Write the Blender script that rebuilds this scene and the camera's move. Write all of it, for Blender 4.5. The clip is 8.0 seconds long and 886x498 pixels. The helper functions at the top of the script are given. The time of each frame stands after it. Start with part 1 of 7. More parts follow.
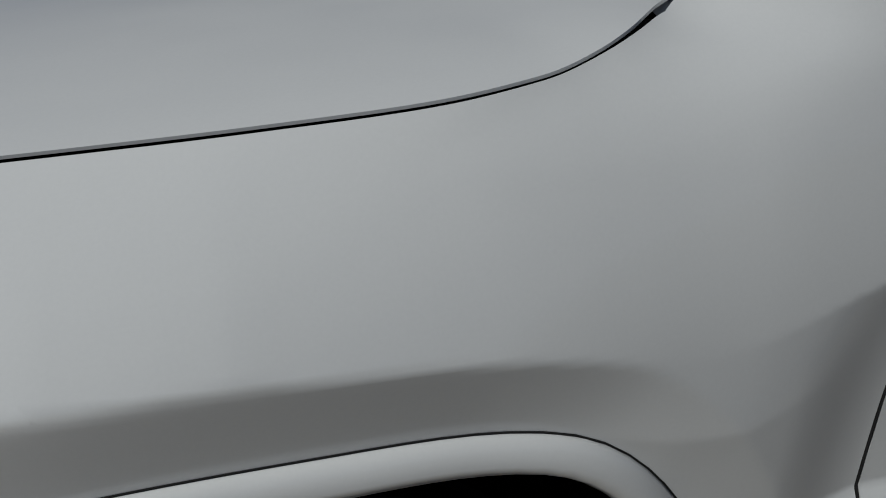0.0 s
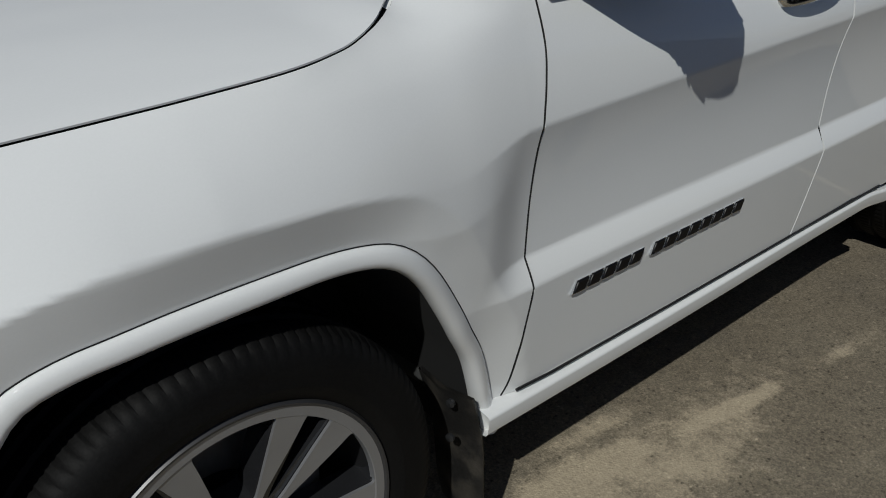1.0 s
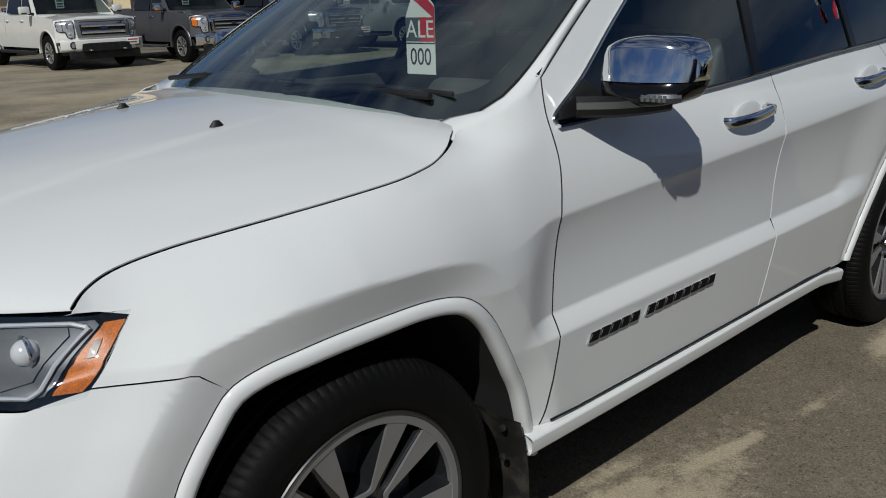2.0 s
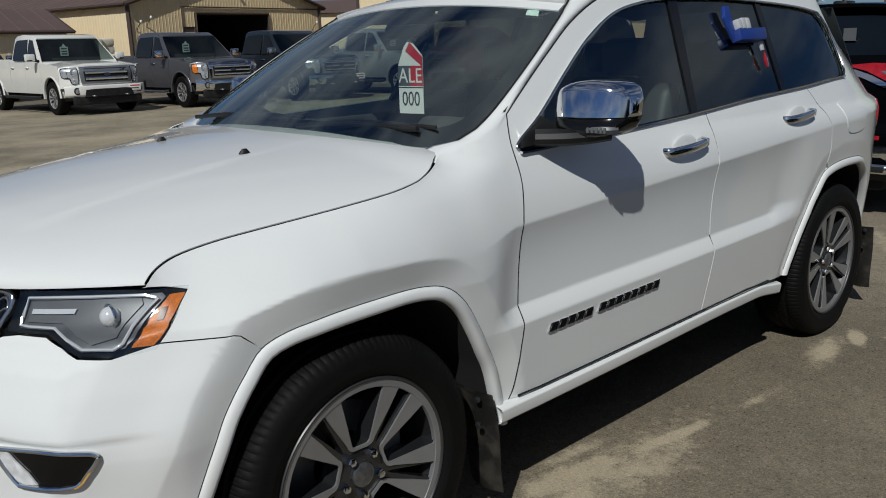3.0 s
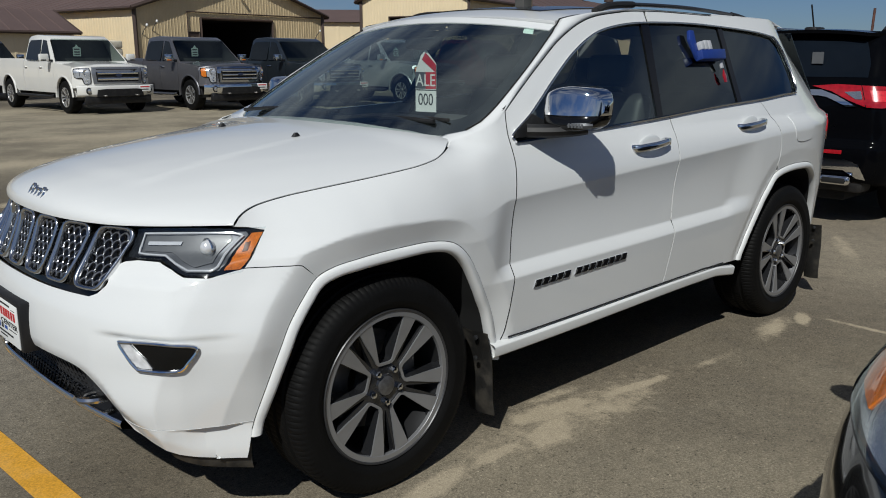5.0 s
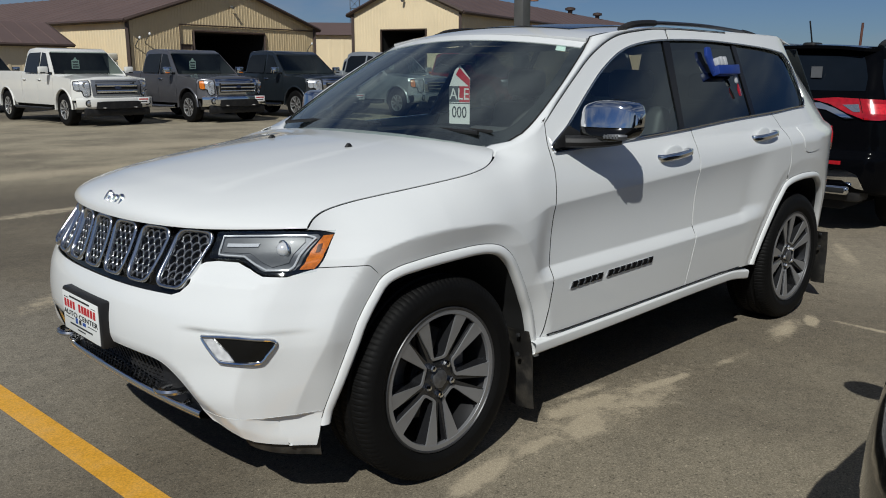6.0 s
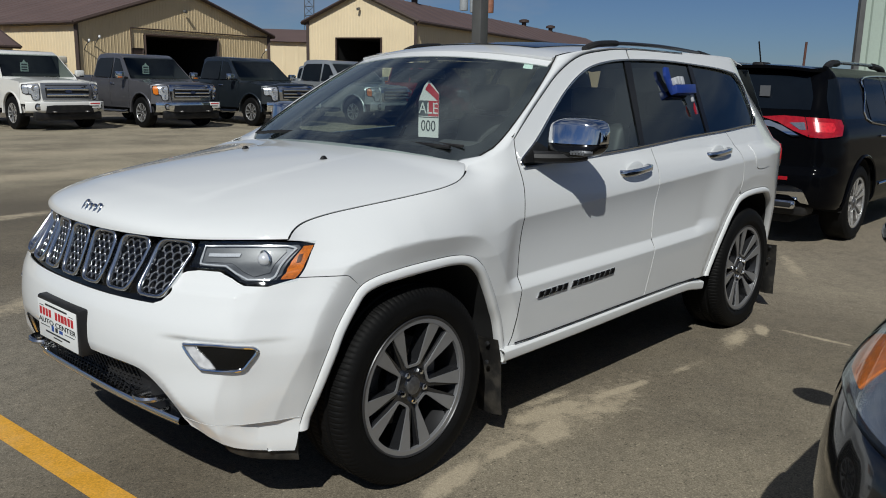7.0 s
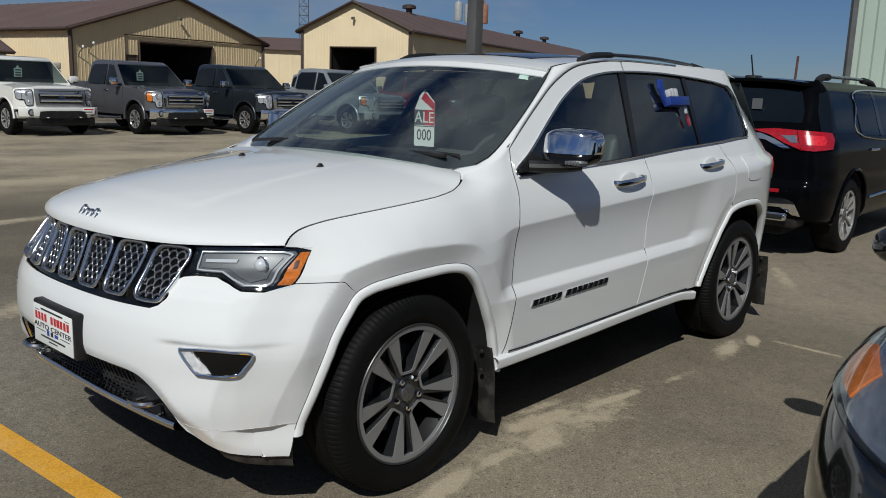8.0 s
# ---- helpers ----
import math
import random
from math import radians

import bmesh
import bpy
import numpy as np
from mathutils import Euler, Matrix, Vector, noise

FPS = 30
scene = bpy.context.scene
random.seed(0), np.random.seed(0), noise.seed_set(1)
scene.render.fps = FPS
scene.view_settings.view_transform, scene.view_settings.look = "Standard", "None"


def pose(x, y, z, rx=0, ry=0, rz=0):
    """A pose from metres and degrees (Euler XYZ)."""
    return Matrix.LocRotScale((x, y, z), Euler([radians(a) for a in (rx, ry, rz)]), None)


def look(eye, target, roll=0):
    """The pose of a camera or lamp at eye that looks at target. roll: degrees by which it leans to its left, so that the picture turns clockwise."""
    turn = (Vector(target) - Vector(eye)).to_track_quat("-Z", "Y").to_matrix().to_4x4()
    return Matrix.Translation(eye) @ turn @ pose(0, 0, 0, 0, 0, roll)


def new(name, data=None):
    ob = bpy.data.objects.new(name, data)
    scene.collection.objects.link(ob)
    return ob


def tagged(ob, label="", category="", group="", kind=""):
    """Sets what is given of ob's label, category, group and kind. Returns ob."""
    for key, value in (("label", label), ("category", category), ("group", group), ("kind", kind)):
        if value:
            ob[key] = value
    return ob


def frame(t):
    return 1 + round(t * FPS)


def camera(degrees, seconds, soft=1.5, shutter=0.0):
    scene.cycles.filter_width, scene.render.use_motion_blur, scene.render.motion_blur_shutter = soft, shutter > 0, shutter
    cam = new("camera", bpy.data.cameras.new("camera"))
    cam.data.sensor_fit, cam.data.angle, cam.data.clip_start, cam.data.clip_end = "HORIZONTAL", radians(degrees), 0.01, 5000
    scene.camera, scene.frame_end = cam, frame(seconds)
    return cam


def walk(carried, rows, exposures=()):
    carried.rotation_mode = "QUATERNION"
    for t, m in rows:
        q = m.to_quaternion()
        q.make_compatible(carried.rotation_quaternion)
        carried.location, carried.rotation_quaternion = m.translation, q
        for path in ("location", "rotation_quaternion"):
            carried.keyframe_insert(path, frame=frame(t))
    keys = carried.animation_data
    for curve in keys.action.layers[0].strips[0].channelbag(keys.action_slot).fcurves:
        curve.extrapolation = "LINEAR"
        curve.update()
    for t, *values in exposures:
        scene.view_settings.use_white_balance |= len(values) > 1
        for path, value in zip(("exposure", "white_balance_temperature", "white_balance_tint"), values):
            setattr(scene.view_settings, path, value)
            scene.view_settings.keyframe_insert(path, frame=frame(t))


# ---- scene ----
cam = camera(56.5, 8.0, soft=1.0)
PATH = [
    (0, (0.008, -1.446, 1.245), (0.467, 0.137, 0.521), 1.0),
    (0.2, (-0.103, -1.496, 1.313), (0.579, -0.092, 0.415), 0.7),
    (0.5, (-0.239, -1.601, 1.348), (0.718, -0.334, 0.500), 0.9),
    (1, (-0.409, -1.813, 1.370), (0.675, -0.615, 0.577), 0.6),
    (1.5, (-0.614, -1.989, 1.415), (0.614, -0.604, 0.657), -0.6),
    (2, (-0.872, -2.139, 1.451), (0.418, -0.727, 0.867), -1.7),
    (3.5, (-1.297, -2.646, 1.468), (0.026, -1.224, 0.991), -1.6),
    (4, (-1.459, -2.741, 1.459), (-0.13, -1.325, 0.979), -1.5),
    (5.5, (-1.773, -2.98, 1.465), (-0.434, -1.562, 1.024), 0.5),
    (6, (-1.954, -2.937, 1.473), (-0.593, -1.535, 1.046), 0.1),
    (6.5, (-2.069, -2.935, 1.485), (-0.642, -1.597, 1.069), 0.2),
    (7, (-2.077, -2.948, 1.501), (-0.633, -1.625, 1.096), 1.2),
    (7.5, (-2.087, -2.959, 1.499), (-0.633, -1.643, 1.106), 1.4),
    (8, (-2.101, -2.954, 1.499), (-0.641, -1.641, 1.117), 1.8),
]
walk(cam, [(t, look(eye, target, roll)) for t, eye, target, roll in PATH],
     [(0, -0.9), (0.2, -0.9), (0.5, -0.75), (1.0, -0.4), (1.5, -0.3), (2.0, -0.22), (3.5, -0.08), (4.0, 0.0), (8.0, 0.0)])

# ---- world and sun ----
SUN_WAY = Vector((0.88, 0.53, -1.0)).normalized()
world = bpy.data.worlds.new("sky")
scene.world = world
world.use_nodes = True
wn, wl = world.node_tree.nodes, world.node_tree.links
sky = wn.new("ShaderNodeTexSky")
sky.sky_type, sky.sun_disc = "NISHITA", False
sky.sun_elevation = math.asin(-SUN_WAY.z)
sky.sun_rotation = math.atan2(-SUN_WAY.x, -SUN_WAY.y)
sky.dust_density, sky.air_density, sky.ozone_density = 0.2, 0.8, 2.0
coord = wn.new("ShaderNodeTexCoord")
stretch = wn.new("ShaderNodeMapping")
stretch.inputs["Scale"].default_value = (1.0, 1.0, 3.6)
stretch.inputs["Location"].default_value = (0.45, 0.30, 0.0)
wl.new(coord.outputs["Generated"], stretch.inputs["Vector"])
puff = wn.new("ShaderNodeTexNoise")
puff.inputs["Scale"].default_value, puff.inputs["Detail"].default_value, puff.inputs["Roughness"].default_value = 2.1, 8.0, 0.58
wl.new(stretch.outputs["Vector"], puff.inputs["Vector"])
cover = wn.new("ShaderNodeValToRGB")
cover.color_ramp.elements[0].position, cover.color_ramp.elements[1].position = 0.43, 0.74
wl.new(puff.outputs["Fac"], cover.inputs["Fac"])
cloud = wn.new("ShaderNodeMix")
cloud.data_type = "RGBA"
cloud.inputs["B"].default_value = (6.4, 7.0, 7.9, 1)
wl.new(cover.outputs["Color"], cloud.inputs["Factor"])
deep = wn.new("ShaderNodeVectorMath")
deep.operation = "MULTIPLY"
deep.inputs[1].default_value = (0.55, 0.71, 0.98)
wl.new(sky.outputs["Color"], deep.inputs[0])
wl.new(deep.outputs["Vector"], cloud.inputs["A"])
wl.new(cloud.outputs["Result"], wn["Background"].inputs["Color"])
wn["Background"].inputs["Strength"].default_value = 0.041
sun = new("sun", bpy.data.lights.new("sun", "SUN"))
sun.data.energy, sun.data.angle, sun.data.color = 3.55, radians(0.55), (0.965, 0.975, 0.935)
sun.matrix_world = look((-20, -12, 24), Vector((-20, -12, 24)) + SUN_WAY)

# ---- materials ----
def mat(name, base, rough=0.5, metal=0.0, coat=0.0, vary=0.0, scale=3.0, grain=0.0, fine=120.0, bump=0.0, dust=0.0, spec=0.5):
    """A surface with a base colour varied at two scales, fine relief and a little dust."""
    m = bpy.data.materials.new(name)
    m.use_nodes = True
    n, l = m.node_tree.nodes, m.node_tree.links
    b = n["Principled BSDF"]
    b.inputs["Base Color"].default_value = (*base, 1)
    b.inputs["Roughness"].default_value, b.inputs["Metallic"].default_value = rough, metal
    b.inputs["Specular IOR Level"].default_value = spec
    b.inputs["Coat Weight"].default_value, b.inputs["Coat Roughness"].default_value = coat, 0.03
    tc = n.new("ShaderNodeTexCoord")
    if vary or grain or dust:
        big = n.new("ShaderNodeTexNoise")
        big.inputs["Scale"].default_value, big.inputs["Detail"].default_value = scale, 6
        l.new(tc.outputs["Object"], big.inputs["Vector"])
        small = n.new("ShaderNodeTexNoise")
        small.inputs["Scale"].default_value, small.inputs["Detail"].default_value = fine, 3
        l.new(tc.outputs["Object"], small.inputs["Vector"])
        r1 = n.new("ShaderNodeMapRange")
        r1.inputs["From Min"].default_value, r1.inputs["From Max"].default_value = 0.3, 0.7
        r1.inputs["To Min"].default_value, r1.inputs["To Max"].default_value = 1 - vary, 1 + vary
        l.new(big.outputs["Fac"], r1.inputs["Value"])
        r2 = n.new("ShaderNodeMapRange")
        r2.inputs["From Min"].default_value, r2.inputs["From Max"].default_value = 0.3, 0.7
        r2.inputs["To Min"].default_value, r2.inputs["To Max"].default_value = 1 - grain, 1 + grain
        l.new(small.outputs["Fac"], r2.inputs["Value"])
        mul = n.new("ShaderNodeMath")
        mul.operation = "MULTIPLY"
        l.new(r1.outputs["Result"], mul.inputs[0])
        l.new(r2.outputs["Result"], mul.inputs[1])
        tint = n.new("ShaderNodeVectorMath")
        tint.operation = "SCALE"
        tint.inputs[0].default_value = base
        l.new(mul.outputs["Value"], tint.inputs["Scale"])
        last = tint.outputs["Vector"]
        if dust:
            mx = n.new("ShaderNodeMix")
            mx.data_type = "RGBA"
            mx.inputs["B"].default_value = (0.30, 0.26, 0.20, 1)
            r3 = n.new("ShaderNodeMapRange")
            r3.inputs["From Min"].default_value, r3.inputs["From Max"].default_value = 0.45, 0.75
            r3.inputs["To Min"].default_value, r3.inputs["To Max"].default_value = 0.0, dust
            l.new(big.outputs["Fac"], r3.inputs["Value"])
            l.new(r3.outputs["Result"], mx.inputs["Factor"])
            l.new(last, mx.inputs["A"])
            last = mx.outputs["Result"]
        l.new(last, b.inputs["Base Color"])
        if bump:
            bp = n.new("ShaderNodeBump")
            bp.inputs["Strength"].default_value, bp.inputs["Distance"].default_value = bump, 0.004
            l.new(small.outputs["Fac"], bp.inputs["Height"])
            l.new(bp.outputs["Normal"], b.inputs["Normal"])
    return m


def glass_mat(name, tint, mirror=0.07):
    """A thin tinted pane: light passes straight, the sky mirrors on it by its angle."""
    m = bpy.data.materials.new(name)
    m.use_nodes = True
    n, l = m.node_tree.nodes, m.node_tree.links
    out = n["Material Output"]
    n.remove(n["Principled BSDF"])
    clear, gloss, face, power, mix = n.new("ShaderNodeBsdfTransparent"), n.new("ShaderNodeBsdfGlossy"), n.new("ShaderNodeLayerWeight"), n.new("ShaderNodeMath"), n.new("ShaderNodeMixShader")
    clear.inputs["Color"].default_value = (*tint, 1)
    gloss.inputs["Roughness"].default_value = 0.015
    gloss.inputs["Color"].default_value = (0.88, 0.96, 0.93, 1)
    face.inputs["Blend"].default_value = 0.5
    power.operation = "POWER"
    power.inputs[1].default_value = 4.0
    scale = n.new("ShaderNodeMapRange")
    scale.inputs["To Min"].default_value, scale.inputs["To Max"].default_value = mirror, 1.0
    l.new(face.outputs["Facing"], power.inputs[0])
    l.new(power.outputs["Value"], scale.inputs["Value"])
    l.new(scale.outputs["Result"], mix.inputs["Fac"])
    l.new(clear.outputs["BSDF"], mix.inputs[1])
    l.new(gloss.outputs["BSDF"], mix.inputs[2])
    l.new(mix.outputs["Shader"], out.inputs["Surface"])
    return m


WHITE = mat("white_paint", (0.725, 0.735, 0.73), 0.6, coat=1.0, vary=0.012, scale=2.0, grain=0.01, fine=300, spec=0.1)
CHROME = mat("chrome", (0.78, 0.79, 0.80), 0.06, 1.0, vary=0.04, scale=6)
DULL_CHROME = mat("satin_chrome", (0.55, 0.55, 0.56), 0.22, 1.0, vary=0.06, scale=8)
PLASTIC = mat("black_plastic", (0.011, 0.011, 0.012), 0.5, vary=0.2, scale=9, grain=0.2, fine=400, bump=0.1, dust=0.04, spec=0.35)
GLOSS_BLACK = mat("gloss_black", (0.005, 0.005, 0.005), 0.12, vary=0.1, spec=0.42)
# near-black: painted shade for recesses, also the colour of seals and seams
CAVITY = mat("shade_and_seal_black", (0.006, 0.006, 0.006), 0.9, vary=0.2)
RUBBER = mat("tyre_rubber", (0.0055, 0.0054, 0.0054), 0.62, vary=0.2, scale=7, grain=0.2, fine=220, bump=0.08, spec=0.12)
FLAP = mat("flap_rubber", (0.012, 0.0115, 0.011), 0.55, vary=0.3, scale=14, grain=0.3, fine=160, bump=0.2, dust=0.15)
ALLOY_FACE = mat("machined_alloy", (0.33, 0.332, 0.342), 0.36, 0.6, vary=0.05, scale=10)
CAP_GREY = mat("cap_grey", (0.16, 0.16, 0.165), 0.35, 0.7, vary=0.3, scale=60)
BARREL = mat("rim_barrel_metal", (0.055, 0.055, 0.058), 0.38, 0.8, vary=0.1, scale=8)
RIM_EDGE = mat("rim_edge", (0.07, 0.07, 0.073), 0.4, 0.6, vary=0.05, scale=10)
ALLOY_DARK = mat("grey_alloy_paint", (0.040, 0.041, 0.045), 0.25, 0.6, coat=0.6, vary=0.08, scale=10)
RAIL_GREY = mat("dark_satin_metal", (0.06, 0.062, 0.066), 0.3, 0.7, vary=0.08, scale=8)
LATTICE = mat("dark_silver_lattice", (0.36, 0.36, 0.37), 0.3, 0.9, vary=0.1, scale=20)
# pale mottled colour painting the sky reflection of the chrome fog-lamp wedge
WEDGE = mat("wedge_sky_shine", (0.82, 0.83, 0.85), 0.2, 0.35, vary=0.35, scale=30)
SOFT_CHROME = mat("soft_chrome", (0.64, 0.645, 0.655), 0.14, 1.0, vary=0.05, scale=12)
BADGE_BLACK = mat("badge_black", (0.004, 0.004, 0.005), 0.35, spec=0.2, vary=0.1)
STEEL = mat("brake_steel", (0.25, 0.24, 0.23), 0.45, 0.8, vary=0.2, scale=20)
GLASS = glass_mat("windshield_glass", (0.84, 0.96, 0.90), 0.26)
TINTED = glass_mat("tinted_glass", (0.10, 0.115, 0.115), 0.11)
FRONT_TINT = glass_mat("side_glass", (0.72, 0.80, 0.77), 0.15)
LENS = glass_mat("clear_lens", (0.90, 0.92, 0.93))
AMBER = mat("amber_lens", (0.60, 0.150, 0.004), 0.35, coat=0.35, vary=0.25, scale=60, grain=0.35, fine=420, bump=0.15)
AMBER_DARK = mat("amber_dark", (0.10, 0.028, 0.004), 0.35, vary=0.3, scale=60)
RED_LENS = mat("red_lens", (0.36, 0.006, 0.012), 0.15, coat=1.0, vary=0.2, scale=30)
RED_BRIGHT = mat("bright_red_lens", (0.62, 0.02, 0.03), 0.25, coat=1.0, vary=0.25, scale=40)
REFLECTOR = mat("lamp_reflector", (0.50, 0.51, 0.53), 0.2, 0.9, vary=0.1, scale=25)
LAMP_SILVER = mat("lamp_silver", (0.11, 0.115, 0.125), 0.45, 0.55, vary=0.15, scale=30)
LAMP_GREY = mat("lamp_grey", (0.12, 0.124, 0.13), 0.4, 0.2, vary=0.1, scale=20)
BULB = mat("projector_lens", (0.75, 0.76, 0.78), 0.12, 0.3, coat=1.0, vary=0.1)
CABIN = mat("cabin_plastic", (0.045, 0.046, 0.045), 0.7, vary=0.15, scale=8, grain=0.1)
SEAT = mat("seat_leather", (0.05, 0.05, 0.05), 0.5, vary=0.1, scale=6)
HEADLINER = mat("headliner", (0.22, 0.21, 0.20), 0.9, vary=0.06, scale=10)
PAPER = mat("white_card", (0.75, 0.76, 0.74), 0.6, vary=0.03, scale=8)
PALE_TAG = mat("pale_tag", (0.68, 0.82, 0.76), 0.6, vary=0.05, scale=8)
INK = mat("black_ink", (0.02, 0.02, 0.02), 0.6, vary=0.1)
RED_INK = mat("red_ink", (0.50, 0.03, 0.035), 0.55, vary=0.06, scale=20)
BLUE_INK = mat("blue_ink", (0.02, 0.07, 0.30), 0.5, vary=0.06)
BLUE_PLASTIC = mat("blue_plastic", (0.010, 0.035, 0.20), 0.4, vary=0.08, scale=20)
GREY_PLASTIC = mat("grey_plastic", (0.45, 0.46, 0.48), 0.45, vary=0.08, scale=20)
YELLOW = mat("yellow_line_paint", (0.72, 0.36, 0.035), 0.7, vary=0.12, scale=9, grain=0.22, fine=140, bump=0.3, dust=0.25)
TAN_METAL = mat("tan_steel_siding", (0.66, 0.52, 0.31), 0.55, vary=0.06, scale=0.5, grain=0.03, fine=20)
CREAM_METAL = mat("cream_steel_siding", (0.78, 0.64, 0.42), 0.55, vary=0.05, scale=0.5, grain=0.03, fine=20)
GREEN_METAL = mat("pale_green_siding", (0.36, 0.43, 0.37), 0.5, vary=0.06, scale=0.4, grain=0.03, fine=20)
BROWN_ROOF = mat("brown_steel_roof", (0.115, 0.075, 0.065), 0.6, vary=0.10, scale=0.4, grain=0.05, fine=15)
BROWN_TRIM = mat("brown_trim", (0.055, 0.035, 0.028), 0.55, vary=0.1, scale=2)
GALV = mat("galvanised_steel", (0.17, 0.17, 0.165), 0.5, 0.6, vary=0.15, scale=3)
WOOD_POLE = mat("weathered_pole", (0.26, 0.20, 0.14), 0.9, vary=0.2, scale=2, grain=0.25, fine=40, bump=0.4)
RUST_CAN = mat("rusty_can", (0.30, 0.13, 0.08), 0.7, vary=0.2, scale=5)
GREY_CAN = mat("grey_can", (0.32, 0.34, 0.35), 0.5, vary=0.1, scale=5)


def ground_material():
    """Dusty asphalt: aggregate, worn patches, two paler areas, drifts of pale sand along the parking bays, and far sand
    with painted grazing sheen.
    """
    m = bpy.data.materials.new("dusty_asphalt")
    m.use_nodes = True
    n, l = m.node_tree.nodes, m.node_tree.links
    b = n["Principled BSDF"]
    b.inputs["Roughness"].default_value, b.inputs["Specular IOR Level"].default_value = 0.88, 0.25
    tc = n.new("ShaderNodeTexCoord")
    P = tc.outputs["Object"]

    def noise_tex(scale, detail=5, rough=0.55, vec=P):
        t = n.new("ShaderNodeTexNoise")
        t.inputs["Scale"].default_value, t.inputs["Detail"].default_value, t.inputs["Roughness"].default_value = scale, detail, rough
        l.new(vec, t.inputs["Vector"])
        return t.outputs["Fac"]

    def ramp(v, lo, hi, a=0.0, c=1.0):
        t = n.new("ShaderNodeMapRange")
        t.interpolation_type = "SMOOTHSTEP"
        for key, value in (("From Min", lo), ("From Max", hi), ("To Min", a), ("To Max", c)):
            t.inputs[key].default_value = value
        l.new(v, t.inputs["Value"])
        return t.outputs["Result"]

    def math_(op, a, c):
        t = n.new("ShaderNodeMath")
        t.operation = op
        for k, v in enumerate((a, c)):
            if isinstance(v, (int, float)):
                t.inputs[k].default_value = v
            else:
                l.new(v, t.inputs[k])
        return t.outputs["Value"]

    def mix(f, a, c):
        t = n.new("ShaderNodeMix")
        t.data_type = "RGBA"
        l.new(f, t.inputs["Factor"])
        for key, v in (("A", a), ("B", c)):
            if isinstance(v, tuple):
                t.inputs[key].default_value = (*v, 1)
            else:
                l.new(v, t.inputs[key])
        return t.outputs["Result"]

    def blob(x, y, turn, long_, wide, peak=1.0):
        """1 at the middle of a drift, 0 past its rim."""
        mp = n.new("ShaderNodeMapping")
        mp.vector_type = "TEXTURE"
        mp.inputs["Location"].default_value = (x, y, 0)
        mp.inputs["Rotation"].default_value = (0, 0, radians(turn))
        mp.inputs["Scale"].default_value = (long_, wide, 1000)
        l.new(P, mp.inputs["Vector"])
        ln = n.new("ShaderNodeVectorMath")
        ln.operation = "LENGTH"
        l.new(mp.outputs["Vector"], ln.inputs[0])
        return ramp(ln.outputs["Value"], 0.0, 1.0, peak, 0.0)

    grey, tan = (0.126, 0.107, 0.080), (0.166, 0.140, 0.102)
    col = mix(ramp(noise_tex(0.55, 6), 0.35, 0.65), grey, tan)
    # two broad paler areas, ahead of the white SUV and behind it
    col = mix(ramp(math_("ADD", blob(-2.2, 1.6, 30, 4.0, 3.2), math_("MULTIPLY", noise_tex(1.3, 6), 0.4)), 0.3, 0.9, 0.0, 0.8), col, (0.25, 0.222, 0.175))
    col = mix(ramp(math_("ADD", blob(5.8, -0.9, 0, 4.4, 3.0), math_("MULTIPLY", noise_tex(0.9, 6), 0.4)), 0.3, 0.9, 0.0, 0.85), col, (0.250, 0.212, 0.158))
    col = mix(ramp(noise_tex(5.0, 6, 0.65), 0.42, 0.75, 0.0, 0.45), col, (0.110, 0.097, 0.078))
    drift = None
    for args in DRIFTS:
        d = blob(*args)
        drift = d if drift is None else math_("MAXIMUM", drift, d)
    wobble = math_("ADD", math_("MULTIPLY", noise_tex(11.0, 10, 0.82), 1.35), math_("MULTIPLY", noise_tex(3.1, 4, 0.6), 0.7))
    sand = ramp(math_("ADD", drift, math_("SUBTRACT", wobble, 1.0)), 0.24, 0.68)
    sand = math_("MAXIMUM", sand, math_("MULTIPLY", ramp(math_("ADD", drift, math_("SUBTRACT", math_("MULTIPLY", noise_tex(22.0, 8, 0.8), 1.6), 0.8)), 0.18, 0.60), 0.5))
    # far sand; its pale tan also paints in the asphalt's grazing-angle brightness
    far_sand_sheen = math_("MAXIMUM", ramp(noise_tex(0.16, 7, 0.6), 0.52, 0.66, 0.0, 0.55), math_("MULTIPLY", ramp(blob(6, 15, -10, 20, 11), 0.05, 0.4), ramp(noise_tex(0.6, 8, 0.65), 0.35, 0.6, 0.35, 1.0)))
    col = mix(far_sand_sheen, col, (0.33, 0.285, 0.205))
    col = mix(sand, col, (0.40, 0.337, 0.241))
    stone = n.new("ShaderNodeTexVoronoi")
    stone.inputs["Scale"].default_value = 170
    l.new(P, stone.inputs["Vector"])
    grit = n.new("ShaderNodeTexVoronoi")
    grit.inputs["Scale"].default_value = 430
    l.new(P, grit.inputs["Vector"])
    sp = n.new("ShaderNodeSeparateColor")
    l.new(stone.outputs["Color"], sp.inputs["Color"])
    sg = n.new("ShaderNodeSeparateColor")
    l.new(grit.outputs["Color"], sg.inputs["Color"])
    chip = n.new("ShaderNodeTexVoronoi")
    chip.inputs["Scale"].default_value = 75
    l.new(P, chip.inputs["Vector"])
    sc_ = n.new("ShaderNodeSeparateColor")
    l.new(chip.outputs["Color"], sc_.inputs["Color"])
    # scattered pale and dark pebbles among the finer aggregate
    pale = math_("MULTIPLY", ramp(sc_.outputs["Red"], 0.955, 0.985), ramp(chip.outputs["Distance"], 0.22, 0.42, 0.75, 0.0))
    dark_ = math_("MULTIPLY", ramp(sc_.outputs["Green"], 0.80, 0.92), ramp(chip.outputs["Distance"], 0.25, 0.5, 0.40, 0.0))
    shade = math_("MULTIPLY", ramp(sp.outputs["Red"], 0, 1, 0.82, 1.18), ramp(sg.outputs["Red"], 0, 1, 0.82, 1.18))
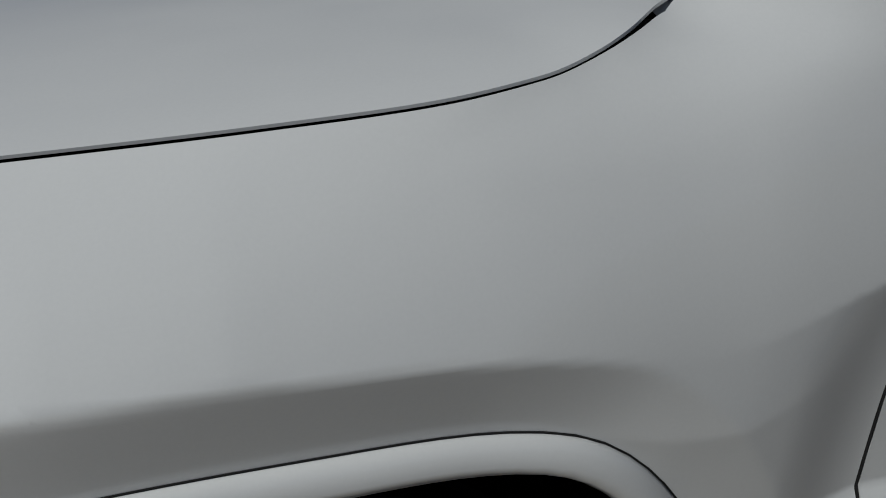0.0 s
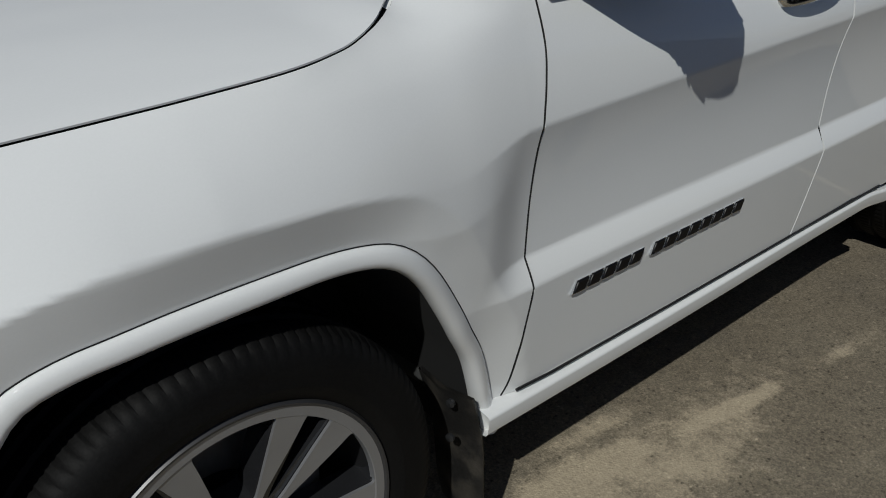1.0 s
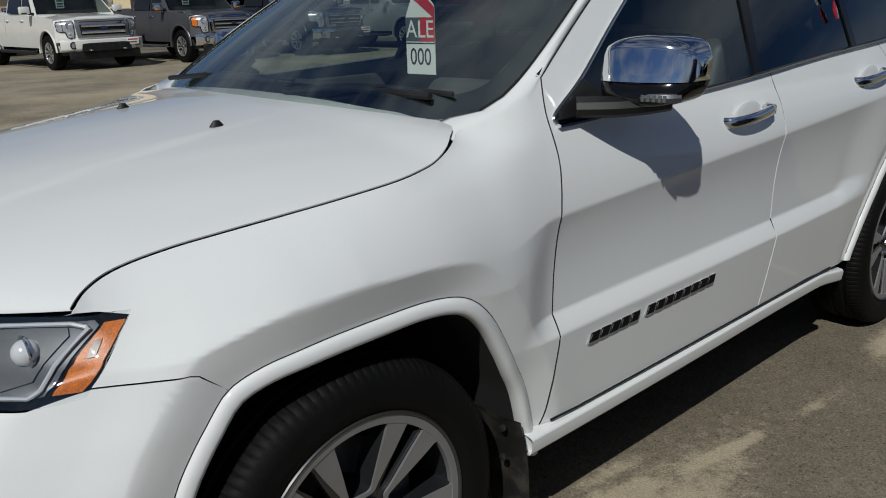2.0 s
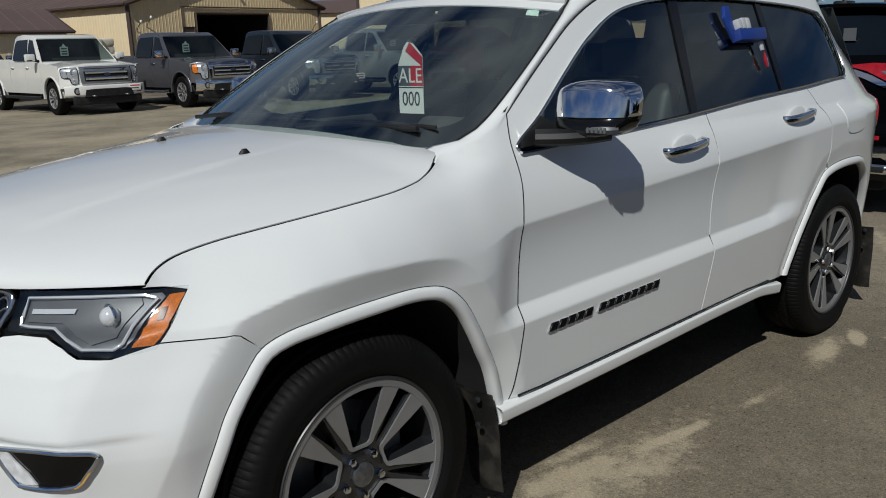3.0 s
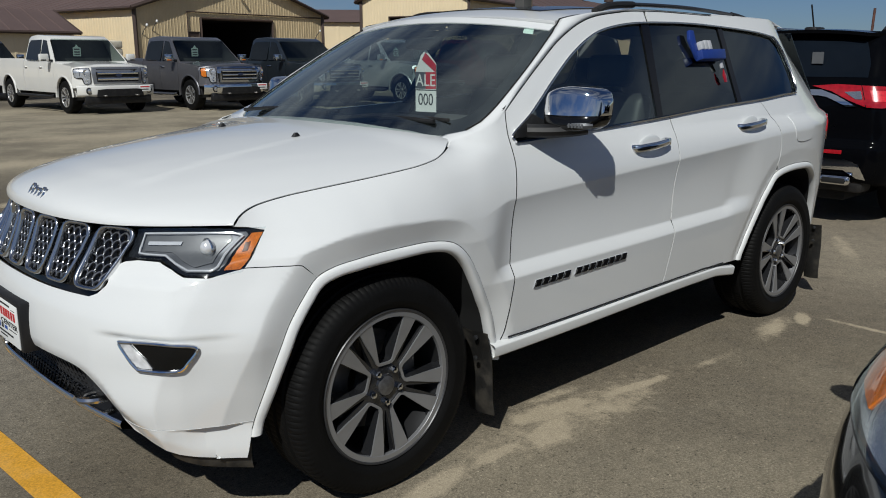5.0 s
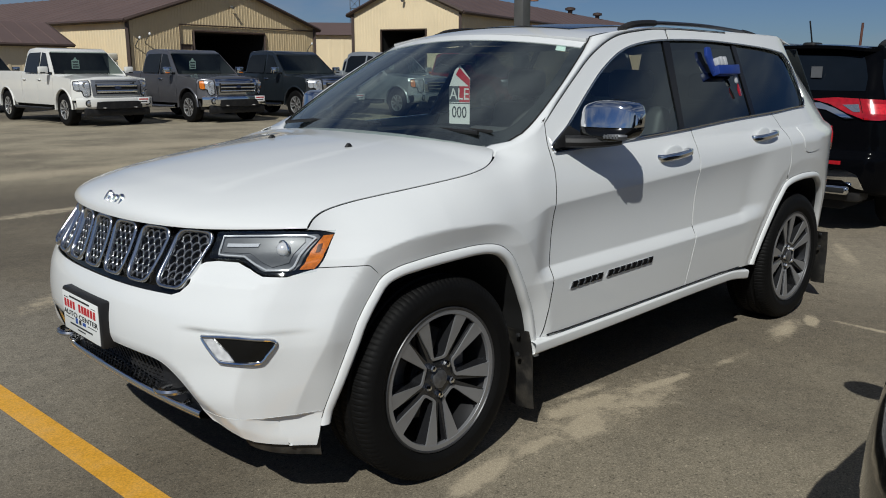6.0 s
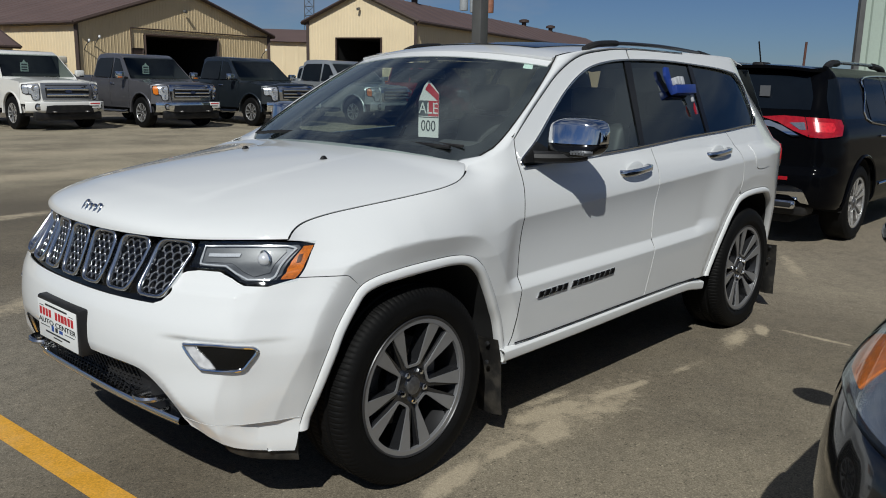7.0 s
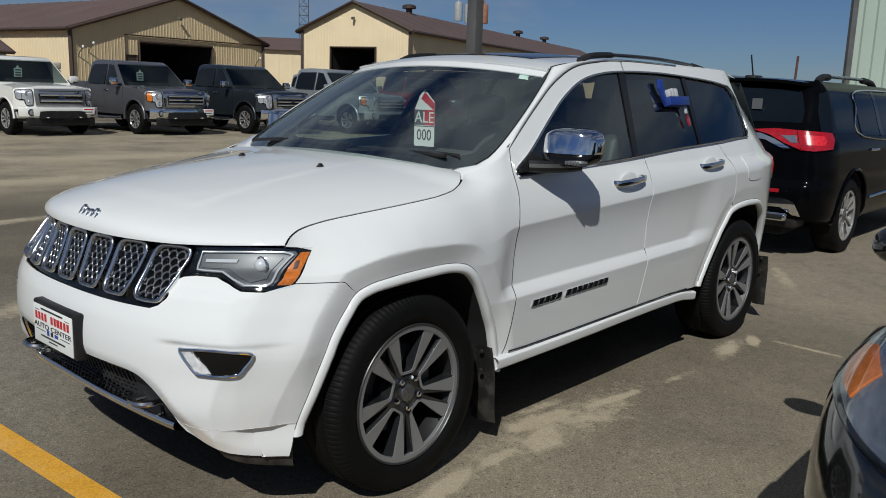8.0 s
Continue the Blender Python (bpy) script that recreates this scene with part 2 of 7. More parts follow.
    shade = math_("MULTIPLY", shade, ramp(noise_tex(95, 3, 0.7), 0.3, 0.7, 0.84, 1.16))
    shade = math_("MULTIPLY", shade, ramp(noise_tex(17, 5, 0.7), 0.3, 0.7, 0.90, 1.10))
    shade = math_("SUBTRACT", math_("ADD", shade, pale), dark_)
    shade = math_("ADD", math_("MULTIPLY", math_("SUBTRACT", shade, 1.0), math_("SUBTRACT", 1.0, math_("MULTIPLY", sand, 0.55))), 1.0)
    sc = n.new("ShaderNodeVectorMath")
    sc.operation = "SCALE"
    l.new(col, sc.inputs[0])
    l.new(shade, sc.inputs["Scale"])
    l.new(sc.outputs["Vector"], b.inputs["Base Color"])
    bp = n.new("ShaderNodeBump")
    bp.inputs["Strength"].default_value, bp.inputs["Distance"].default_value = 0.35, 0.004
    l.new(math_("ADD", stone.outputs["Distance"], math_("MULTIPLY", noise_tex(40, 4), 0.8)), bp.inputs["Height"])
    l.new(bp.outputs["Normal"], b.inputs["Normal"])
    return m


# middle x, y, turn, half length, half width of the sand drifts
DRIFTS = [(0.12, -1.02, 8, 0.34, 0.10, 0.95), (0.45, -1.0, 4, 0.30, 0.07, 0.75), (0.74, -1.03, 12, 0.27, 0.14, 1.0), (0.92, -0.90, -8, 0.42, 0.13, 0.9), (1.40, -0.985, -9, 0.46, 0.07, 0.85), (1.05, -0.80, -6, 0.35, 0.08, 0.55), (1.0, -0.98, 0, 1.35, 0.32, 0.52),
          (1.95, -1.06, -6, 0.45, 0.06, 0.45), (2.66, -1.03, 10, 0.42, 0.13, 0.72), (2.94, -1.07, 25, 0.22, 0.07, 0.95), (3.02, -1.38, 88, 0.42, 0.05, 0.70), (3.0, -1.85, 96, 0.6, 0.04, 0.55), (5.0, -0.5, 30, 1.0, 0.14, 0.55), (2.6, 9.45, 3, 5.5, 0.9, 0.62), (1.2, 6.08, 8, 2.6, 0.30, 0.6), (-0.1, 2.6, 35, 0.8, 0.25, 0.6), (6.0, 12.5, -6, 9.0, 1.2, 0.6)]
ASPHALT = ground_material()

# ---- mesh helpers ----
def table(tab, x):
    """A smooth curve through (x, value) pairs, level beyond the ends."""
    if x <= tab[0][0]:
        return tab[0][1]
    if x >= tab[-1][0]:
        return tab[-1][1]
    i, top = 0, len(tab) - 1
    while top - i > 1:
        mid = (i + top) // 2
        if tab[mid][0] < x:
            i = mid
        else:
            top = mid
    slope = lambda j: 0.0 if j in (0, len(tab) - 1) else (tab[j + 1][1] - tab[j - 1][1]) / (tab[j + 1][0] - tab[j - 1][0])
    (x0, a), (x1, c) = tab[i], tab[i + 1]
    h = x1 - x0
    t = (x - x0) / h
    return (2 * t**3 - 3 * t**2 + 1) * a + (t**3 - 2 * t**2 + t) * h * slope(i) + (3 * t**2 - 2 * t**3) * c + (t**3 - t**2) * h * slope(i + 1)


def smooth(t):
    t = min(1.0, max(0.0, t))
    return t * t * (3 - 2 * t)


def spline(points, n=6, closed=False):
    """A Catmull-Rom curve through the points (2D or 3D), n steps a span."""
    out, k = [], len(points)
    for i in range(k if closed else k - 1):
        p = [points[(i + j) % k] if closed else points[min(max(i + j, 0), k - 1)] for j in (-1, 0, 1, 2)]
        for s in range(n):
            t = s / n
            out.append(tuple(0.5 * (2 * b + (c - a) * t + (2 * a - 5 * b + 4 * c - d) * t * t + (3 * b - a - 3 * c + d) * t**3) for a, b, c, d in zip(*p)))
    if not closed:
        out.append(tuple(points[-1]))
    return out


class Sheet:
    """Vertices, faces and vertex normals, gathered before they become one mesh."""

    def __init__(self):
        self.v, self.f, self.n = [], [], []

    def quad(self, pts):
        nrm = (Vector(pts[1]) - Vector(pts[0])).cross(Vector(pts[-1]) - Vector(pts[0]))
        nrm = nrm.normalized() if nrm.length > 0 else Vector((0, 0, 1))
        k = len(self.v)
        self.v += [tuple(p) for p in pts]
        self.n += [tuple(nrm)] * len(pts)
        self.f.append(tuple(range(k, k + len(pts))))


def normal_at(S, a, b, sign):
    e = 0.004
    da = Vector(S(a + e, b)) - Vector(S(a - e, b))
    db = Vector(S(a, b + e)) - Vector(S(a, b - e))
    n = da.cross(db)
    return (n.normalized() if n.length > 1e-12 else Vector((0, -1, 0))) * sign


def panel(poly, S, step=(0.02, 0.02), sign=1, thick=0.007, sheet=None, lift=0.0, cuts=()):
    """The polygon of the plan (a, b), bent onto the surface S, with its edges turned in by thick."""
    sheet = sheet or Sheet()
    bm = bmesh.new()
    clean = [p for i, p in enumerate(poly) if (Vector(p[:2]) - Vector(poly[i - 1][:2])).length > 1e-5]
    f = bm.faces.new([bm.verts.new((a, b, 0)) for a, b in clean])
    f.normal_update()
    bmesh.ops.triangulate(bm, faces=[f])
    for (px, py), (nx, ny) in cuts:
        bmesh.ops.bisect_plane(bm, geom=bm.verts[:] + bm.edges[:] + bm.faces[:], dist=1e-6, plane_co=(px, py, 0), plane_no=(nx, ny, 0))
    for axis in (0, 1):
        lo, hi = min(p[axis] for p in clean), max(p[axis] for p in clean)
        n = int((hi - lo) / step[axis])
        for i in range(1, n + 1):
            c = lo + (hi - lo) * i / (n + 1)
            bmesh.ops.bisect_plane(bm, geom=bm.verts[:] + bm.edges[:] + bm.faces[:], dist=1e-6,
                                   plane_co=(c, 0, 0) if axis == 0 else (0, c, 0), plane_no=(1, 0, 0) if axis == 0 else (0, 1, 0))
    bm.verts.index_update()
    base = len(sheet.v)
    pos, nrm = {}, {}
    for v in bm.verts:
        n = normal_at(S, v.co.x, v.co.y, sign)
        p = Vector(S(v.co.x, v.co.y)) + n * lift
        pos[v.index], nrm[v.index] = p, n
        sheet.v.append(tuple(p))
        sheet.n.append(tuple(n))
    for fc in bm.faces:
        ids = [v.index for v in fc.verts]
        n = sum(((pos[i] - pos[ids[0]]).cross(pos[j] - pos[ids[0]]) for i, j in zip(ids[1:], ids[2:])), Vector())
        if n.dot(nrm[ids[0]]) < 0:
            ids.reverse()
        sheet.f.append(tuple(base + i for i in ids))
    if thick:
        for e in bm.edges:
            if len(e.link_faces) == 1:
                i, j = (v.index for v in e.verts)
                a, b = pos[i], pos[j]
                mid = sum((pos[v.index] for v in e.link_faces[0].verts), Vector()) / len(e.link_faces[0].verts)
                pts = [a, b, b - nrm[j] * thick, a - nrm[i] * thick]
                face_n = (pts[1] - pts[0]).cross(pts[3] - pts[0])
                if face_n.dot((a + b) / 2 - mid) < 0:
                    pts.reverse()
                sheet.quad(pts)
    bm.free()
    return sheet


def grid_sheet(rows, sign=1, closed_u=False, closed_v=False, sheet=None):
    """Rows of points skinned into a smooth surface."""
    sheet = sheet or Sheet()
    base, nu, nv = len(sheet.v), len(rows), len(rows[0])
    R = [[Vector(p) for p in r] for r in rows]
    for i in range(nu):
        for j in range(nv):
            up = R[(i + 1) % nu if closed_u else min(i + 1, nu - 1)][j] - R[(i - 1) % nu if closed_u else max(i - 1, 0)][j]
            vp = R[i][(j + 1) % nv if closed_v else min(j + 1, nv - 1)] - R[i][(j - 1) % nv if closed_v else max(j - 1, 0)]
            n = up.cross(vp)
            sheet.v.append(tuple(R[i][j]))
            sheet.n.append(tuple((n.normalized() if n.length > 1e-12 else Vector((0, 0, 1))) * sign))
    for i in range(nu if closed_u else nu - 1):
        for j in range(nv if closed_v else nv - 1):
            q = [base + a % nu * nv + b % nv for a, b in ((i, j), (i + 1, j), (i + 1, j + 1), (i, j + 1))]
            sheet.f.append(tuple(q if sign > 0 else q[::-1]))
    return sheet


def make_mesh(name, geo, material, flat=False):
    me = bpy.data.meshes.new(name)
    if isinstance(geo, Sheet):
        me.from_pydata(geo.v, [], geo.f)
        me.materials.append(material)
        me.polygons.foreach_set("use_smooth", [True] * len(me.polygons))
        me.normals_split_custom_set_from_vertices(geo.n)
    else:
        bmesh.ops.recalc_face_normals(geo, faces=geo.faces[:])
        for f in geo.faces:
            f.smooth = not flat
        if not flat:
            for e in geo.edges:
                if len(e.link_faces) == 2 and e.calc_face_angle(0) > 0.6:
                    e.smooth = False
        geo.to_mesh(me)
        geo.free()
        me.materials.append(material)
    return me


def part(name, geo, material, parent=None, label="", flat=False, at=None):
    """Links a mesh, bmesh or sheet as one object under a thing or part."""
    me = geo if isinstance(geo, bpy.types.Mesh) else make_mesh(name, geo, material, flat)
    ob = new(name, me)
    if parent:
        ob.parent = parent
    if at is not None:
        ob.matrix_basis = at
    return tagged(ob, label)


def thing(name, m, label, category, group="", kind=""):
    ob = new(name)
    ob.empty_display_size = 0.1
    ob.matrix_basis = m
    return tagged(ob, label, category, group, kind)


def box(x0, x1, y0, y1, z0, z1, bevel=0.0, seg=2, bm=None):
    """A bevelled block, added to bm."""
    bm = bm or bmesh.new()
    m = Matrix.Translation(((x0 + x1) / 2, (y0 + y1) / 2, (z0 + z1) / 2)) @ Matrix.Diagonal((abs(x1 - x0), abs(y1 - y0), abs(z1 - z0), 1))
    g = bmesh.ops.create_cube(bm, size=1, matrix=m)
    if bevel:
        es = list({e for v in g["verts"] for e in v.link_edges})
        bmesh.ops.bevel(bm, geom=es, offset=bevel, segments=seg, affect="EDGES", profile=0.5)
    return bm


def prism(poly, y0, y1, bevel=0.0, seg=2, bm=None, width=None):
    """A side outline in x and z, drawn from y0 to y1; width(z) scales y."""
    bm = bm or bmesh.new()
    rings = []
    for y in (y0, y1):
        rings.append([bm.verts.new((x, y * (width(z) if width else 1), z)) for x, z in poly])
    k = len(poly)
    faces = [bm.faces.new(rings[0]), bm.faces.new(rings[1][::-1])]
    for i in range(k):
        faces.append(bm.faces.new((rings[0][i], rings[1][i], rings[1][(i + 1) % k], rings[0][(i + 1) % k])))
    if bevel:
        bmesh.ops.bevel(bm, geom=list({e for f in faces for e in f.edges}), offset=bevel, segments=seg, affect="EDGES", profile=0.5)
    return bm


def lathe(profile, n=64, bm=None, m=Matrix()):
    """Turns (radius, y) pairs about the y axis."""
    bm = bm or bmesh.new()
    rings = [[bm.verts.new(m @ Vector((r * math.cos(2 * math.pi * i / n), y, r * math.sin(2 * math.pi * i / n)))) for i in range(n)] for r, y in profile]
    for a, b in zip(rings, rings[1:]):
        for i in range(n):
            bm.faces.new((a[i], a[(i + 1) % n], b[(i + 1) % n], b[i]))
    return bm


def disc(r, y, n=32, bm=None, m=Matrix()):
    bm = bm or bmesh.new()
    bm.faces.new([bm.verts.new(m @ Vector((r * math.cos(2 * math.pi * i / n), y, r * math.sin(2 * math.pi * i / n)))) for i in range(n)])
    return bm


def tube(path, r, n=8, bm=None, closed=False, flat=1.0, up=Vector((0, 0, 1))):
    """A round or flattened bar along a path."""
    bm = bm or bmesh.new()
    P = [Vector(p) for p in path]
    k = len(P)
    rings = []
    for i, p in enumerate(P):
        d = (P[(i + 1) % k if closed else min(i + 1, k - 1)] - P[(i - 1) % k if closed else max(i - 1, 0)]).normalized()
        s = d.cross(up)
        s = s.normalized() if s.length > 1e-4 else d.orthogonal().normalized()
        t = s.cross(d)
        rings.append([bm.verts.new(p + s * (r * flat * math.cos(2 * math.pi * j / n)) + t * (r * math.sin(2 * math.pi * j / n))) for j in range(n)])
    for i in range(k if closed else k - 1):
        a, b = rings[i], rings[(i + 1) % k]
        for j in range(n):
            bm.faces.new((a[j], a[(j + 1) % n], b[(j + 1) % n], b[j]))
    if not closed:
        bm.faces.new(rings[0][::-1])
        bm.faces.new(rings[-1])
    return bm


def words(text, size, material, parent, m, depth=0.0015, name="lettering", shear=0.0, width=1.0):
    """Raised lettering in the built-in font, as a mesh; m puts its middle in place, x along the words, y up."""
    cu = bpy.data.curves.new(name, "FONT")
    cu.body, cu.size, cu.extrude, cu.align_x, cu.align_y, cu.shear = text, size, depth, "CENTER", "CENTER", shear
    tmp = bpy.data.objects.new(name, cu)
    scene.collection.objects.link(tmp)
    me = bpy.data.meshes.new_from_object(tmp.evaluated_get(bpy.context.evaluated_depsgraph_get()))
    bpy.data.objects.remove(tmp)
    bpy.data.curves.remove(cu)
    me.name = name
    me.materials.clear()
    me.materials.append(material)
    ob = new(name, me)
    ob.parent = parent
    ob.matrix_basis = m @ Matrix.Diagonal((width, 1, 1, 1))
    return ob


# ---- wheels ----
def tyre_mesh(R, rim, half):
    """A tyre with grooves round it and blocks on its shoulders; its outer wall at -y."""
    n = 440
    prof = [(rim - 0.004, -half * 0.80), (rim + 0.010, -half * 0.93), (rim + 0.030, -half * 0.99), (rim + 0.034, -half * 1.0), (rim + 0.038, -half * 0.992),
            ((R + rim) / 2 + 0.005, -half * 1.02), (R - 0.035, -half * 0.99), (R - 0.018, -half * 0.93), (R - 0.007, -half * 0.83), (R, -half * 0.66)]
    t = []
    for c in (-0.42, -0.02, 0.42):
        t += [(R, (c - 0.09) * half), (R - 0.008, (c - 0.06) * half), (R - 0.008, (c + 0.06) * half), (R, (c + 0.09) * half)]
    prof = prof + t + [(r, -y) for r, y in reversed(prof)]
    bm = bmesh.new()
    rings = []
    for r, y in prof:
        ring = []
        for i in range(n):
            a = 2 * math.pi * i / n
            rr = r
            if r > R - 0.020 and abs(y) > 0.5 * half and i % 4 == 3:
                rr = r - 0.0032
            elif r >= R - 0.001 and i % 4 == 1:
                rr = r - 0.002
            ring.append(bm.verts.new((rr * math.cos(a), y, rr * math.sin(a))))
        rings.append(ring)
    for a, b in zip(rings, rings[1:]):
        for i in range(n):
            bm.faces.new((a[i], a[(i + 1) % n], b[(i + 1) % n], b[i]))
    return bm


def spoke_plan(inner, outer):
    """A loop of bars round one opening of the rim: from the rim down one side, round the hub and up the other."""
    a = spline(inner, 4)
    b = spline(outer, 4)
    return [(-u, v) for u, v in b] + b[::-1][1:] + a[::-1] + [(-u, v) for u, v in a[1:]]


RIM_SETS = {}


def rim_meshes(rim, y, face, dark, coarse):
    """Shared meshes of one kind of rim: the bright loop, its dark flank, the nut."""
    key = (rim, y, face.name, dark.name)
    if key not in RIM_SETS:
        k = rim / 0.252

        def dish(u, v):
            r = math.hypot(u, v)
            return (u, y - 0.004 + 0.030 * (1 - min(1.0, r / (0.245 * k))) ** 1.1, v)
        size = lambda line: [(u * k, v * k) for u, v in line]
        inner = size([(0.0, 0.0775), (0.018, 0.0778), (0.0265, 0.084), (0.0315, 0.098), (0.043, 0.142), (0.0555, 0.188), (0.0625, 0.212), (0.0630, 0.219), (0.059, 0.2255), (0.050, 0.2325)])
        outer = size([(0.1245, 0.2035), (0.1165, 0.2015), (0.1095, 0.1945), (0.102, 0.182), (0.082, 0.150), (0.062, 0.120), (0.044, 0.092), (0.0345, 0.0755), (0.020, 0.0695), (0.0, 0.0693)])
        wide = size([(0.126, 0.2025), (0.119, 0.198), (0.112, 0.188), (0.092, 0.150), (0.073, 0.115), (0.056, 0.085), (0.040, 0.055), (0.0, 0.050)])
        close_in = lambda line: [(u - 0.002 * (u > 0), v - 0.002) for u, v in line]
        st = (0.03, 0.03) if coarse else (0.015, 0.015)
        top = make_mesh("spoke_face", panel(spoke_plan(inner, outer), dish, st, 1, 0.006), face)
        low = make_mesh("spoke", panel(spoke_plan(close_in(inner), wide), dish, st, 1, 0.055, lift=-0.007), dark)
        nut = make_mesh("lug_nut", lathe([(0.0125, 0.004), (0.0125, -0.010), (0.010, -0.016), (0.0008, -0.018)], 6), CHROME, True)
        RIM_SETS[key] = (top, low, nut)
    return RIM_SETS[key]


def wheel(parent, m, R=0.380, rim=0.266, half=0.128, turn=0.0, face=None, dark=None, name="wheel", simple=False):
    """A wheel about the y axis, its face towards -y: tyre, rim, spokes, cap, nuts and brake."""
    face, dark = face or ALLOY_FACE, dark or ALLOY_DARK
    hub = part(name, tyre_mesh(R, rim, half) if not simple else lathe([(rim - 0.004, -half * 0.8), (rim + 0.02, -half * 0.98), ((R + rim) / 2, -half), (R - 0.03, -half * 0.96), (R - 0.006, -half * 0.8), (R, -half * 0.6), (R, half * 0.6), (R - 0.03, half), (rim, half * 0.8)], 48), RUBBER, parent, "black tyre with treaded shoulders", at=m)
    y = -half * 0.86
    lip = lathe([(rim + 0.004, y + 0.012), (rim + 0.006, y - 0.004), (rim + 0.002, y - 0.010), (rim - 0.002, y - 0.009), (rim - 0.005, y - 0.005), (rim - 0.006, y + 0.008)], 96 if not simple else 48)
    part("rim_lip", lip, RIM_EDGE, hub, "thin machined rim edge")
    part("rim_barrel", lathe([(rim - 0.010, y + 0.006), (rim - 0.018, y + 0.03), (rim - 0.03, y + 0.08), (rim - 0.035, half * 0.9), (0.02, half * 0.9)], 64 if not simple else 32), dark if simple else BARREL, hub, "silver grey rim barrel")
    ring = lathe([(rim * 0.912, y + 0.010), (rim * 0.914, y - 0.0035), (rim * 0.918, y - 0.0048), (rim * 0.982, y - 0.0052), (rim * 0.986, y - 0.002)], 96 if not simple else 48)
    part("rim_face", ring, face, hub, "machined grey rim face")
    top, low, nut = rim_meshes(rim, y, face, dark, simple)
    for k in range(5):
        spin = pose(0, 0, 0, 0, turn + 72 * k, 0)
        sp = part("spoke", low, dark, hub, at=spin)
        part("spoke_face", top, face, sp, "machined grey metal face")
    part("wheel_centre", lathe([(rim * 0.30, y + 0.06), (rim * 0.285, y + 0.026), (rim * 0.25, y + 0.022), (rim * 0.15, y + 0.021), (rim * 0.13, y + 0.016)], 40), dark, hub)
    part("centre_cap", lathe([(rim * 0.128, y + 0.020), (rim * 0.125, y + 0.010), (rim * 0.10, y + 0.007), (0.001, y + 0.005)], 32), CAP_GREY, hub, "domed grey centre cap")
    if not simple:
        for k in range(5):
            a = radians(36 + turn + 72 * k)
            part("lug_nut", nut, CHROME, hub, at=pose(rim * 0.225 * math.sin(a), y + 0.020, rim * 0.225 * math.cos(a)))
        part("brake_disc", lathe([(0.09, 0.0), (0.175, 0.0), (0.175, 0.022), (0.09, 0.022)], 48), STEEL, hub)
        cal = box(0.115, 0.185, -0.037, 0.013, -0.085, 0.085, 0.012)
        part("brake_caliper", cal, STEEL, hub)
    return hub

# ---- the white SUV: x runs back from the front axle, the near side is -y ----
HALF = [(-0.62, 0.74), (-0.5, 0.812), (-0.4, 0.865), (-0.28, 0.930), (-0.1, 0.961), (0.2, 0.966), (0.42, 0.957), (0.6, 0.945), (1.2, 0.955), (1.6, 0.962), (2.4, 0.966), (3.0, 0.962),
        (3.2, 0.946), (3.4, 0.902), (3.6, 0.83), (3.75, 0.74), (3.9, 0.60)]
BASE = 2.915
FRONT_ARCH = [(0.585, 0.20), (0.545, 0.38), (0.501, 0.53), (0.456, 0.612), (0.411, 0.690), (0.362, 0.764), (0.312, 0.814), (0.256, 0.841), (0.165, 0.853), (0.05, 0.853), (-0.06, 0.849), (-0.14, 0.842), (-0.209, 0.832), (-0.274, 0.807),
              (-0.320, 0.755), (-0.358, 0.703), (-0.389, 0.648), (-0.436, 0.525), (-0.473, 0.398), (-0.508, 0.20)]
# the seam between fender and bumper, from the arch to the lamp
BUMPER_SEAM = [(-0.274, 0.807), (-0.300, 0.831), (-0.324, 0.8525), (-0.340, 0.8575), (-0.385, 0.8585), (-0.420, 0.8585), (-0.476, 0.8595)]
REAR_ARCH = [(0.56, 0.20), (0.535, 0.38), (0.47, 0.60), (0.395, 0.745), (0.330, 0.815), (0.216, 0.868), (0.05, 0.881), (-0.093, 0.876), (-0.19, 0.862), (-0.25, 0.840), (-0.31, 0.785), (-0.38, 0.715), (-0.46, 0.60), (-0.522, 0.500), (-0.56, 0.42), (-0.60, 0.20)]


def polar(points):
    """The wheel-arch line as a table of radius by angle about the wheel's middle."""
    tab = sorted((math.degrees(math.atan2(z - 0.38, x)) % 360, math.hypot(x, z - 0.38)) for x, z in spline(points, 6))
    tab = [(a - 360 if a > 270 else a, r) for a, r in tab]
    return sorted(tab)


HOOD_SIDE = [(-0.484, 0.800), (-0.435, 0.779), (-0.38, 0.772), (-0.29, 0.785), (-0.19, 0.809), (-0.08, 0.835), (0.03, 0.858), (0.16, 0.879), (0.24, 0.878), (0.295, 0.866), (0.335, 0.847), (0.372, 0.816)]


ARCH_F, ARCH_R = polar(FRONT_ARCH), polar(REAR_ARCH)


def arch_gap(x, z):
    """How far a point of the side lies outside the nearer wheel-arch line."""
    best = 9.0
    for cx, tab in ((0.0, ARCH_F), (BASE, ARCH_R)):
        dx, dz = x - cx, z - 0.38
        r = math.hypot(dx, dz)
        if r < 0.9:
            best = min(best, r - table(tab, math.degrees(math.atan2(dz, dx)) if dz > -0.2 or dx > 0 else 200))
    return best


def hood_z(x, y):
    front = hood_front(y)
    u = min(1.0, max(0.0, (x - front) / (0.41 - front)))
    k = abs(y) / 0.81
    lo, hi = 0.963 + 0.014 * k * k, 1.200 - 0.047 * (abs(y) / 0.79) ** 2.2
    dome = 0.0032 * smooth((0.44 - 0.12 * u - abs(y)) / 0.045) * smooth((u - 0.12) / 0.08) * smooth((1.02 - u) / 0.5)
    return lo + (hi - lo) * u ** (0.37 + 0.28 * k * k) + dome + 0.012 * smooth((x - 0.25) / 0.13) * k * k


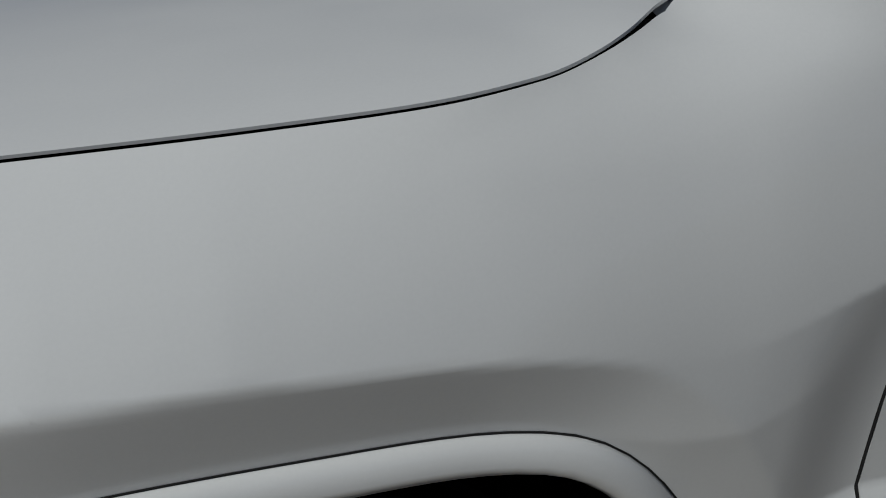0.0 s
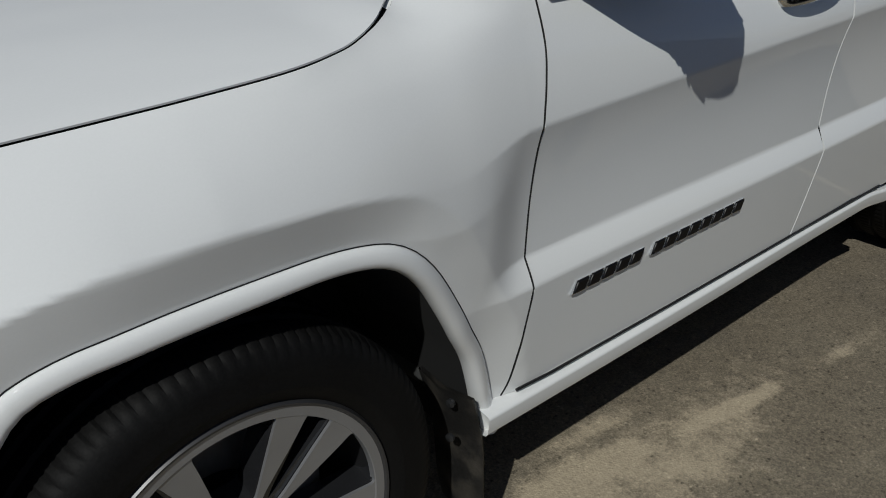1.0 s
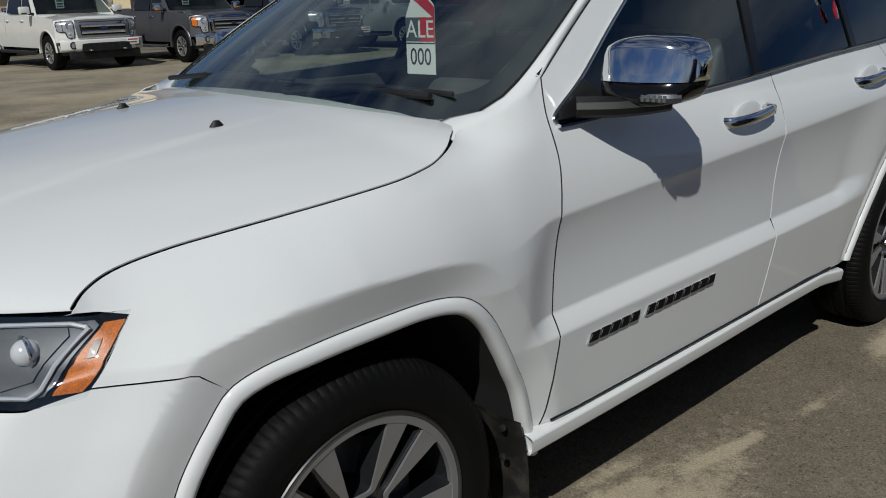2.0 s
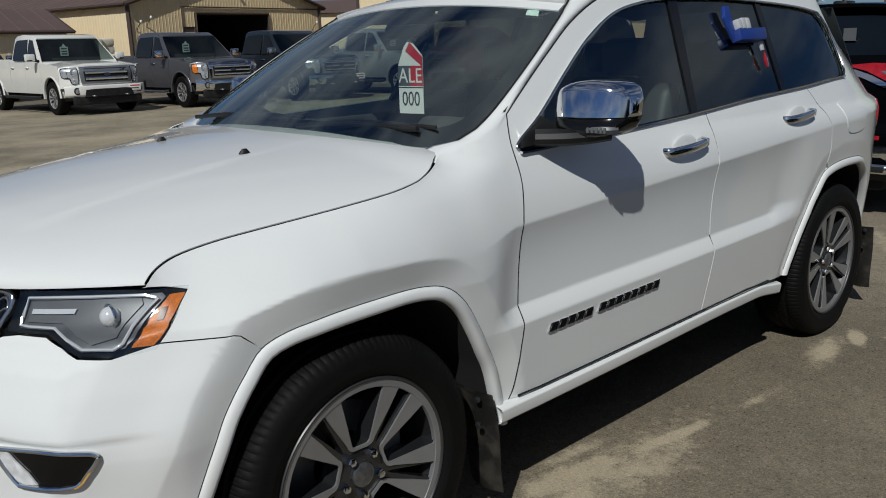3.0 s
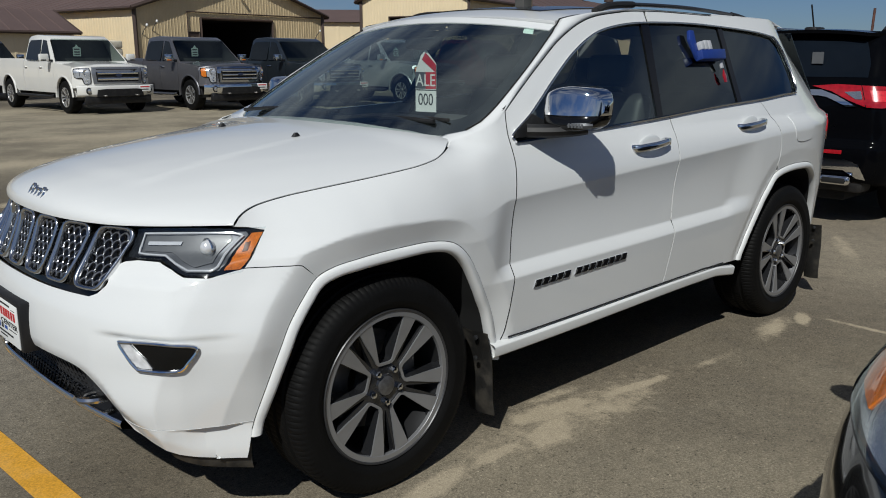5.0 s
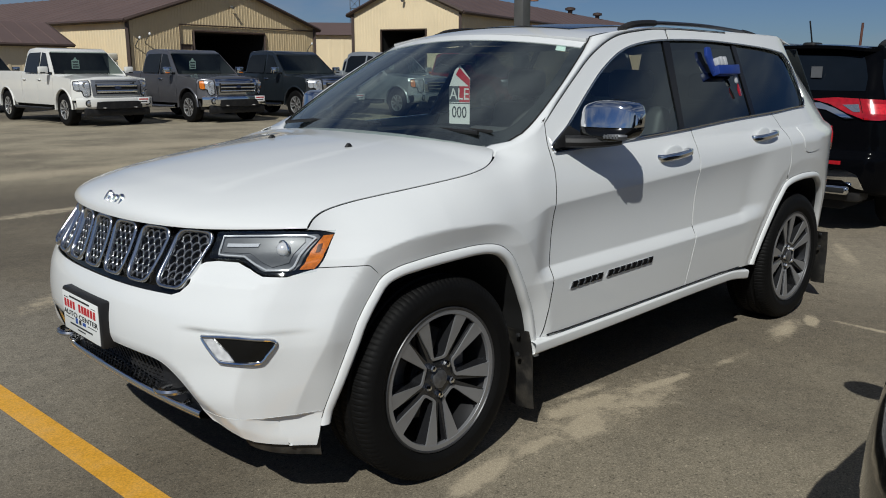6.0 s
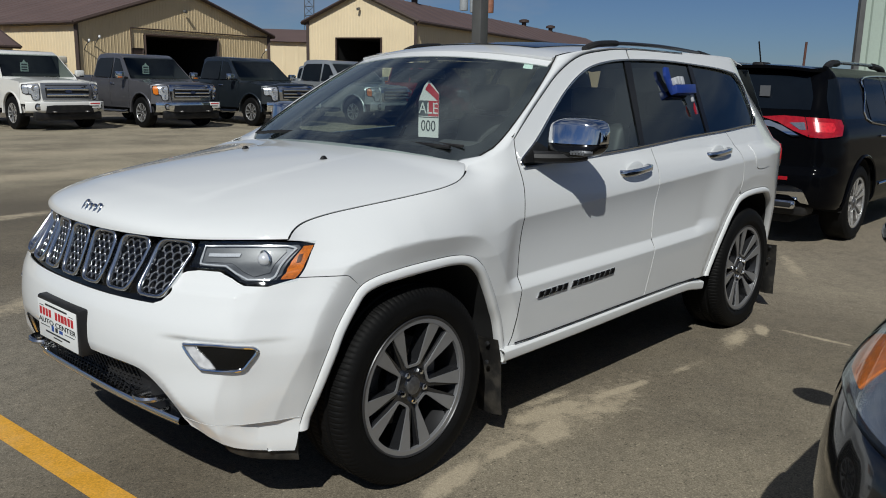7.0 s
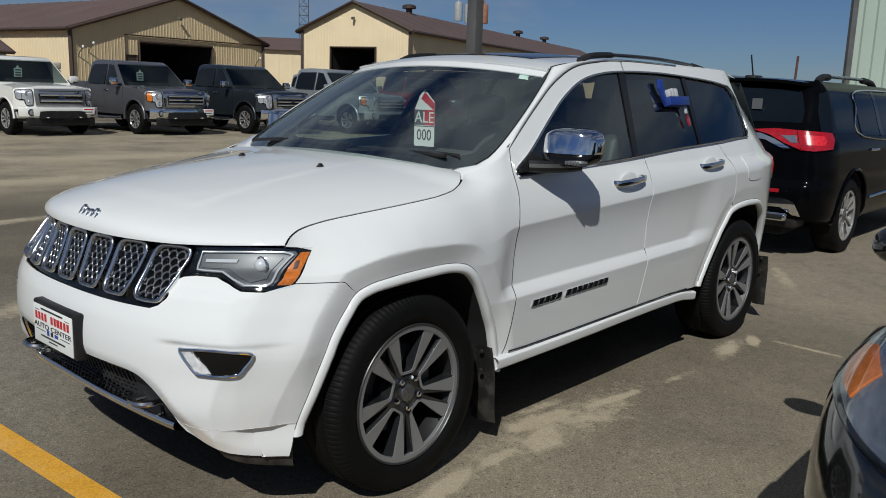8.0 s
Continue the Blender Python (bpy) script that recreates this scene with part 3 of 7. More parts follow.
def hood_front(y):
    s = min(1.0, abs(y) / 0.93)
    p = 2.25 - 0.25 * smooth((s - 0.5) / 0.3)
    c = (1 - s**p) ** (1 / p)
    return -0.795 * c - 0.10 * (1 - c)


def crease_z(x):
    return 0.950 + 0.050 * (x - 0.6)


ARCH_FOLD = [(0.0, 0.9400), (0.05, 0.9365), (0.10, 0.9335), (0.16, 0.931), (0.21, 0.927), (0.26, 0.9195), (0.31, 0.910), (0.36, 0.903), (0.40, 0.904), (0.44, 0.912), (0.48, 0.924), (0.52, 0.937), (0.545, 0.9435), (0.57, 0.9485)]


def fold_z(x):
    """The height at which the shoulder begins: the door's crease, and round the front wheel the fold above its arch."""
    if 0.0 < x < 0.57:
        return table(ARCH_FOLD, x)
    return crease_z(max(x, -0.1)) + 0.020 * smooth((0.40 - x) / 0.2) - 0.055 * smooth((-0.1 - x) / 0.3)


LEAN_IN = [(0.25, 0.13), (0.385, 0.15), (0.5, 0.17), (0.65, 0.18), (0.75, 0.130), (0.81, 0.086), (0.86, 0.050), (0.90, 0.022), (0.94, 0.0)]


def side_w(x, z):
    """Half the body's width at a place of its flank, from the sill to the waist and up the glass."""
    lean = table(LEAN_IN, z) if x < 0.1 else 0.0
    wc = table(HALF, x + lean * smooth((0.1 - x) / 0.25))
    zc = fold_z(x)
    if z > zc:
        u, ut = z - zc, 1.15 - zc
        w = wc - 0.057 - (0.47 + 0.22 * smooth((x - 3.02) / 0.5)) * (z - 1.15) if z > 1.15 else wc - 0.12 * u - (0.057 - 0.12 * ut) / ut**2 * u * u
        if x < 0.66:
            # the shoulder rolls over to the edge of the hood
            low = smooth((1.165 - z) / 0.115)
            k = smooth((x - 0.33 + 0.19 * low) / (0.27 + 0.15 * low))
            xs = x if x < 0.33 else 0.33 + 0.042 * (1 - math.exp((0.33 - x) / 0.042))
            xs += low * ((x if x < 0.18 else 0.18 + 0.09 * (1 - math.exp((0.18 - x) / 0.09))) - xs)
            ys = table(HOOD_SIDE, xs)
            zs = fold_z(xs)
            uh = max(0.03, hood_z(xs, ys) - zs)
            drop = (table(HALF, xs) - ys) / uh
            c1 = 0.12 + (0.70 * drop - 0.12) * smooth((0.42 - x) / 0.26)
            w = k * w + (1 - k) * (wc - c1 * u - (drop - c1) / uh * u * u)
    else:
        zr = 0.647 + 0.021 * (x - 0.6)
        reach = smooth((x - 0.465) / 0.145) * smooth((2.52 - x) / 0.30)
        if z > zr:
            t = (zc - z) / (zc - zr)
            ledge = 0.052
            sink = 0.027 * (1 - (1 - min(1.0, (zc - z) / (zc - zr - ledge))) ** 2.7)
            rest = 0.030 * (1 - (1 - t) ** 2.7) * (1 - smooth((t - 0.75) / 0.25))
            up = min(1.0, (z - zr) / ledge)
            ridge = smooth((2.24 - x) / 0.10)
            w = wc + 0.004 * t * reach - reach * (ridge * (sink if up >= 1 else 0.027 * up**1.15) + (1 - ridge) * rest) - 0.006 * (1 - reach) * t
        else:
            t = (zr - z) / 0.25
            w = wc + 0.004 * reach - 0.006 * (1 - reach) - 0.024 * t
        if 0.18 < x < 0.62:
            # ahead of the door the shoulder's slope runs on down towards the arch
            w += 0.13 * min(zc - z, 0.08) * smooth((0.56 - x) / 0.22) * smooth((x - 0.18) / 0.18)
    g = arch_gap(x, z)
    d = 0.080 + 0.012 * smooth((-0.1 - x) / 0.2) - g
    band = 0.0 if d < -0.004 else (d if d > 0.004 else (d + 0.004) ** 2 / 0.016)
    return w - (0.29 + 0.03 * smooth((-0.15 - x) / 0.15)) * min(band, 0.1) * (0.72 + 0.28 * smooth((z - 0.40) / 0.3)) * smooth((z - 0.27) / 0.12) * (1.0 if x < 1.5 else 0.45)


NOSE = [(0.20, -0.80), (0.25, -0.815), (0.35, -0.850), (0.45, -0.878), (0.6, -0.892), (0.7, -0.882), (0.77, -0.856), (0.84, -0.828), (0.9, -0.806), (0.97, -0.780), (1.02, -0.76)]
NOSE_END = [(0.20, -0.508), (0.25, -0.501), (0.398, -0.473), (0.525, -0.436), (0.648, -0.389), (0.703, -0.358), (0.755, -0.320), (0.807, -0.274), (0.83, -0.284), (0.86, -0.30), (0.90, -0.18), (0.97, -0.1)]


MOUTH_RIDGE = [(0.0, 0.578), (0.3, 0.572), (0.44, 0.566), (0.50, 0.552), (0.553, 0.520), (0.598, 0.469), (0.653, 0.415), (0.69, 0.385), (0.75, 0.33), (0.80, 0.30)]


def nose(a, z):
    """The rounded front: a is the turn in radians from the middle to the wheel arch."""
    x0, xa = table(NOSE, z), table(NOSE_END, z)
    ye = side_w(xa, z) if z < 0.86 else 0.93 + (side_w(-0.31, 0.86) - 0.93) * smooth((0.90 - z) / 0.04)
    x = x0 + (xa - x0) * (1 - math.cos(a))
    y = ye * math.sin(a)
    if z < 0.86:
        # the front turns into the plain side ahead of the wheel
        k = smooth((0.86 - z) / 0.06)
        xe = xa + 0.06
        full = (ye + 0.06) * max(0.0, 1 - abs(1 - (x - x0) / (xe - x0)) ** 2.35) ** (1 / 2.35)
        y += k * (full * (1 if a > 0 else -1) - y)
    if x > -0.75:
        # the corner runs on into the line of the fender
        far = abs(y) - side_w(x, z)
        if far > -0.006:
            y -= math.copysign(smooth((1.03 - z) / 0.04) * (far if far > 0.006 else (far + 0.006) ** 2 / 0.024), y)
    if z < 0.75:
        # the shelf below the lamps and the scoop round the fog lamp
        x += 0.013 * smooth((0.684 - z) / 0.020) * smooth((z - 0.42) / 0.15) * smooth((abs(a) - 0.5) / 0.15) * smooth((1.35 - abs(a)) / 0.3)
    if z < 0.60 and abs(y) < 0.80:
        # the raised lip round the lower intake falls back towards its mouth
        fall = table(MOUTH_RIDGE, abs(y)) - z
        if fall > -0.012:
            x += 0.30 * min(0.09, fall if fall > 0.012 else (fall + 0.012) ** 2 / 0.048)
    return (x, -y, z)


TURNS = {}


def turn_at(y, z):
    """The turn at which the front lies y off the middle at height z."""
    key = (round(abs(y), 4), round(z, 4))
    if key not in TURNS:
        lo, hi = 0.0, math.pi / 2
        for _ in range(16):
            mid = (lo + hi) / 2
            if -nose(mid, z)[1] < key[0]:
                lo = mid
            else:
                hi = mid
        TURNS[key] = (lo + hi) / 2
    return math.copysign(TURNS[key], y) if y else 0.0


def turn_x(x, z):
    """The turn at which the front lies at x, at height z."""
    x0 = table(NOSE, z)
    return math.acos(max(0.0, min(1.0, 1 - (x - x0) / (table(NOSE_END, z) - x0))))


def flank(x, z):
    return (x, -side_w(x, z), z)


def far_flank(x, z):
    return (x, side_w(x, z), z)


def both(make):
    """Runs make for the near side and the far side."""
    for S, sign in ((flank, 1), (far_flank, -1)):
        make(S, sign)


def arch_points(tab, cx, a0, a1, n=30, grow=0.0):
    pts = []
    for i in range(n + 1):
        a = a0 + (a1 - a0) * i / n
        r = table(tab, a) + grow
        pts.append((cx + r * math.cos(radians(a)), 0.38 + r * math.sin(radians(a))))
    return pts


SEAM_1 = spline([(0.562, 0.405), (0.577, 0.45), (0.589, 0.56), (0.597, 0.635), (0.598, 0.70), (0.600, 0.76), (0.601, 0.84), (0.601, 0.945), (0.614, 1.02), (0.624, 1.08), (0.626, 1.18), (0.650, 1.262)], 6)
SEAM_2 = spline([(1.640, 0.432), (1.655, 0.50), (1.682, 0.667), (1.686, 0.85), (1.690, 1.0), (1.705, 1.192)], 6)
ROOF_SEAM = spline([(0.650, 1.262), (0.74, 1.318), (0.93, 1.432), (1.12, 1.538), (1.33, 1.618), (1.55, 1.652), (1.8, 1.668), (2.4, 1.664)], 6)
DLO_TOP = spline([(0.648, 1.158), (0.655, 1.180), (0.79, 1.250), (0.989, 1.376), (1.16, 1.476), (1.353, 1.558), (1.55, 1.597), (1.762, 1.614), (2.1, 1.620), (2.4, 1.613), (2.8, 1.593), (3.03, 1.568)], 6)
BELT = [(0.648, 1.152), (1.1, 1.170), (1.564, 1.190), (2.1, 1.220), (2.6, 1.240), (3.06, 1.262)]
G = 0.0030
CREASE_CUTS = [((0.6, 0.95 + d), (-0.05, 1)) for d in (-0.016, -0.006, 0.0, 0.006, 0.016)] + [((0.6, 0.647 + d), (-0.021, 1)) for d in (-0.016, -0.006, 0.0, 0.006, 0.016, 0.046, 0.052, 0.060)]


def cut(curve, lo, hi):
    return [p for p in curve if lo <= p[0] <= hi]


def build_suv():
    car = thing("suv", pose(0, 0, 0), "white SUV with chrome trim and dark tinted windows on asphalt", "car")

    # --- hood ---
    rear_x = lambda y: 0.41 + 0.04 * smooth((abs(y) - 0.40) / 0.35)

    def hood(v, y):
        f = hood_front(y)
        u = min(1.0, max(0.0, v)) ** 2
        x = f + (rear_x(y) - f) * u
        return (x, y, hood_z(x, y))

    def v_of(x, y):
        f = hood_front(y)
        return math.sqrt(max(0.0, (x - f) / (rear_x(y) - f)))

    side = [(x, y - 0.0055) for x, y in spline(HOOD_SIDE, 8)]
    rim = [(v_of(x, y), y) for x, y in side] + [(v_of(0.405, 0.785), 0.785), (v_of(0.430, 0.755), 0.755), (1.0, 0.71), (1.0, 0.55), (1.0, 0.3)]
    front = [(0.0, y) for y in (-0.78, -0.6, -0.4, -0.2, 0.0, 0.2, 0.4, 0.6, 0.78)]
    hood_ob = part("hood", panel(front + rim + [(a, -b) for a, b in reversed(rim)], hood, (0.02, 0.025), 1, 0.003), WHITE, car, "white painted hood with a shallow raised middle")
    for y in (-0.298, 0.258):
        nz = bmesh.new()
        bmesh.ops.create_cone(nz, cap_ends=True, segments=10, radius1=0.013, radius2=0.005, depth=0.014, matrix=pose(0.08, y, hood_z(0.08, y) + 0.007) @ Matrix.Diagonal((1.5, 0.9, 1, 1)))
        part("washer_nozzle", nz, PLASTIC, hood_ob, "black plastic washer nozzle")
    # emblem of four bright shapes
    zz = 1.008
    for dy, w, h in ((0.020, 0.026, 0.058), (-0.012, 0.028, 0.036), (-0.043, 0.028, 0.036), (-0.077, 0.028, 0.050)):
        y = dy
        x = hood_front(y) + 0.028
        ring = [(w / 2 * math.cos(t), h / 2 * math.sin(t)) for t in [2 * math.pi * i / 14 for i in range(14)]]
        path = [Vector((x - 0.004 + 0.45 * b, y + a - 0.1 * b, hood_z(x, y) - 0.006 + 0.85 * b)) for a, b in ring]
        part("emblem_shape", tube(path, 0.0055, 6, closed=True, up=Vector((1, 0, 0.3))), CHROME, hood_ob, "small chrome emblem")

    # --- fenders, doors, quarters ---
    def fenders(S, sign):
        top = [(x, hood_z(x, y) - 0.0015) for x, y in spline(HOOD_SIDE, 8)]
        lamp_edge = [(-0.471, 0.866), (-0.437, 0.903), (-0.388, 0.957), (-0.43, 0.968)]
        arch = arch_points(ARCH_F, 0.0, -4, 122.0, 34)
        rear = [(x - G, z) for x, z in SEAM_1]
        pillar = [(0.60, 1.232), (0.52, 1.200), (0.45, 1.178), (0.39, 1.167)]
        poly = lamp_edge + top + pillar[::-1] + rear[::-1] + [(0.55, 0.37)] + arch + [(x, z + 0.0014) for x, z in BUMPER_SEAM]
        part("fender", panel(poly, S, (0.0070, 0.0070), sign, 0.003), WHITE, car)

    def front_doors(S, sign):
        poly = [(x + G, z) for x, z in SEAM_1] + [(x, z - G) for x, z in ROOF_SEAM if 0.66 < x < 1.78] + [(1.78, 1.664), (1.78, 1.616)]
        poly += [(x, z) for x, z in reversed(DLO_TOP) if x < 1.77] + [(x, z) for x, z in BELT if x < 1.6] + [(1.703, 1.196)]
        poly += [(x - G, z) for x, z in reversed(SEAM_2)] + [(1.2, 0.420), (0.8, 0.408)]
        door = part("front_door", panel(poly, S, (0.02, 0.02), sign, 0.007, cuts=CREASE_CUTS), WHITE, car, "white front door with a sharp crease and lower ridge")
        handle(door, 1.478, 1.086, sign)
        if sign > 0:
            model_badge(door)
        return door

    def rear_doors(S, sign):
        arch = arch_points(ARCH_R, BASE, 116, 176, 22)
        rear = spline([(2.600, 1.238), (2.655, 1.16), (2.690, 1.06), (2.704, 0.96), (2.690, 0.88)], 6)
        poly = [(x + G, z) for x, z in SEAM_2] + [(2.1, 1.222), (2.58, 1.2395)] + [(x - G, z) for x, z in rear] + [p for p in arch] + [(2.30, 0.425), (2.0, 0.44)]
        door = part("rear_door", panel(poly, S, (0.02, 0.02), sign, 0.007, cuts=CREASE_CUTS), WHITE, car, "white rear door with a scooped flank")
        handle(door, 2.398, 1.124, sign)

    def quarters(S, sign):
        arch = arch_points(ARCH_R, BASE, 4, 116, 30)
        rear = spline([(2.600, 1.238), (2.655, 1.16), (2.690, 1.06), (2.704, 0.96), (2.690, 0.88)], 6)
        poly = [(x + G, z) for x, z in rear[:-1]] + arch[::-1][1:] + [(3.47, 0.42), (3.70, 0.44), (3.78, 0.60), (3.78, 0.8), (3.76, 1.0), (3.64, 1.2), (3.50, 1.42), (3.34, 1.60), (3.22, 1.65), (3.05, 1.667), (2.4, 1.668), (1.80, 1.669), (1.80, 1.617)]
        poly += [(x, z) for x, z in DLO_TOP if x > 1.82] + spline([(3.03, 1.568), (3.105, 1.50), (3.128, 1.40), (3.115, 1.29), (3.06, 1.262)], 5)[1:] + [(2.62, 1.2405)]
        q = part("quarter_panel", panel(poly, S, (0.02, 0.02), sign, 0.007), WHITE, car)
        if sign > 0:
            o = spline([(2.875, 1.148), (3.075, 1.156), (3.120, 1.13), (3.100, 1.03), (3.050, 1.006), (2.930, 1.004), (2.880, 1.03), (2.855, 1.125)], 4, True)
            part("fuel_door", panel(o, S, (0.03, 0.03), sign, 0.006, lift=0.0035), WHITE, q)

    def handle(door, x, z, sign):
        s = -1 if sign > 0 else 1
        w = side_w(x, z)
        cup = bmesh.new()
        bmesh.ops.create_uvsphere(cup, u_segments=20, v_segments=10, radius=1, matrix=pose(x + 0.01, s * (w - 0.004), z + 0.002) @ Matrix.Diagonal((0.082, 0.006, 0.042, 1)))
        part("handle_cup", cup, WHITE, door)
        path = [(x - 0.124, s * (side_w(x - 0.124, z) - 0.002), z - 0.008), (x - 0.112, s * (w + 0.018), z - 0.007), (x - 0.06, s * (w + 0.032), z - 0.003), (x + 0.03, s * (w + 0.035), z + 0.003), (x + 0.106, s * (w + 0.026), z + 0.009), (x + 0.122, s * (w - 0.002), z + 0.010)]
        part("door_handle", tube(spline(path, 4), 0.0165, 10, flat=0.6), CHROME, door, "chrome pull handle")
        part("lock_cap", box(x + 0.084, x + 0.122, min(s * w, s * (w + 0.034)), max(s * w, s * (w + 0.034)), z - 0.008, z + 0.025, 0.007, 2), CHROME, door, "chrome lock cap")

    def model_badge(door):
        """Thirteen slanted dark shapes with bright rims in two groups, in place of lettering."""
        x = 0.712
        for count, gap in ((5, 0.0), (8, 0.030)):
            x += gap
            for k in range(count):
                w, h, lean = 0.034, 0.024, 0.012
                zb = 0.592 + 0.030 * (x - 0.7)
                y = -side_w(x + w / 2, zb + h / 2)
                ring = [(0.0, 0.0), (w, 0.0), (w + lean, h), (lean, h)]
                ob = part("badge_shape", prism([(x + u, zb + v) for u, v in ring], y - 0.007, y + 0.002, 0.0015, 1), BADGE_BLACK, door, "black and chrome badge shape")
                rim = [(x + u - 0.002 + (0.004 if u >= w else 0), zb + v + (0.0018 if v else -0.0024)) for u, v in ring]
                part("badge_rim", prism(rim, y - 0.004, y + 0.002), CHROME, ob)
                x += 0.0435

    both(fenders)
    both(front_doors)
    both(rear_doors)
    both(quarters)

    # dark seals behind the gaps
    for s in (-1, 1):
        lines = [[(x, s * (side_w(x, z) - 0.012), z) for x, z in line] for line in (SEAM_1, SEAM_2, ROOF_SEAM, spline([(2.600, 1.238), (2.655, 1.16), (2.690, 1.06), (2.704, 0.96), (2.690, 0.88)], 6))]
        lines.append([(x, s * (y - 0.003 - 0.010 * smooth((x - 0.15) / 0.1)), hood_z(x, y) - 0.0135 - 0.006 * smooth((x - 0.15) / 0.1)) for x, y in spline(HOOD_SIDE, 6) if x > -0.44])
        for curve in (SEAM_1, ROOF_SEAM):
            part("door_seam", tube([(x, s * (side_w(x, z) - 0.0006), z) for x, z in curve], 0.0017, 5), CAVITY, car)
        for line in lines:
            part("seam_seal", tube(line, 0.010, 6), CAVITY, car)

    # --- sills ---
    for s in (-1, 1):
        rows = []
        for i in range(41):
            x = 0.500 + (2.31 - 0.500) * i / 40
            z = 0.405 + 0.022 * smooth((x - 0.52) / 1.4) - 0.025 * smooth((x - 2.1) / 0.25)
            w = 0.925 + 0.010 * smooth((x - 0.5) / 1.0)
            rows.append([(x, s * (w - 0.03), z + 0.002), (x, s * (w + 0.009), z - 0.004), (x, s * (w + 0.017), z - 0.007), (x, s * (w + 0.020), z - 0.013), (x, s * (w + 0.016), z - 0.046), (x, s * (w + 0.011), z - 0.053), (x, s * (w - 0.02), z - 0.061), (x, s * (w - 0.12), z - 0.067)])
        part("sill", grid_sheet(rows, 1 if s < 0 else -1), WHITE, car, "white side sill")
        strip = [(x, s * (side_w(x, 0.43) + 0.004), 0.413 + 0.022 * smooth((x - 0.52) / 1.4)) for x in [0.59 + 0.1 * i for i in range(17)]]
        part("sill_seal", tube(strip, 0.0032, 6), PLASTIC, car)

    # --- arch flares and wheel wells ---
    for s in (-1, 1):
        for cx, tab, a0, a1 in ((0.0, ARCH_F, -5, 186), (BASE, ARCH_R, 2, 176)):
            rows = []
            n = 72
            for i in range(n + 1):
                a = a0 + (a1 - a0) * i / n
                r, c, d = table(tab, a), math.cos(radians(a)), math.sin(radians(a))
                w = lambda rr: side_w(cx + rr * c, 0.38 + rr * d)
                base = w(r + 0.002)
                rows.append([(cx + (r + k) * c, s * (base + o), 0.38 + (r + k) * d) for k, o in ((0.0015, -0.012), (0.0, 0.001), (-0.003, 0.007), (-0.010, 0.012), (-0.022, 0.015), (-0.032, 0.012), (-0.038, 0.003), (-0.040, -0.010), (-0.038, -0.020))])
            part("arch_flare", grid_sheet(rows, 1 if s > 0 else -1), WHITE, car, "white arch flare")
            seam = [(cx + (table(tab, a) + 0.0012) * math.cos(radians(a)), 0.38 + (table(tab, a) + 0.0012) * math.sin(radians(a))) for a in [a0 + 3 + (a1 - a0 - 6) * i / 60 for i in range(61)]]
            part("flare_seam", tube([(x, s * (side_w(x, z) + 0.0002), z) for x, z in seam], 0.0012, 5), CAVITY, car)
            well = [[(cx + (table(tab, a) - 0.037) * math.cos(radians(a)), s * y, 0.38 + (table(tab, a) - 0.037) * math.sin(radians(a))) for y in (side_w(cx + table(tab, a) * math.cos(radians(a)), 0.38 + table(tab, a) * math.sin(radians(a))) - 0.016, 0.5)] for a in range(-12, 181, 4)]
            part("wheel_well", grid_sheet(well, 1), CAVITY, car)
            wall = bmesh.new()
            wall.faces.new([wall.verts.new((cx + 0.56 * math.cos(radians(a)), s * 0.5, 0.38 + 0.56 * math.sin(radians(a)))) for a in range(-12, 193, 12)])
            part("well_wall", wall, CAVITY, car)

    # --- windshield, roof, pillars ---
    def screen(a, b):
        lo = Vector((0.33 + 0.15 * a * a, 0.80 * a, 1.188 - 0.004 * a * a - 0.010 * a**4))
        hi = Vector((1.06 + 0.085 * a * a, 0.665 * a, 1.632 - 0.048 * a * a))
        p = lo.lerp(hi, b)
        return (p.x - 0.035 * b * (1 - b), p.y, p.z + 0.035 * b * (1 - b))

    edge_a = [(-0.012, 0.84), (0.0, 0.91), (0.012, 0.945), (0.05, 0.992), (0.13, 1.025), (0.30, 1.044), (0.60, 1.044), (0.90, 1.018), (1.0, 1.0)]
    rim = [(-0.79, -0.012), (0.79, -0.012)] + [(a, b) for b, a in spline(edge_a, 4)]
    rim += [(-a, b) for a, b in reversed(rim[2:])]
    glass = part("windshield", panel(rim, screen, (0.1, 0.08), -1, 0.004), GLASS, car, "clear windshield with a dark rim")
    glass.visible_shadow = False
    inner = [(a * 0.93, 0.095 + (b + 0.012) * 0.80) for a, b in rim]
    band = Sheet()
    for i in range(len(rim)):
        j = (i + 1) % len(rim)
        q = [Vector(screen(*p)) - normal_at(screen, *p, -1) * 0.003 for p in (rim[i], rim[j], inner[j], inner[i])]
        band.quad(q)
    part("screen_band", band, GLOSS_BLACK, glass, "black screen border")
    part("inspection_tag", panel([(-0.90, 0.90), (-0.83, 0.90), (-0.81, 0.955), (-0.87, 0.965)], screen, (0.1, 0.1), -1, 0, lift=-0.005), PALE_TAG, glass, "pale green sticker")

    ROOF = [(0.95, 1.585), (1.06, 1.632), (1.15, 1.655), (1.3, 1.680), (1.7, 1.705), (2.2, 1.715), (2.8, 1.703), (3.2, 1.680), (3.5, 1.640)]

    def roof(x, y):
        return (x, y, table(ROOF, x) - 0.046 * (abs(y) / 0.64) ** 2.2)

    edge = [(1.060 + 0.085 * (y / 0.665) ** 2 + 0.006, y) for y in (-0.655, -0.5, -0.3, -0.1, 0.1, 0.3, 0.5, 0.655)]
    back = [(3.26, 0.62), (3.38, 0.4), (3.43, 0.0), (3.38, -0.4), (3.26, -0.62)]
    part("roof", panel(edge + [(1.5, 0.652), (2.2, 0.650), (2.9, 0.645)] + back + [(2.9, -0.645), (2.2, -0.650), (1.5, -0.652)], roof, (0.05, 0.05), 1, 0.02), WHITE, car)
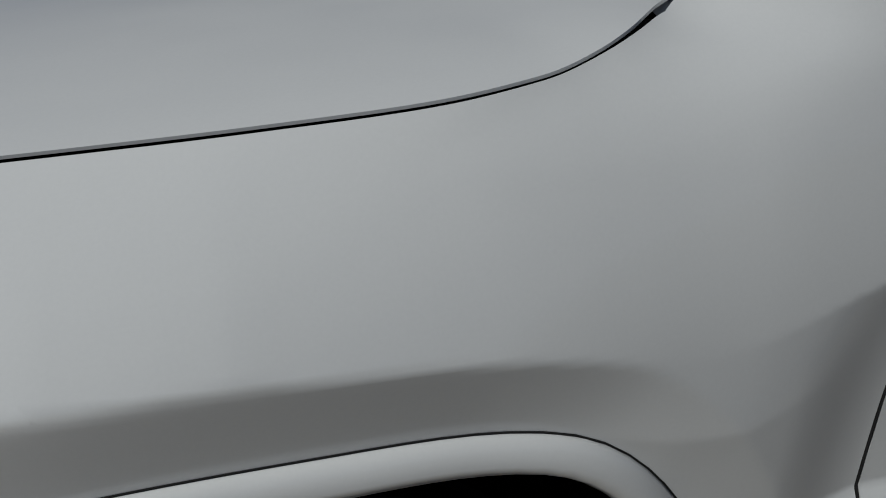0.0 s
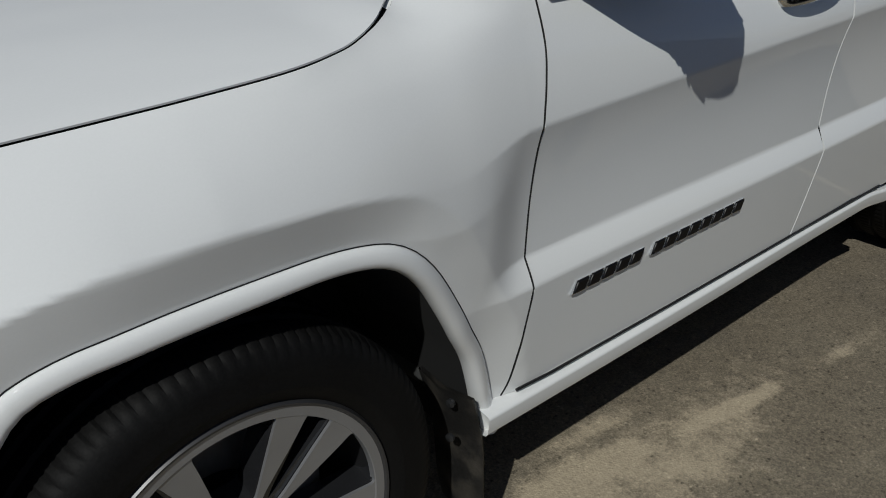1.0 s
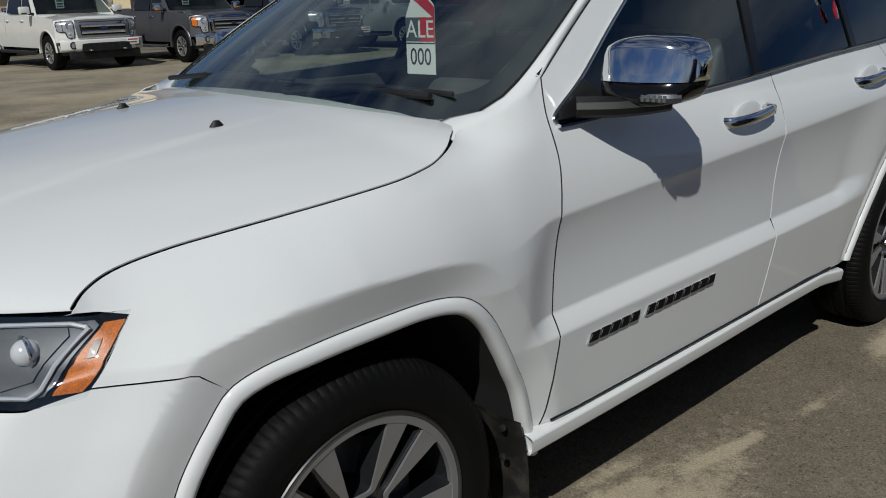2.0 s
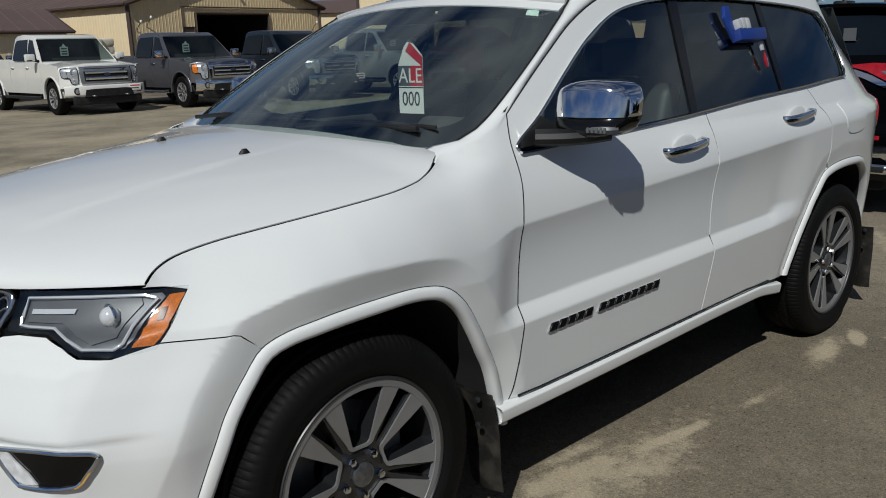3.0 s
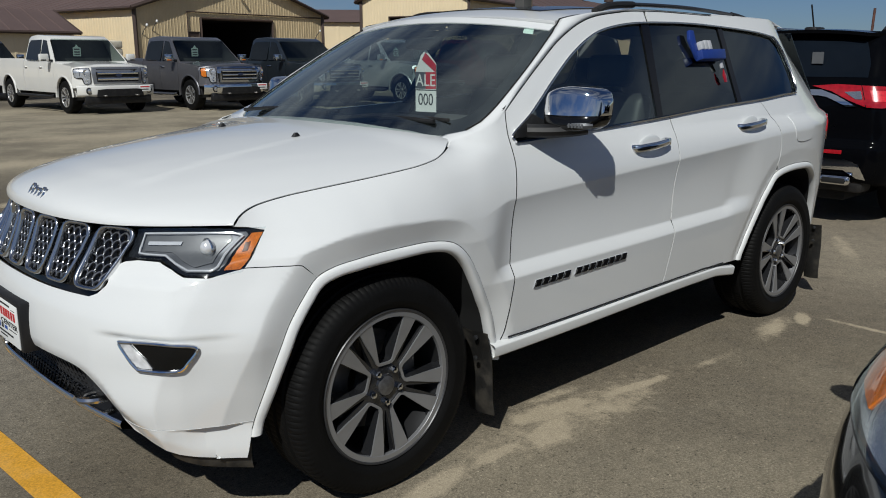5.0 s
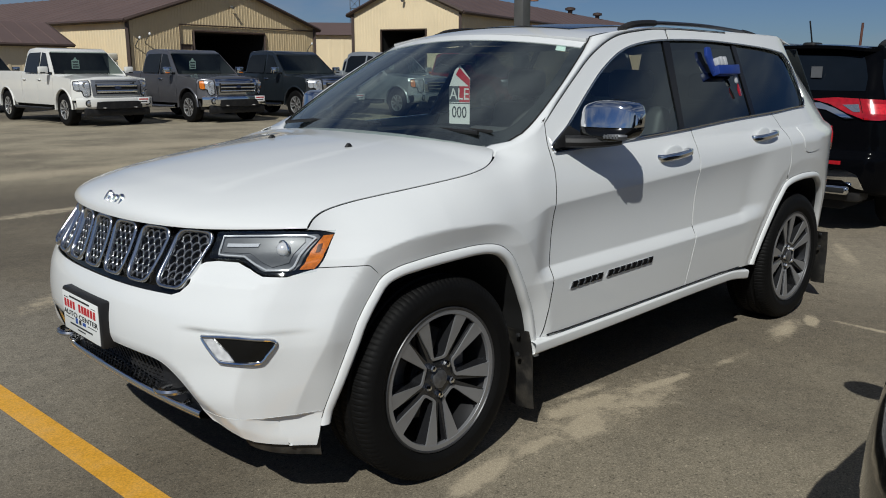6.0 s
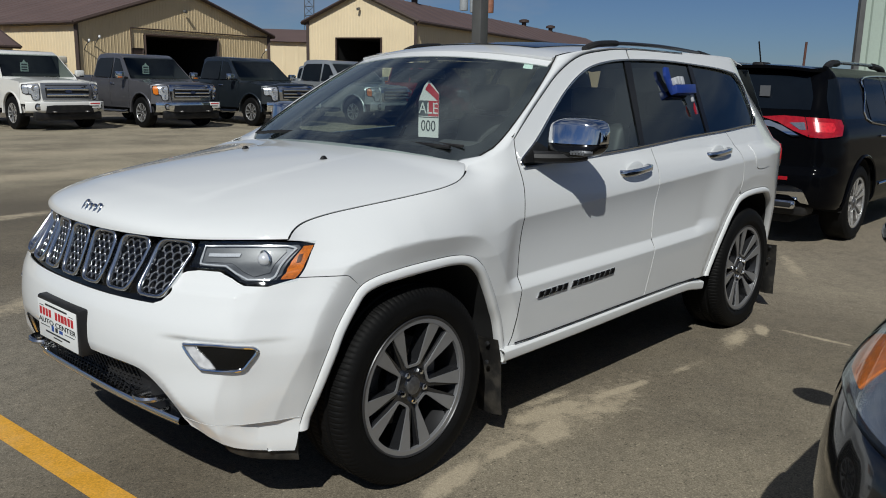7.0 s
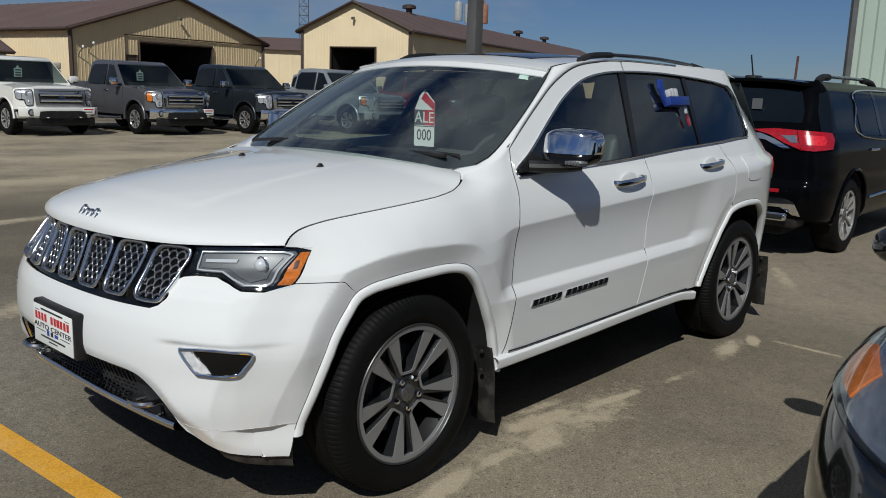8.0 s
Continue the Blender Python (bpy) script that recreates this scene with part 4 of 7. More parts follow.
    header = [(-0.985 + 1.97 * i / 16, 0.945) for i in range(17)] + [(0.985 - 1.97 * i / 16, 1.004) for i in range(17)]
    part("roof_header", panel(header, screen, (0.08, 0.02), -1, 0.005, lift=0.003), WHITE, car)
    part("sunroof", panel([(1.28, -0.46), (1.72, -0.46), (1.72, 0.46), (1.28, 0.46)], roof, (0.1, 0.1), 1, 0.004, lift=0.004), GLOSS_BLACK, car, "dark glass sunroof")
    for s in (-1, 1):
        c1, c2 = [], []
        N = 48
        line = [(0.39, 1.167), (0.45, 1.178), (0.52, 1.200), (0.60, 1.232)] + list(ROOF_SEAM)
        for i in range(N + 1):
            t = i / N
            # outer line along the door seam
            k = t * (len(line) - 1)
            j = min(int(k), len(line) - 2)
            x = line[j][0] + (line[j + 1][0] - line[j][0]) * (k - j)
            z = line[j][1] + (line[j + 1][1] - line[j][1]) * (k - j)
            c1.append(Vector((x, s * side_w(x, z), z + G * smooth((x - 0.58) / 0.08))))
            # inner line up the screen's edge and back along the roof
            b = table([(0.39, -0.012), (0.45, 0.0), (0.52, 0.042), (0.60, 0.115), (0.65, 0.17), (0.93, 0.51), (1.30, 1.0)], x) if x < 1.30 else 1.0
            if x < 1.30:
                p = Vector(screen(s * table(edge_a, b), b))
                c2.append(p + Vector((0, 0, 0.004)))
            else:
                xx = 1.15 + (2.4 - 1.15) * ((x - 1.30) / (2.4 - 1.30))
                c2.append(Vector(roof(xx, s * 0.655)) + Vector((0, 0, 0.001)))
        rows = []
        for i_, (p, q) in enumerate(zip(c1, c2)):
            n = Vector((-0.35, s * 0.75, 0.55)).normalized()
            lap = Vector((p.x, s * side_w(p.x, p.z - 0.006), p.z - 0.006)) if p.x < 0.60 else p - n * 0.012
            rows.append([tuple(lap + n * (0.0008 if p.x < 0.60 else 0.0))] + [tuple(p.lerp(q, t) + n * (0.016 * 4 * t * (1 - t) * min(1, (p - q).length / 0.1) * min(1, max(0, i_ - 4) / 8))) for t in (0, 0.15, 0.35, 0.6, 0.85, 1)] + [tuple(q - Vector((0, 0, 0.02)))])
        rows[0] = [(x - 0.012, y, z - 0.022) for x, y, z in rows[0]]
        pillar = grid_sheet(rows, 1 if s < 0 else -1)
        for i, p in enumerate(c1):
            # the foot of the pillar flows out of the fender
            own = normal_at(flank if s < 0 else far_flank, p.x, p.z - 0.006, -s)
            for j, share in enumerate((1, 1, 0.75, 0.4, 0.15)):
                share *= smooth((0.70 - p.x) / 0.08)
                k = i * 8 + j
                pillar.n[k] = tuple(Vector(pillar.n[k]).lerp(own, share).normalized())
        part("roof_pillar", pillar, WHITE, car)
        part("screen_seal", tube([tuple(q + Vector((0, 0, 0.0015))) for p, q in zip(c1, c2) if p.x > 0.46], 0.0035, 6), CAVITY, car, "black rubber seal")
        # rear of the cant rail
        rows = []
        for i in range(13):
            x = 2.4 + (3.28 - 2.4) * i / 12
            z = 1.668 - 0.045 * smooth((x - 3.02) / 0.3)
            a, q = Vector((x, s * side_w(x, z), z)), Vector(roof(x, s * 0.645))
            rows.append([tuple(a.lerp(q, t) + Vector((0, s * 0.006, 0.008)) * (4 * t * (1 - t))) for t in (0, 0.25, 0.5, 0.75, 1)])
        part("cant_rail", grid_sheet(rows, 1 if s < 0 else -1), WHITE, car)
        # roof rail on its feet
        rail = spline([(1.46, s * 0.625, 1.674), (1.55, s * 0.625, 1.699), (1.75, s * 0.624, 1.713), (2.2, s * 0.620, 1.717), (2.6, s * 0.615, 1.704), (2.82, s * 0.61, 1.688), (2.94, s * 0.61, 1.660)], 5)
        ro = part("roof_rail", tube([(x, y, z - 0.016) for x, y, z in rail], 0.010, 8, flat=1.6), RAIL_GREY, car, "dark grey metal roof rail")
        for lo, hi in ((1.44, 1.78), (2.66, 2.96)):
            foot = [p for p in rail if lo <= p[0] <= hi]
            part("rail_foot", tube([(p[0], p[1], p[2] - 0.017) for p in foot], 0.016, 8, flat=1.2), PLASTIC, ro)

    # --- side glass ---
    def side_glass(S, sign):
        back = spline([(3.03, 1.560), (3.095, 1.49), (3.118, 1.40), (3.105, 1.29), (3.05, 1.268)], 5)
        top = [(x, z - 0.004) for x, z in DLO_TOP]
        low = lambda x: table(BELT, x) + 0.006
        f = [p for p in top if 0.66 < p[0] < 1.73] + [(1.735, 1.61), (1.615, 1.195)] + [(x, low(x)) for x in (1.4, 1.1, 0.85, 0.68)]
        part("front_side_glass", panel(f, S, (0.08, 0.08), sign, 0.004, lift=-0.010), FRONT_TINT, car, "tinted front side glass")
        r = [(1.80, 1.611)] + [p for p in top if 1.82 < p[0] < 2.40] + [(2.43, 1.607), (2.375, low(2.37))] + [(x, low(x)) for x in (2.2, 2.0, 1.8, 1.66)]
        part("rear_side_glass", panel(r, S, (0.08, 0.08), sign, 0.004, lift=-0.010), TINTED, car, "dark tinted rear side glass")
        q = [(2.475, 1.604)] + [p for p in top if 2.5 < p[0] < 3.02] + back + [(2.7, low(2.7)), (2.42, low(2.42))]
        part("quarter_glass", panel(q, S, (0.08, 0.08), sign, 0.004, lift=-0.010), TINTED, car, "dark tinted quarter glass")
        for poly in ([(1.735, 1.612), (1.800, 1.612), (1.66, 1.196), (1.615, 1.194)], [(2.430, 1.608), (2.475, 1.606), (2.42, 1.234), (2.375, 1.231)]):
            part("window_post", panel(poly, S, (0.05, 0.05), sign, 0.01, lift=-0.004), GLOSS_BLACK, car, "gloss black window post")
        s = -1 if sign > 0 else 1
        ring = [p for p in DLO_TOP] + spline([(3.03, 1.568), (3.095, 1.505), (3.122, 1.40), (3.112, 1.30), (3.06, 1.262)], 6)[1:]
        pts = [(x, s * (side_w(x, z) + 0.003), z) for x, z in ring]
        part("window_trim", tube(pts, 0.005, 6, up=Vector((0, 1, 0))), DULL_CHROME, car, "thin chrome window trim")
        low_pts = [(x, s * (side_w(x, z) + 0.004), z) for x, z in [(0.648 + 0.0635 * i, table(BELT, 0.648 + 0.0635 * i)) for i in range(39)]]
        part("belt_trim", tube(low_pts, 0.011, 6, flat=0.5, up=Vector((0, 1, 0))), CHROME, car, "chrome strip below the windows")

    both(side_glass)

    # --- front bumper with its intake ---
    zc = 0.385
    top = [(0.0, 0.762), (0.30, 0.762), (0.50, 0.764), (0.530, 0.776), (0.546, 0.82), (0.564, 0.867), (0.60, 0.873), (0.665, 0.873), (0.712, 0.857), (0.755, 0.838), (0.81, 0.837)]
    half = [(turn_at(y, z), z) for y, z in top] + [(turn_x(x, z - 0.0014), z - 0.0014) for x, z in reversed(BUMPER_SEAM)] + [(math.pi / 2, z) for z in (0.75, 0.65, 0.55, 0.45, zc)]
    half += [(turn_at(y, z), z) for y, z in ((0.80, zc), (0.70, zc), (0.635, zc))]
    mouth = spline([(0.584, 0.385), (0.572, 0.415), (0.556, 0.450), (0.522, 0.498), (0.475, 0.534), (0.41, 0.547), (0.3, 0.550)], 4)
    half += [(turn_at(y, z), z) for y, z in mouth]
    bump = part("front_bumper", panel(half + [(-a, z) for a, z in reversed(half)], nose, (0.0124, 0.0146), 1, 0.006), WHITE, car, "white front bumper")
    lowlip = [(turn_at(y, z), z) for y, z in ((0.584, 0.3838), (0.635, 0.3838), (0.70, 0.3838), (0.80, 0.3838))] + [(math.pi / 2, 0.3838), (math.pi / 2, 0.262)] + [(turn_at(y, z), z) for y, z in ((0.80, 0.272), (0.74, 0.292), (0.68, 0.320), (0.61, 0.352))]
    for s in (-1, 1):
        part("lower_valance", panel([(s * a, z) for a, z in lowlip], nose, (0.013, 0.012), 1, 0.012, lift=0.0006), WHITE, bump)
        chin = []
        for i in range(13):
            a = turn_at(0.70, 0.30) + (math.pi / 2 - turn_at(0.70, 0.30)) * i / 12
            x, y, z = nose(s * a, 0.30)
            x, y = x + 0.014, y - math.copysign(0.014, y)
            hang = 0.290 - 0.078 * math.sqrt(i / 12)
            chin.append([(x, y, 0.345), (x, y, hang + 0.03), (x + 0.004, y, hang + 0.006), (x + 0.010, y * 0.992, hang), (x + 0.03, y * 0.97, hang + 0.004)])
        part("air_deflector", grid_sheet(chin, -s), FLAP, bump, "black plastic deflector")
    # roof of the intake, back wall and mesh bars
    deep = lambda a, z: tuple(Vector(nose(a, z)) + Vector((0.075, 0, 0)))
    hole = [(turn_at(y, z), z) for y, z in ((0.62, 0.33), (0.60, 0.42), (0.56, 0.49), (0.47, 0.56), (0.3, 0.57))]
    part("intake_back", panel(hole + [(-a, z) for a, z in reversed(hole)], deep, (0.08, 0.05), 1, 0), CAVITY, bump)
    shelf = [[tuple(Vector(nose(turn_at(y, z), z)) - Vector((k, 0, 0))) for k in (0.002, -0.08)] for y, z in mouth + [(0.0, 0.550)] + [(-y, z) for y, z in reversed(mouth)]]
    part("intake_lining", grid_sheet(shelf, 1), PLASTIC, bump)
    bars = bmesh.new()
    for k in range(9):
        z = 0.410 + 0.0165 * k
        tube([tuple(Vector(nose(turn_at(y, z), z)) + Vector((0.050, 0, 0))) for y in [-0.36 + 0.045 * i for i in range(17)]], 0.0055, 4, bars)
    tagged(part("intake_lattice", bars, PLASTIC, bump, "black slatted intake"), kind="stuff")
    bars = bmesh.new()
    for k in range(27):
        y = -0.351 + 0.027 * k
        tube([tuple(Vector(nose(turn_at(y + d, z), z)) + Vector((0.052, 0, 0))) for d, z in ((0.016, 0.405), (-0.016, 0.545))], 0.0050, 4, bars)
    tagged(part("intake_weave", bars, PLASTIC, bump), kind="stuff")
    # chrome lower lip
    rows = []
    for i in range(49):
        y = -0.580 + 1.16 * i / 48
        z = 0.428 - 0.052 * (abs(y) / 0.580) ** 2.2
        p = Vector(nose(turn_at(y, z), z)) + Vector((-0.006, 0, 0))
        rows.append([tuple(p + Vector(d)) for d in ((0.075, 0, 0.008), (0.0, 0, 0.004), (-0.007, 0, 0.001), (-0.010, 0, -0.010), (-0.006, 0, -0.022), (0.02, 0, -0.030), (0.08, 0, -0.034))])
    part("skid_lip", grid_sheet(rows, -1), CHROME, bump, "chrome lower lip of the bumper")
    for s in (-1, 1):
        hk = [(nose(turn_at(0.45, 0.42), 0.42)[0] + dx, s * (0.435 + dy), 0.425 + dz) for dx, dy, dz in ((0.05, -0.045, 0.0), (0.0, -0.045, 0.0), (-0.03, -0.02, 0.002), (-0.03, 0.025, 0.004), (0.0, 0.05, 0.004), (0.05, 0.05, 0.0))]
        part("tow_hook", tube(spline(hk, 5), 0.012, 8), DULL_CHROME, bump, "grey steel tow hook")
        cheek = [(0.36, 0.40), (0.46, 0.395), (0.60, 0.385), (0.585, 0.42), (0.555, 0.47), (0.50, 0.525), (0.42, 0.556), (0.36, 0.56)]
        inset = lambda a, z: tuple(Vector(nose(a, z)) + Vector((0.045, 0, 0)))
        part("intake_cheek", panel([(s * turn_at(y, z), z) for y, z in cheek], inset, (0.03, 0.03), 1, 0.004), PLASTIC, bump)
        side = [tuple(Vector(nose(s * turn_at(y, z), z)) + Vector((0.012, 0, 0))) for y, z in mouth]
        part("intake_trim", tube(side, 0.008, 6), DULL_CHROME, bump)
    # fog lamps
    for s in (-1, 1):
        fog = [(0.634, 0.650), (0.655, 0.657), (0.75, 0.664), (0.82, 0.658), (0.834, 0.649), (0.834, 0.632), (0.822, 0.600), (0.812, 0.577), (0.798, 0.567), (0.715, 0.564), (0.695, 0.570), (0.668, 0.603)]
        fit_in = lambda pts: [(0.735 + 0.92 * (y - 0.735), 0.660 + 0.82 * (z - 0.664)) for y, z in pts]
        ring = spline([(s * turn_at(y, z), z) for y, z in fit_in(fog)], 4, True)
        unit = part("fog_lamp", panel(ring, nose, (0.02, 0.012), 1, 0.01, lift=0.004), GLOSS_BLACK, bump, "fog lamp in a chrome bezel")
        part("fog_bezel", tube([tuple(Vector(nose(a, z)) + normal_at(nose, a, z, 1) * 0.007) for a, z in ring], 0.0058, 8, closed=True), CHROME, unit, "chrome bezel")
        wedge = [(s * turn_at(y, z), z) for y, z in fit_in(((0.642, 0.648), (0.675, 0.652), (0.698, 0.630), (0.727, 0.604), (0.746, 0.574), (0.715, 0.571), (0.698, 0.577), (0.674, 0.606)))]
        part("fog_wedge", panel(wedge, nose, (0.015, 0.012), 1, 0.004, lift=0.009), WEDGE, unit, "chrome wedge with its sky reflection painted pale")

    # --- grille ---
    gril = thing_part("grille", car)
    plate = [(turn_at(y, z), z) for y, z in ((-0.545, 0.764), (0.545, 0.764), (0.56, 0.80), (0.585, 0.87), (0.575, 0.966), (0.3, 0.966), (0.0, 0.966), (-0.3, 0.966), (-0.575, 0.966), (-0.585, 0.87), (-0.56, 0.80))]
    part("grille_panel", panel(plate, nose, (0.04, 0.03), 1, 0.01, lift=-0.016), GLOSS_BLACK, gril, "gloss black grille panel")
    for k in range(7):
        yc = (k - 3) * 0.1605
        lo, hi = 0.779, 0.960
        outer, inner = [], []
        for t in range(24):
            a = 2 * math.pi * t / 24
            c, d = math.cos(a), math.sin(a)
            sq = lambda v, p=0.42: math.copysign(abs(v) ** p, v)
            for lst, hw, hh in ((outer, 0.0690, (hi - lo) / 2), (inner, 0.0550, (hi - lo) / 2 - 0.0125)):
                z = (lo + hi) / 2 + hh * sq(d)
                lst.append((yc + (hw + 0.004 * sq(d)) * sq(c), z))
        P = lambda y, z, o: tuple(Vector(nose(turn_at(y, z), z)) + normal_at(nose, turn_at(y, z), z, 1) * o)
        rows = []
        for (y0, z0), (y1, z1) in zip(outer, inner):
            rows.append([P(y0, z0, -0.02), P(y0, z0, 0.006), P(y0 * 0.8 + y1 * 0.2, z0 * 0.8 + z1 * 0.2, 0.012), P(y0 * 0.4 + y1 * 0.6, z0 * 0.4 + z1 * 0.6, 0.012), P(y1, z1, 0.006), P(y1, z1, -0.015)])
        fr = part("grille_frame", grid_sheet(rows, 1, closed_u=True), SOFT_CHROME, gril, "chrome slot surround")
        net = bmesh.new()
        hgt = hi - lo - 0.03
        for r in range(7):
            for c in range(-1, 5):
                y0 = yc - 0.060 + 0.030 * c + (0.015 if r % 2 else 0)
                z0 = lo + 0.016 + hgt * r / 7
                arc = [(y0 + 0.015 * math.cos(t), z0 + 0.016 * math.sin(t)) for t in [math.pi * q / 5 for q in range(6)]]
                arc = [(y, z) for y, z in arc if abs(y - yc) < 0.053 and lo + 0.012 < z < hi - 0.012]
                if len(arc) > 1:
                    tube([P(y, z, -0.004) for y, z in arc], 0.0034, 4, net)
                if abs(y0 - yc) < 0.052:
                    tube([P(y0, z0 + 0.016, -0.004), P(y0, min(hi - 0.014, z0 + 0.030), -0.008)], 0.0018, 4, net)
        tagged(part("grille_net", net, LATTICE, fr, "silver lattice"), kind="stuff")

    # --- headlamps ---
    for s in (-1, 1):
        shell = [(0.556, 0.956), (0.60, 0.960), (0.70, 0.966), (-0.50, 0.966), (-0.384, 0.962), (-0.472, 0.864), (-0.485, 0.848), (-0.52, 0.843), (0.80, 0.840), (0.758, 0.841), (0.715, 0.860), (0.668, 0.877), (0.60, 0.876), (0.570, 0.876), (0.562, 0.90)]
        
        def turn_list(pts):
            """Outline points as turns: y off the middle where positive, x where negative."""
            full = []
            for i, p in enumerate(pts):
                q = pts[(i + 1) % len(pts)]
                full += [(p[0] + (q[0] - p[0]) * k / 6, p[1] + (q[1] - p[1]) * k / 6) for k in range(6)] if p[0] < 0 and q[0] < 0 else [p]
            return [(s * (turn_at(y, z) if y > 0 else turn_x(y, z)), z) for y, z in full]

        lamp = part("headlamp", panel(turn_list(shell), nose, (0.03, 0.015), 1, 0.015, lift=-0.006), GLOSS_BLACK, car, "headlamp with a black surround and amber corner")
        body = [(0.572, 0.946), (0.66, 0.952), (-0.440, 0.957), (-0.436, 0.949), (-0.540, 0.857), (0.755, 0.851), (0.715, 0.868), (0.670, 0.887), (0.588, 0.886), (0.578, 0.90)]
        part("lamp_bowl", panel(turn_list(body), nose, (0.03, 0.015), 1, 0.006, lift=-0.002), LAMP_SILVER, lamp, "silver lamp bowl")
        core = [(0.588, 0.936), (0.66, 0.943), (-0.476, 0.947), (-0.478, 0.935), (-0.546, 0.876), (0.765, 0.864), (0.722, 0.878), (0.675, 0.898), (0.598, 0.897)]
        part("lamp_core", panel(turn_list(core), nose, (0.03, 0.015), 1, 0.004, lift=0.002), LAMP_GREY, lamp)
        bar = [(0.600, 0.922), (0.688, 0.926), (0.688, 0.916), (0.602, 0.912)]
        part("light_bar", panel(turn_list(bar), nose, (0.05, 0.03), 1, 0.003, lift=0.007), BULB, lamp, "frosted light bar")
        a, z = s * turn_at(0.752, 0.912), 0.912
        c = Vector(nose(a, z)) + normal_at(nose, a, z, 1) * 0.004
        eye = bmesh.new()
        bmesh.ops.create_uvsphere(eye, u_segments=20, v_segments=12, radius=0.023, matrix=Matrix.Translation(c))
        part("projector", eye, BULB, lamp, "round projector lens")
        part("projector_ring", tube([tuple(c + Vector((0.012 * math.sin(t) * 0, 0.027 * math.cos(t) * (-s if s < 0 else -1) * 1.0, 0.027 * math.sin(t)))) for t in [2 * math.pi * i / 20 for i in range(20)]], 0.003, 6, closed=True), CHROME, lamp)
        amb = [(-0.428, 0.951), (-0.396, 0.951), (-0.474, 0.870), (-0.489, 0.857), (-0.529, 0.857)]
        part("turn_signal", panel(turn_list(amb), nose, (0.008, 0.008), 1, 0.006, lift=0.003), AMBER, lamp, "orange turn signal")
        part("signal_mark", panel(turn_list([(-0.450, 0.926), (-0.437, 0.928), (-0.455, 0.903), (-0.467, 0.901)]), nose, (0.008, 0.008), 1, 0.002, lift=0.005), AMBER_DARK, lamp, "dark inset of the turn signal")
        led = turn_list([(0.578, 0.944), (0.583, 0.905), (0.589, 0.890), (0.61, 0.888), (0.668, 0.888), (0.714, 0.870), (0.755, 0.855), (-0.560, 0.856), (-0.541, 0.866), (-0.449, 0.946), (-0.47, 0.953), (0.70, 0.951), (0.64, 0.948)])
        part("light_guide", tube([tuple(Vector(nose(a, z)) + normal_at(nose, a, z, 1) * 0.003) for a, z in led], 0.0040, 6, closed=True), BULB, lamp, "bright light guide")
        ln = part("lens_cover", panel(turn_list(shell), nose, (0.03, 0.015), 1, 0.012, lift=0.009), LENS, lamp, "clear lens")
        ln.visible_shadow = False

    # --- number-plate holder with a dealer card ---
    holder = part("plate_holder", box(-0.914, -0.855, -0.190, 0.157, 0.525, 0.692, 0.010), PLASTIC, car, "black plate holder with a white dealer card")
    card = part("dealer_card", box(-0.9175, -0.913, -0.175, 0.145, 0.535, 0.678, 0.0015), PAPER, holder, "white card with red and black print")
    P0 = lambda y, z: pose(-0.9185, y, z, 90, 0, -90)

    def strip(y0, y1, z0, z1, bm, x=-0.9188):
        return box(x, -0.9172, y0, y1, z0, z1, 0, bm=bm)

    # two words in red as bars, one a letter, of the name above the line of lettering
    red = bmesh.new()
    for k, wide in enumerate((1, 1, 1, 1, 0, 1, 1, 1.3, 1, 1, 1)):
        if wide:
            y = 0.118 - 0.0262 * k
            strip(y - 0.0088 * wide, y + 0.0088 * wide, 0.6225, 0.6515, red, -0.9186)
            strip(y - 0.0030, y + 0.0030, 0.631, 0.643, red, -0.9190)
    tagged(part("print_bars", red, RED_INK, card), kind="stuff")
    words("AUTO CENTER", 0.026, INK, card, P0(-0.015, 0.603), 0.0006, width=1.75)
    ln = bmesh.new()
    strip(-0.105, 0.075, 0.6635, 0.6695, ln)
    strip(-0.155, -0.120, 0.658, 0.6595, ln)
    strip(0.090, 0.125, 0.658, 0.6595, ln)
    strip(0.048, 0.125, 0.5835, 0.5855, ln)
    strip(-0.155, -0.078, 0.5835, 0.5855, ln)
    strip(-0.018, 0.000, 0.576, 0.592, ln)
    strip(-0.115, 0.085, 0.562, 0.5675, ln)
    strip(-0.050, 0.020, 0.550, 0.554, ln)
    tagged(part("print_lines", ln, INK, card), kind="stuff")
    bl = bmesh.new()
    strip(0.014, 0.032, 0.574, 0.594, bl)
    strip(-0.060, -0.032, 0.578, 0.590, bl)
    tagged(part("print_marks", bl, BLUE_INK, card), kind="stuff")

    # --- mirrors ---
    for s in (-1, 1):
        foot = bmesh.new()
        part("mirror_base", panel([(0.655, 1.162), (0.665, 1.185), (0.78, 1.243), (0.90, 1.185), (0.88, 1.168)], flank if s < 0 else far_flank, (0.05, 0.05), -s, 0.02, lift=0.012), PLASTIC, car, "black mirror base")
        arm = [(0.72, s * 0.885, 1.188), (0.78, s * 0.95, 1.188), (0.84, s * 1.00, 1.192), (0.88, s * 1.04, 1.200)]
        tube(spline(arm, 5), 0.026, 10, foot, flat=1.7)
        part("mirror_arm", foot, PLASTIC, car, "black mirror arm")

        def shell_rows(x0, x1, y0, y1, z0, z1, p=0.55, tilt=0.0):
            rows = []
            for i in range(13):
                u = i / 12
                e = math.sin(math.pi * (0.012 + 0.976 * u)) ** 0.24
                y = y0 + (y1 - y0) * u
                cx, cz = (x0 + x1) / 2 + 0.05 * u, (z0 + z1) / 2
                ring = []
                for j in range(20):
                    t = 2 * math.pi * j / 20
                    c, d = math.cos(t), math.sin(t)
                    dz = (z1 - z0) / 2 * e * math.copysign(abs(d) ** p, d)
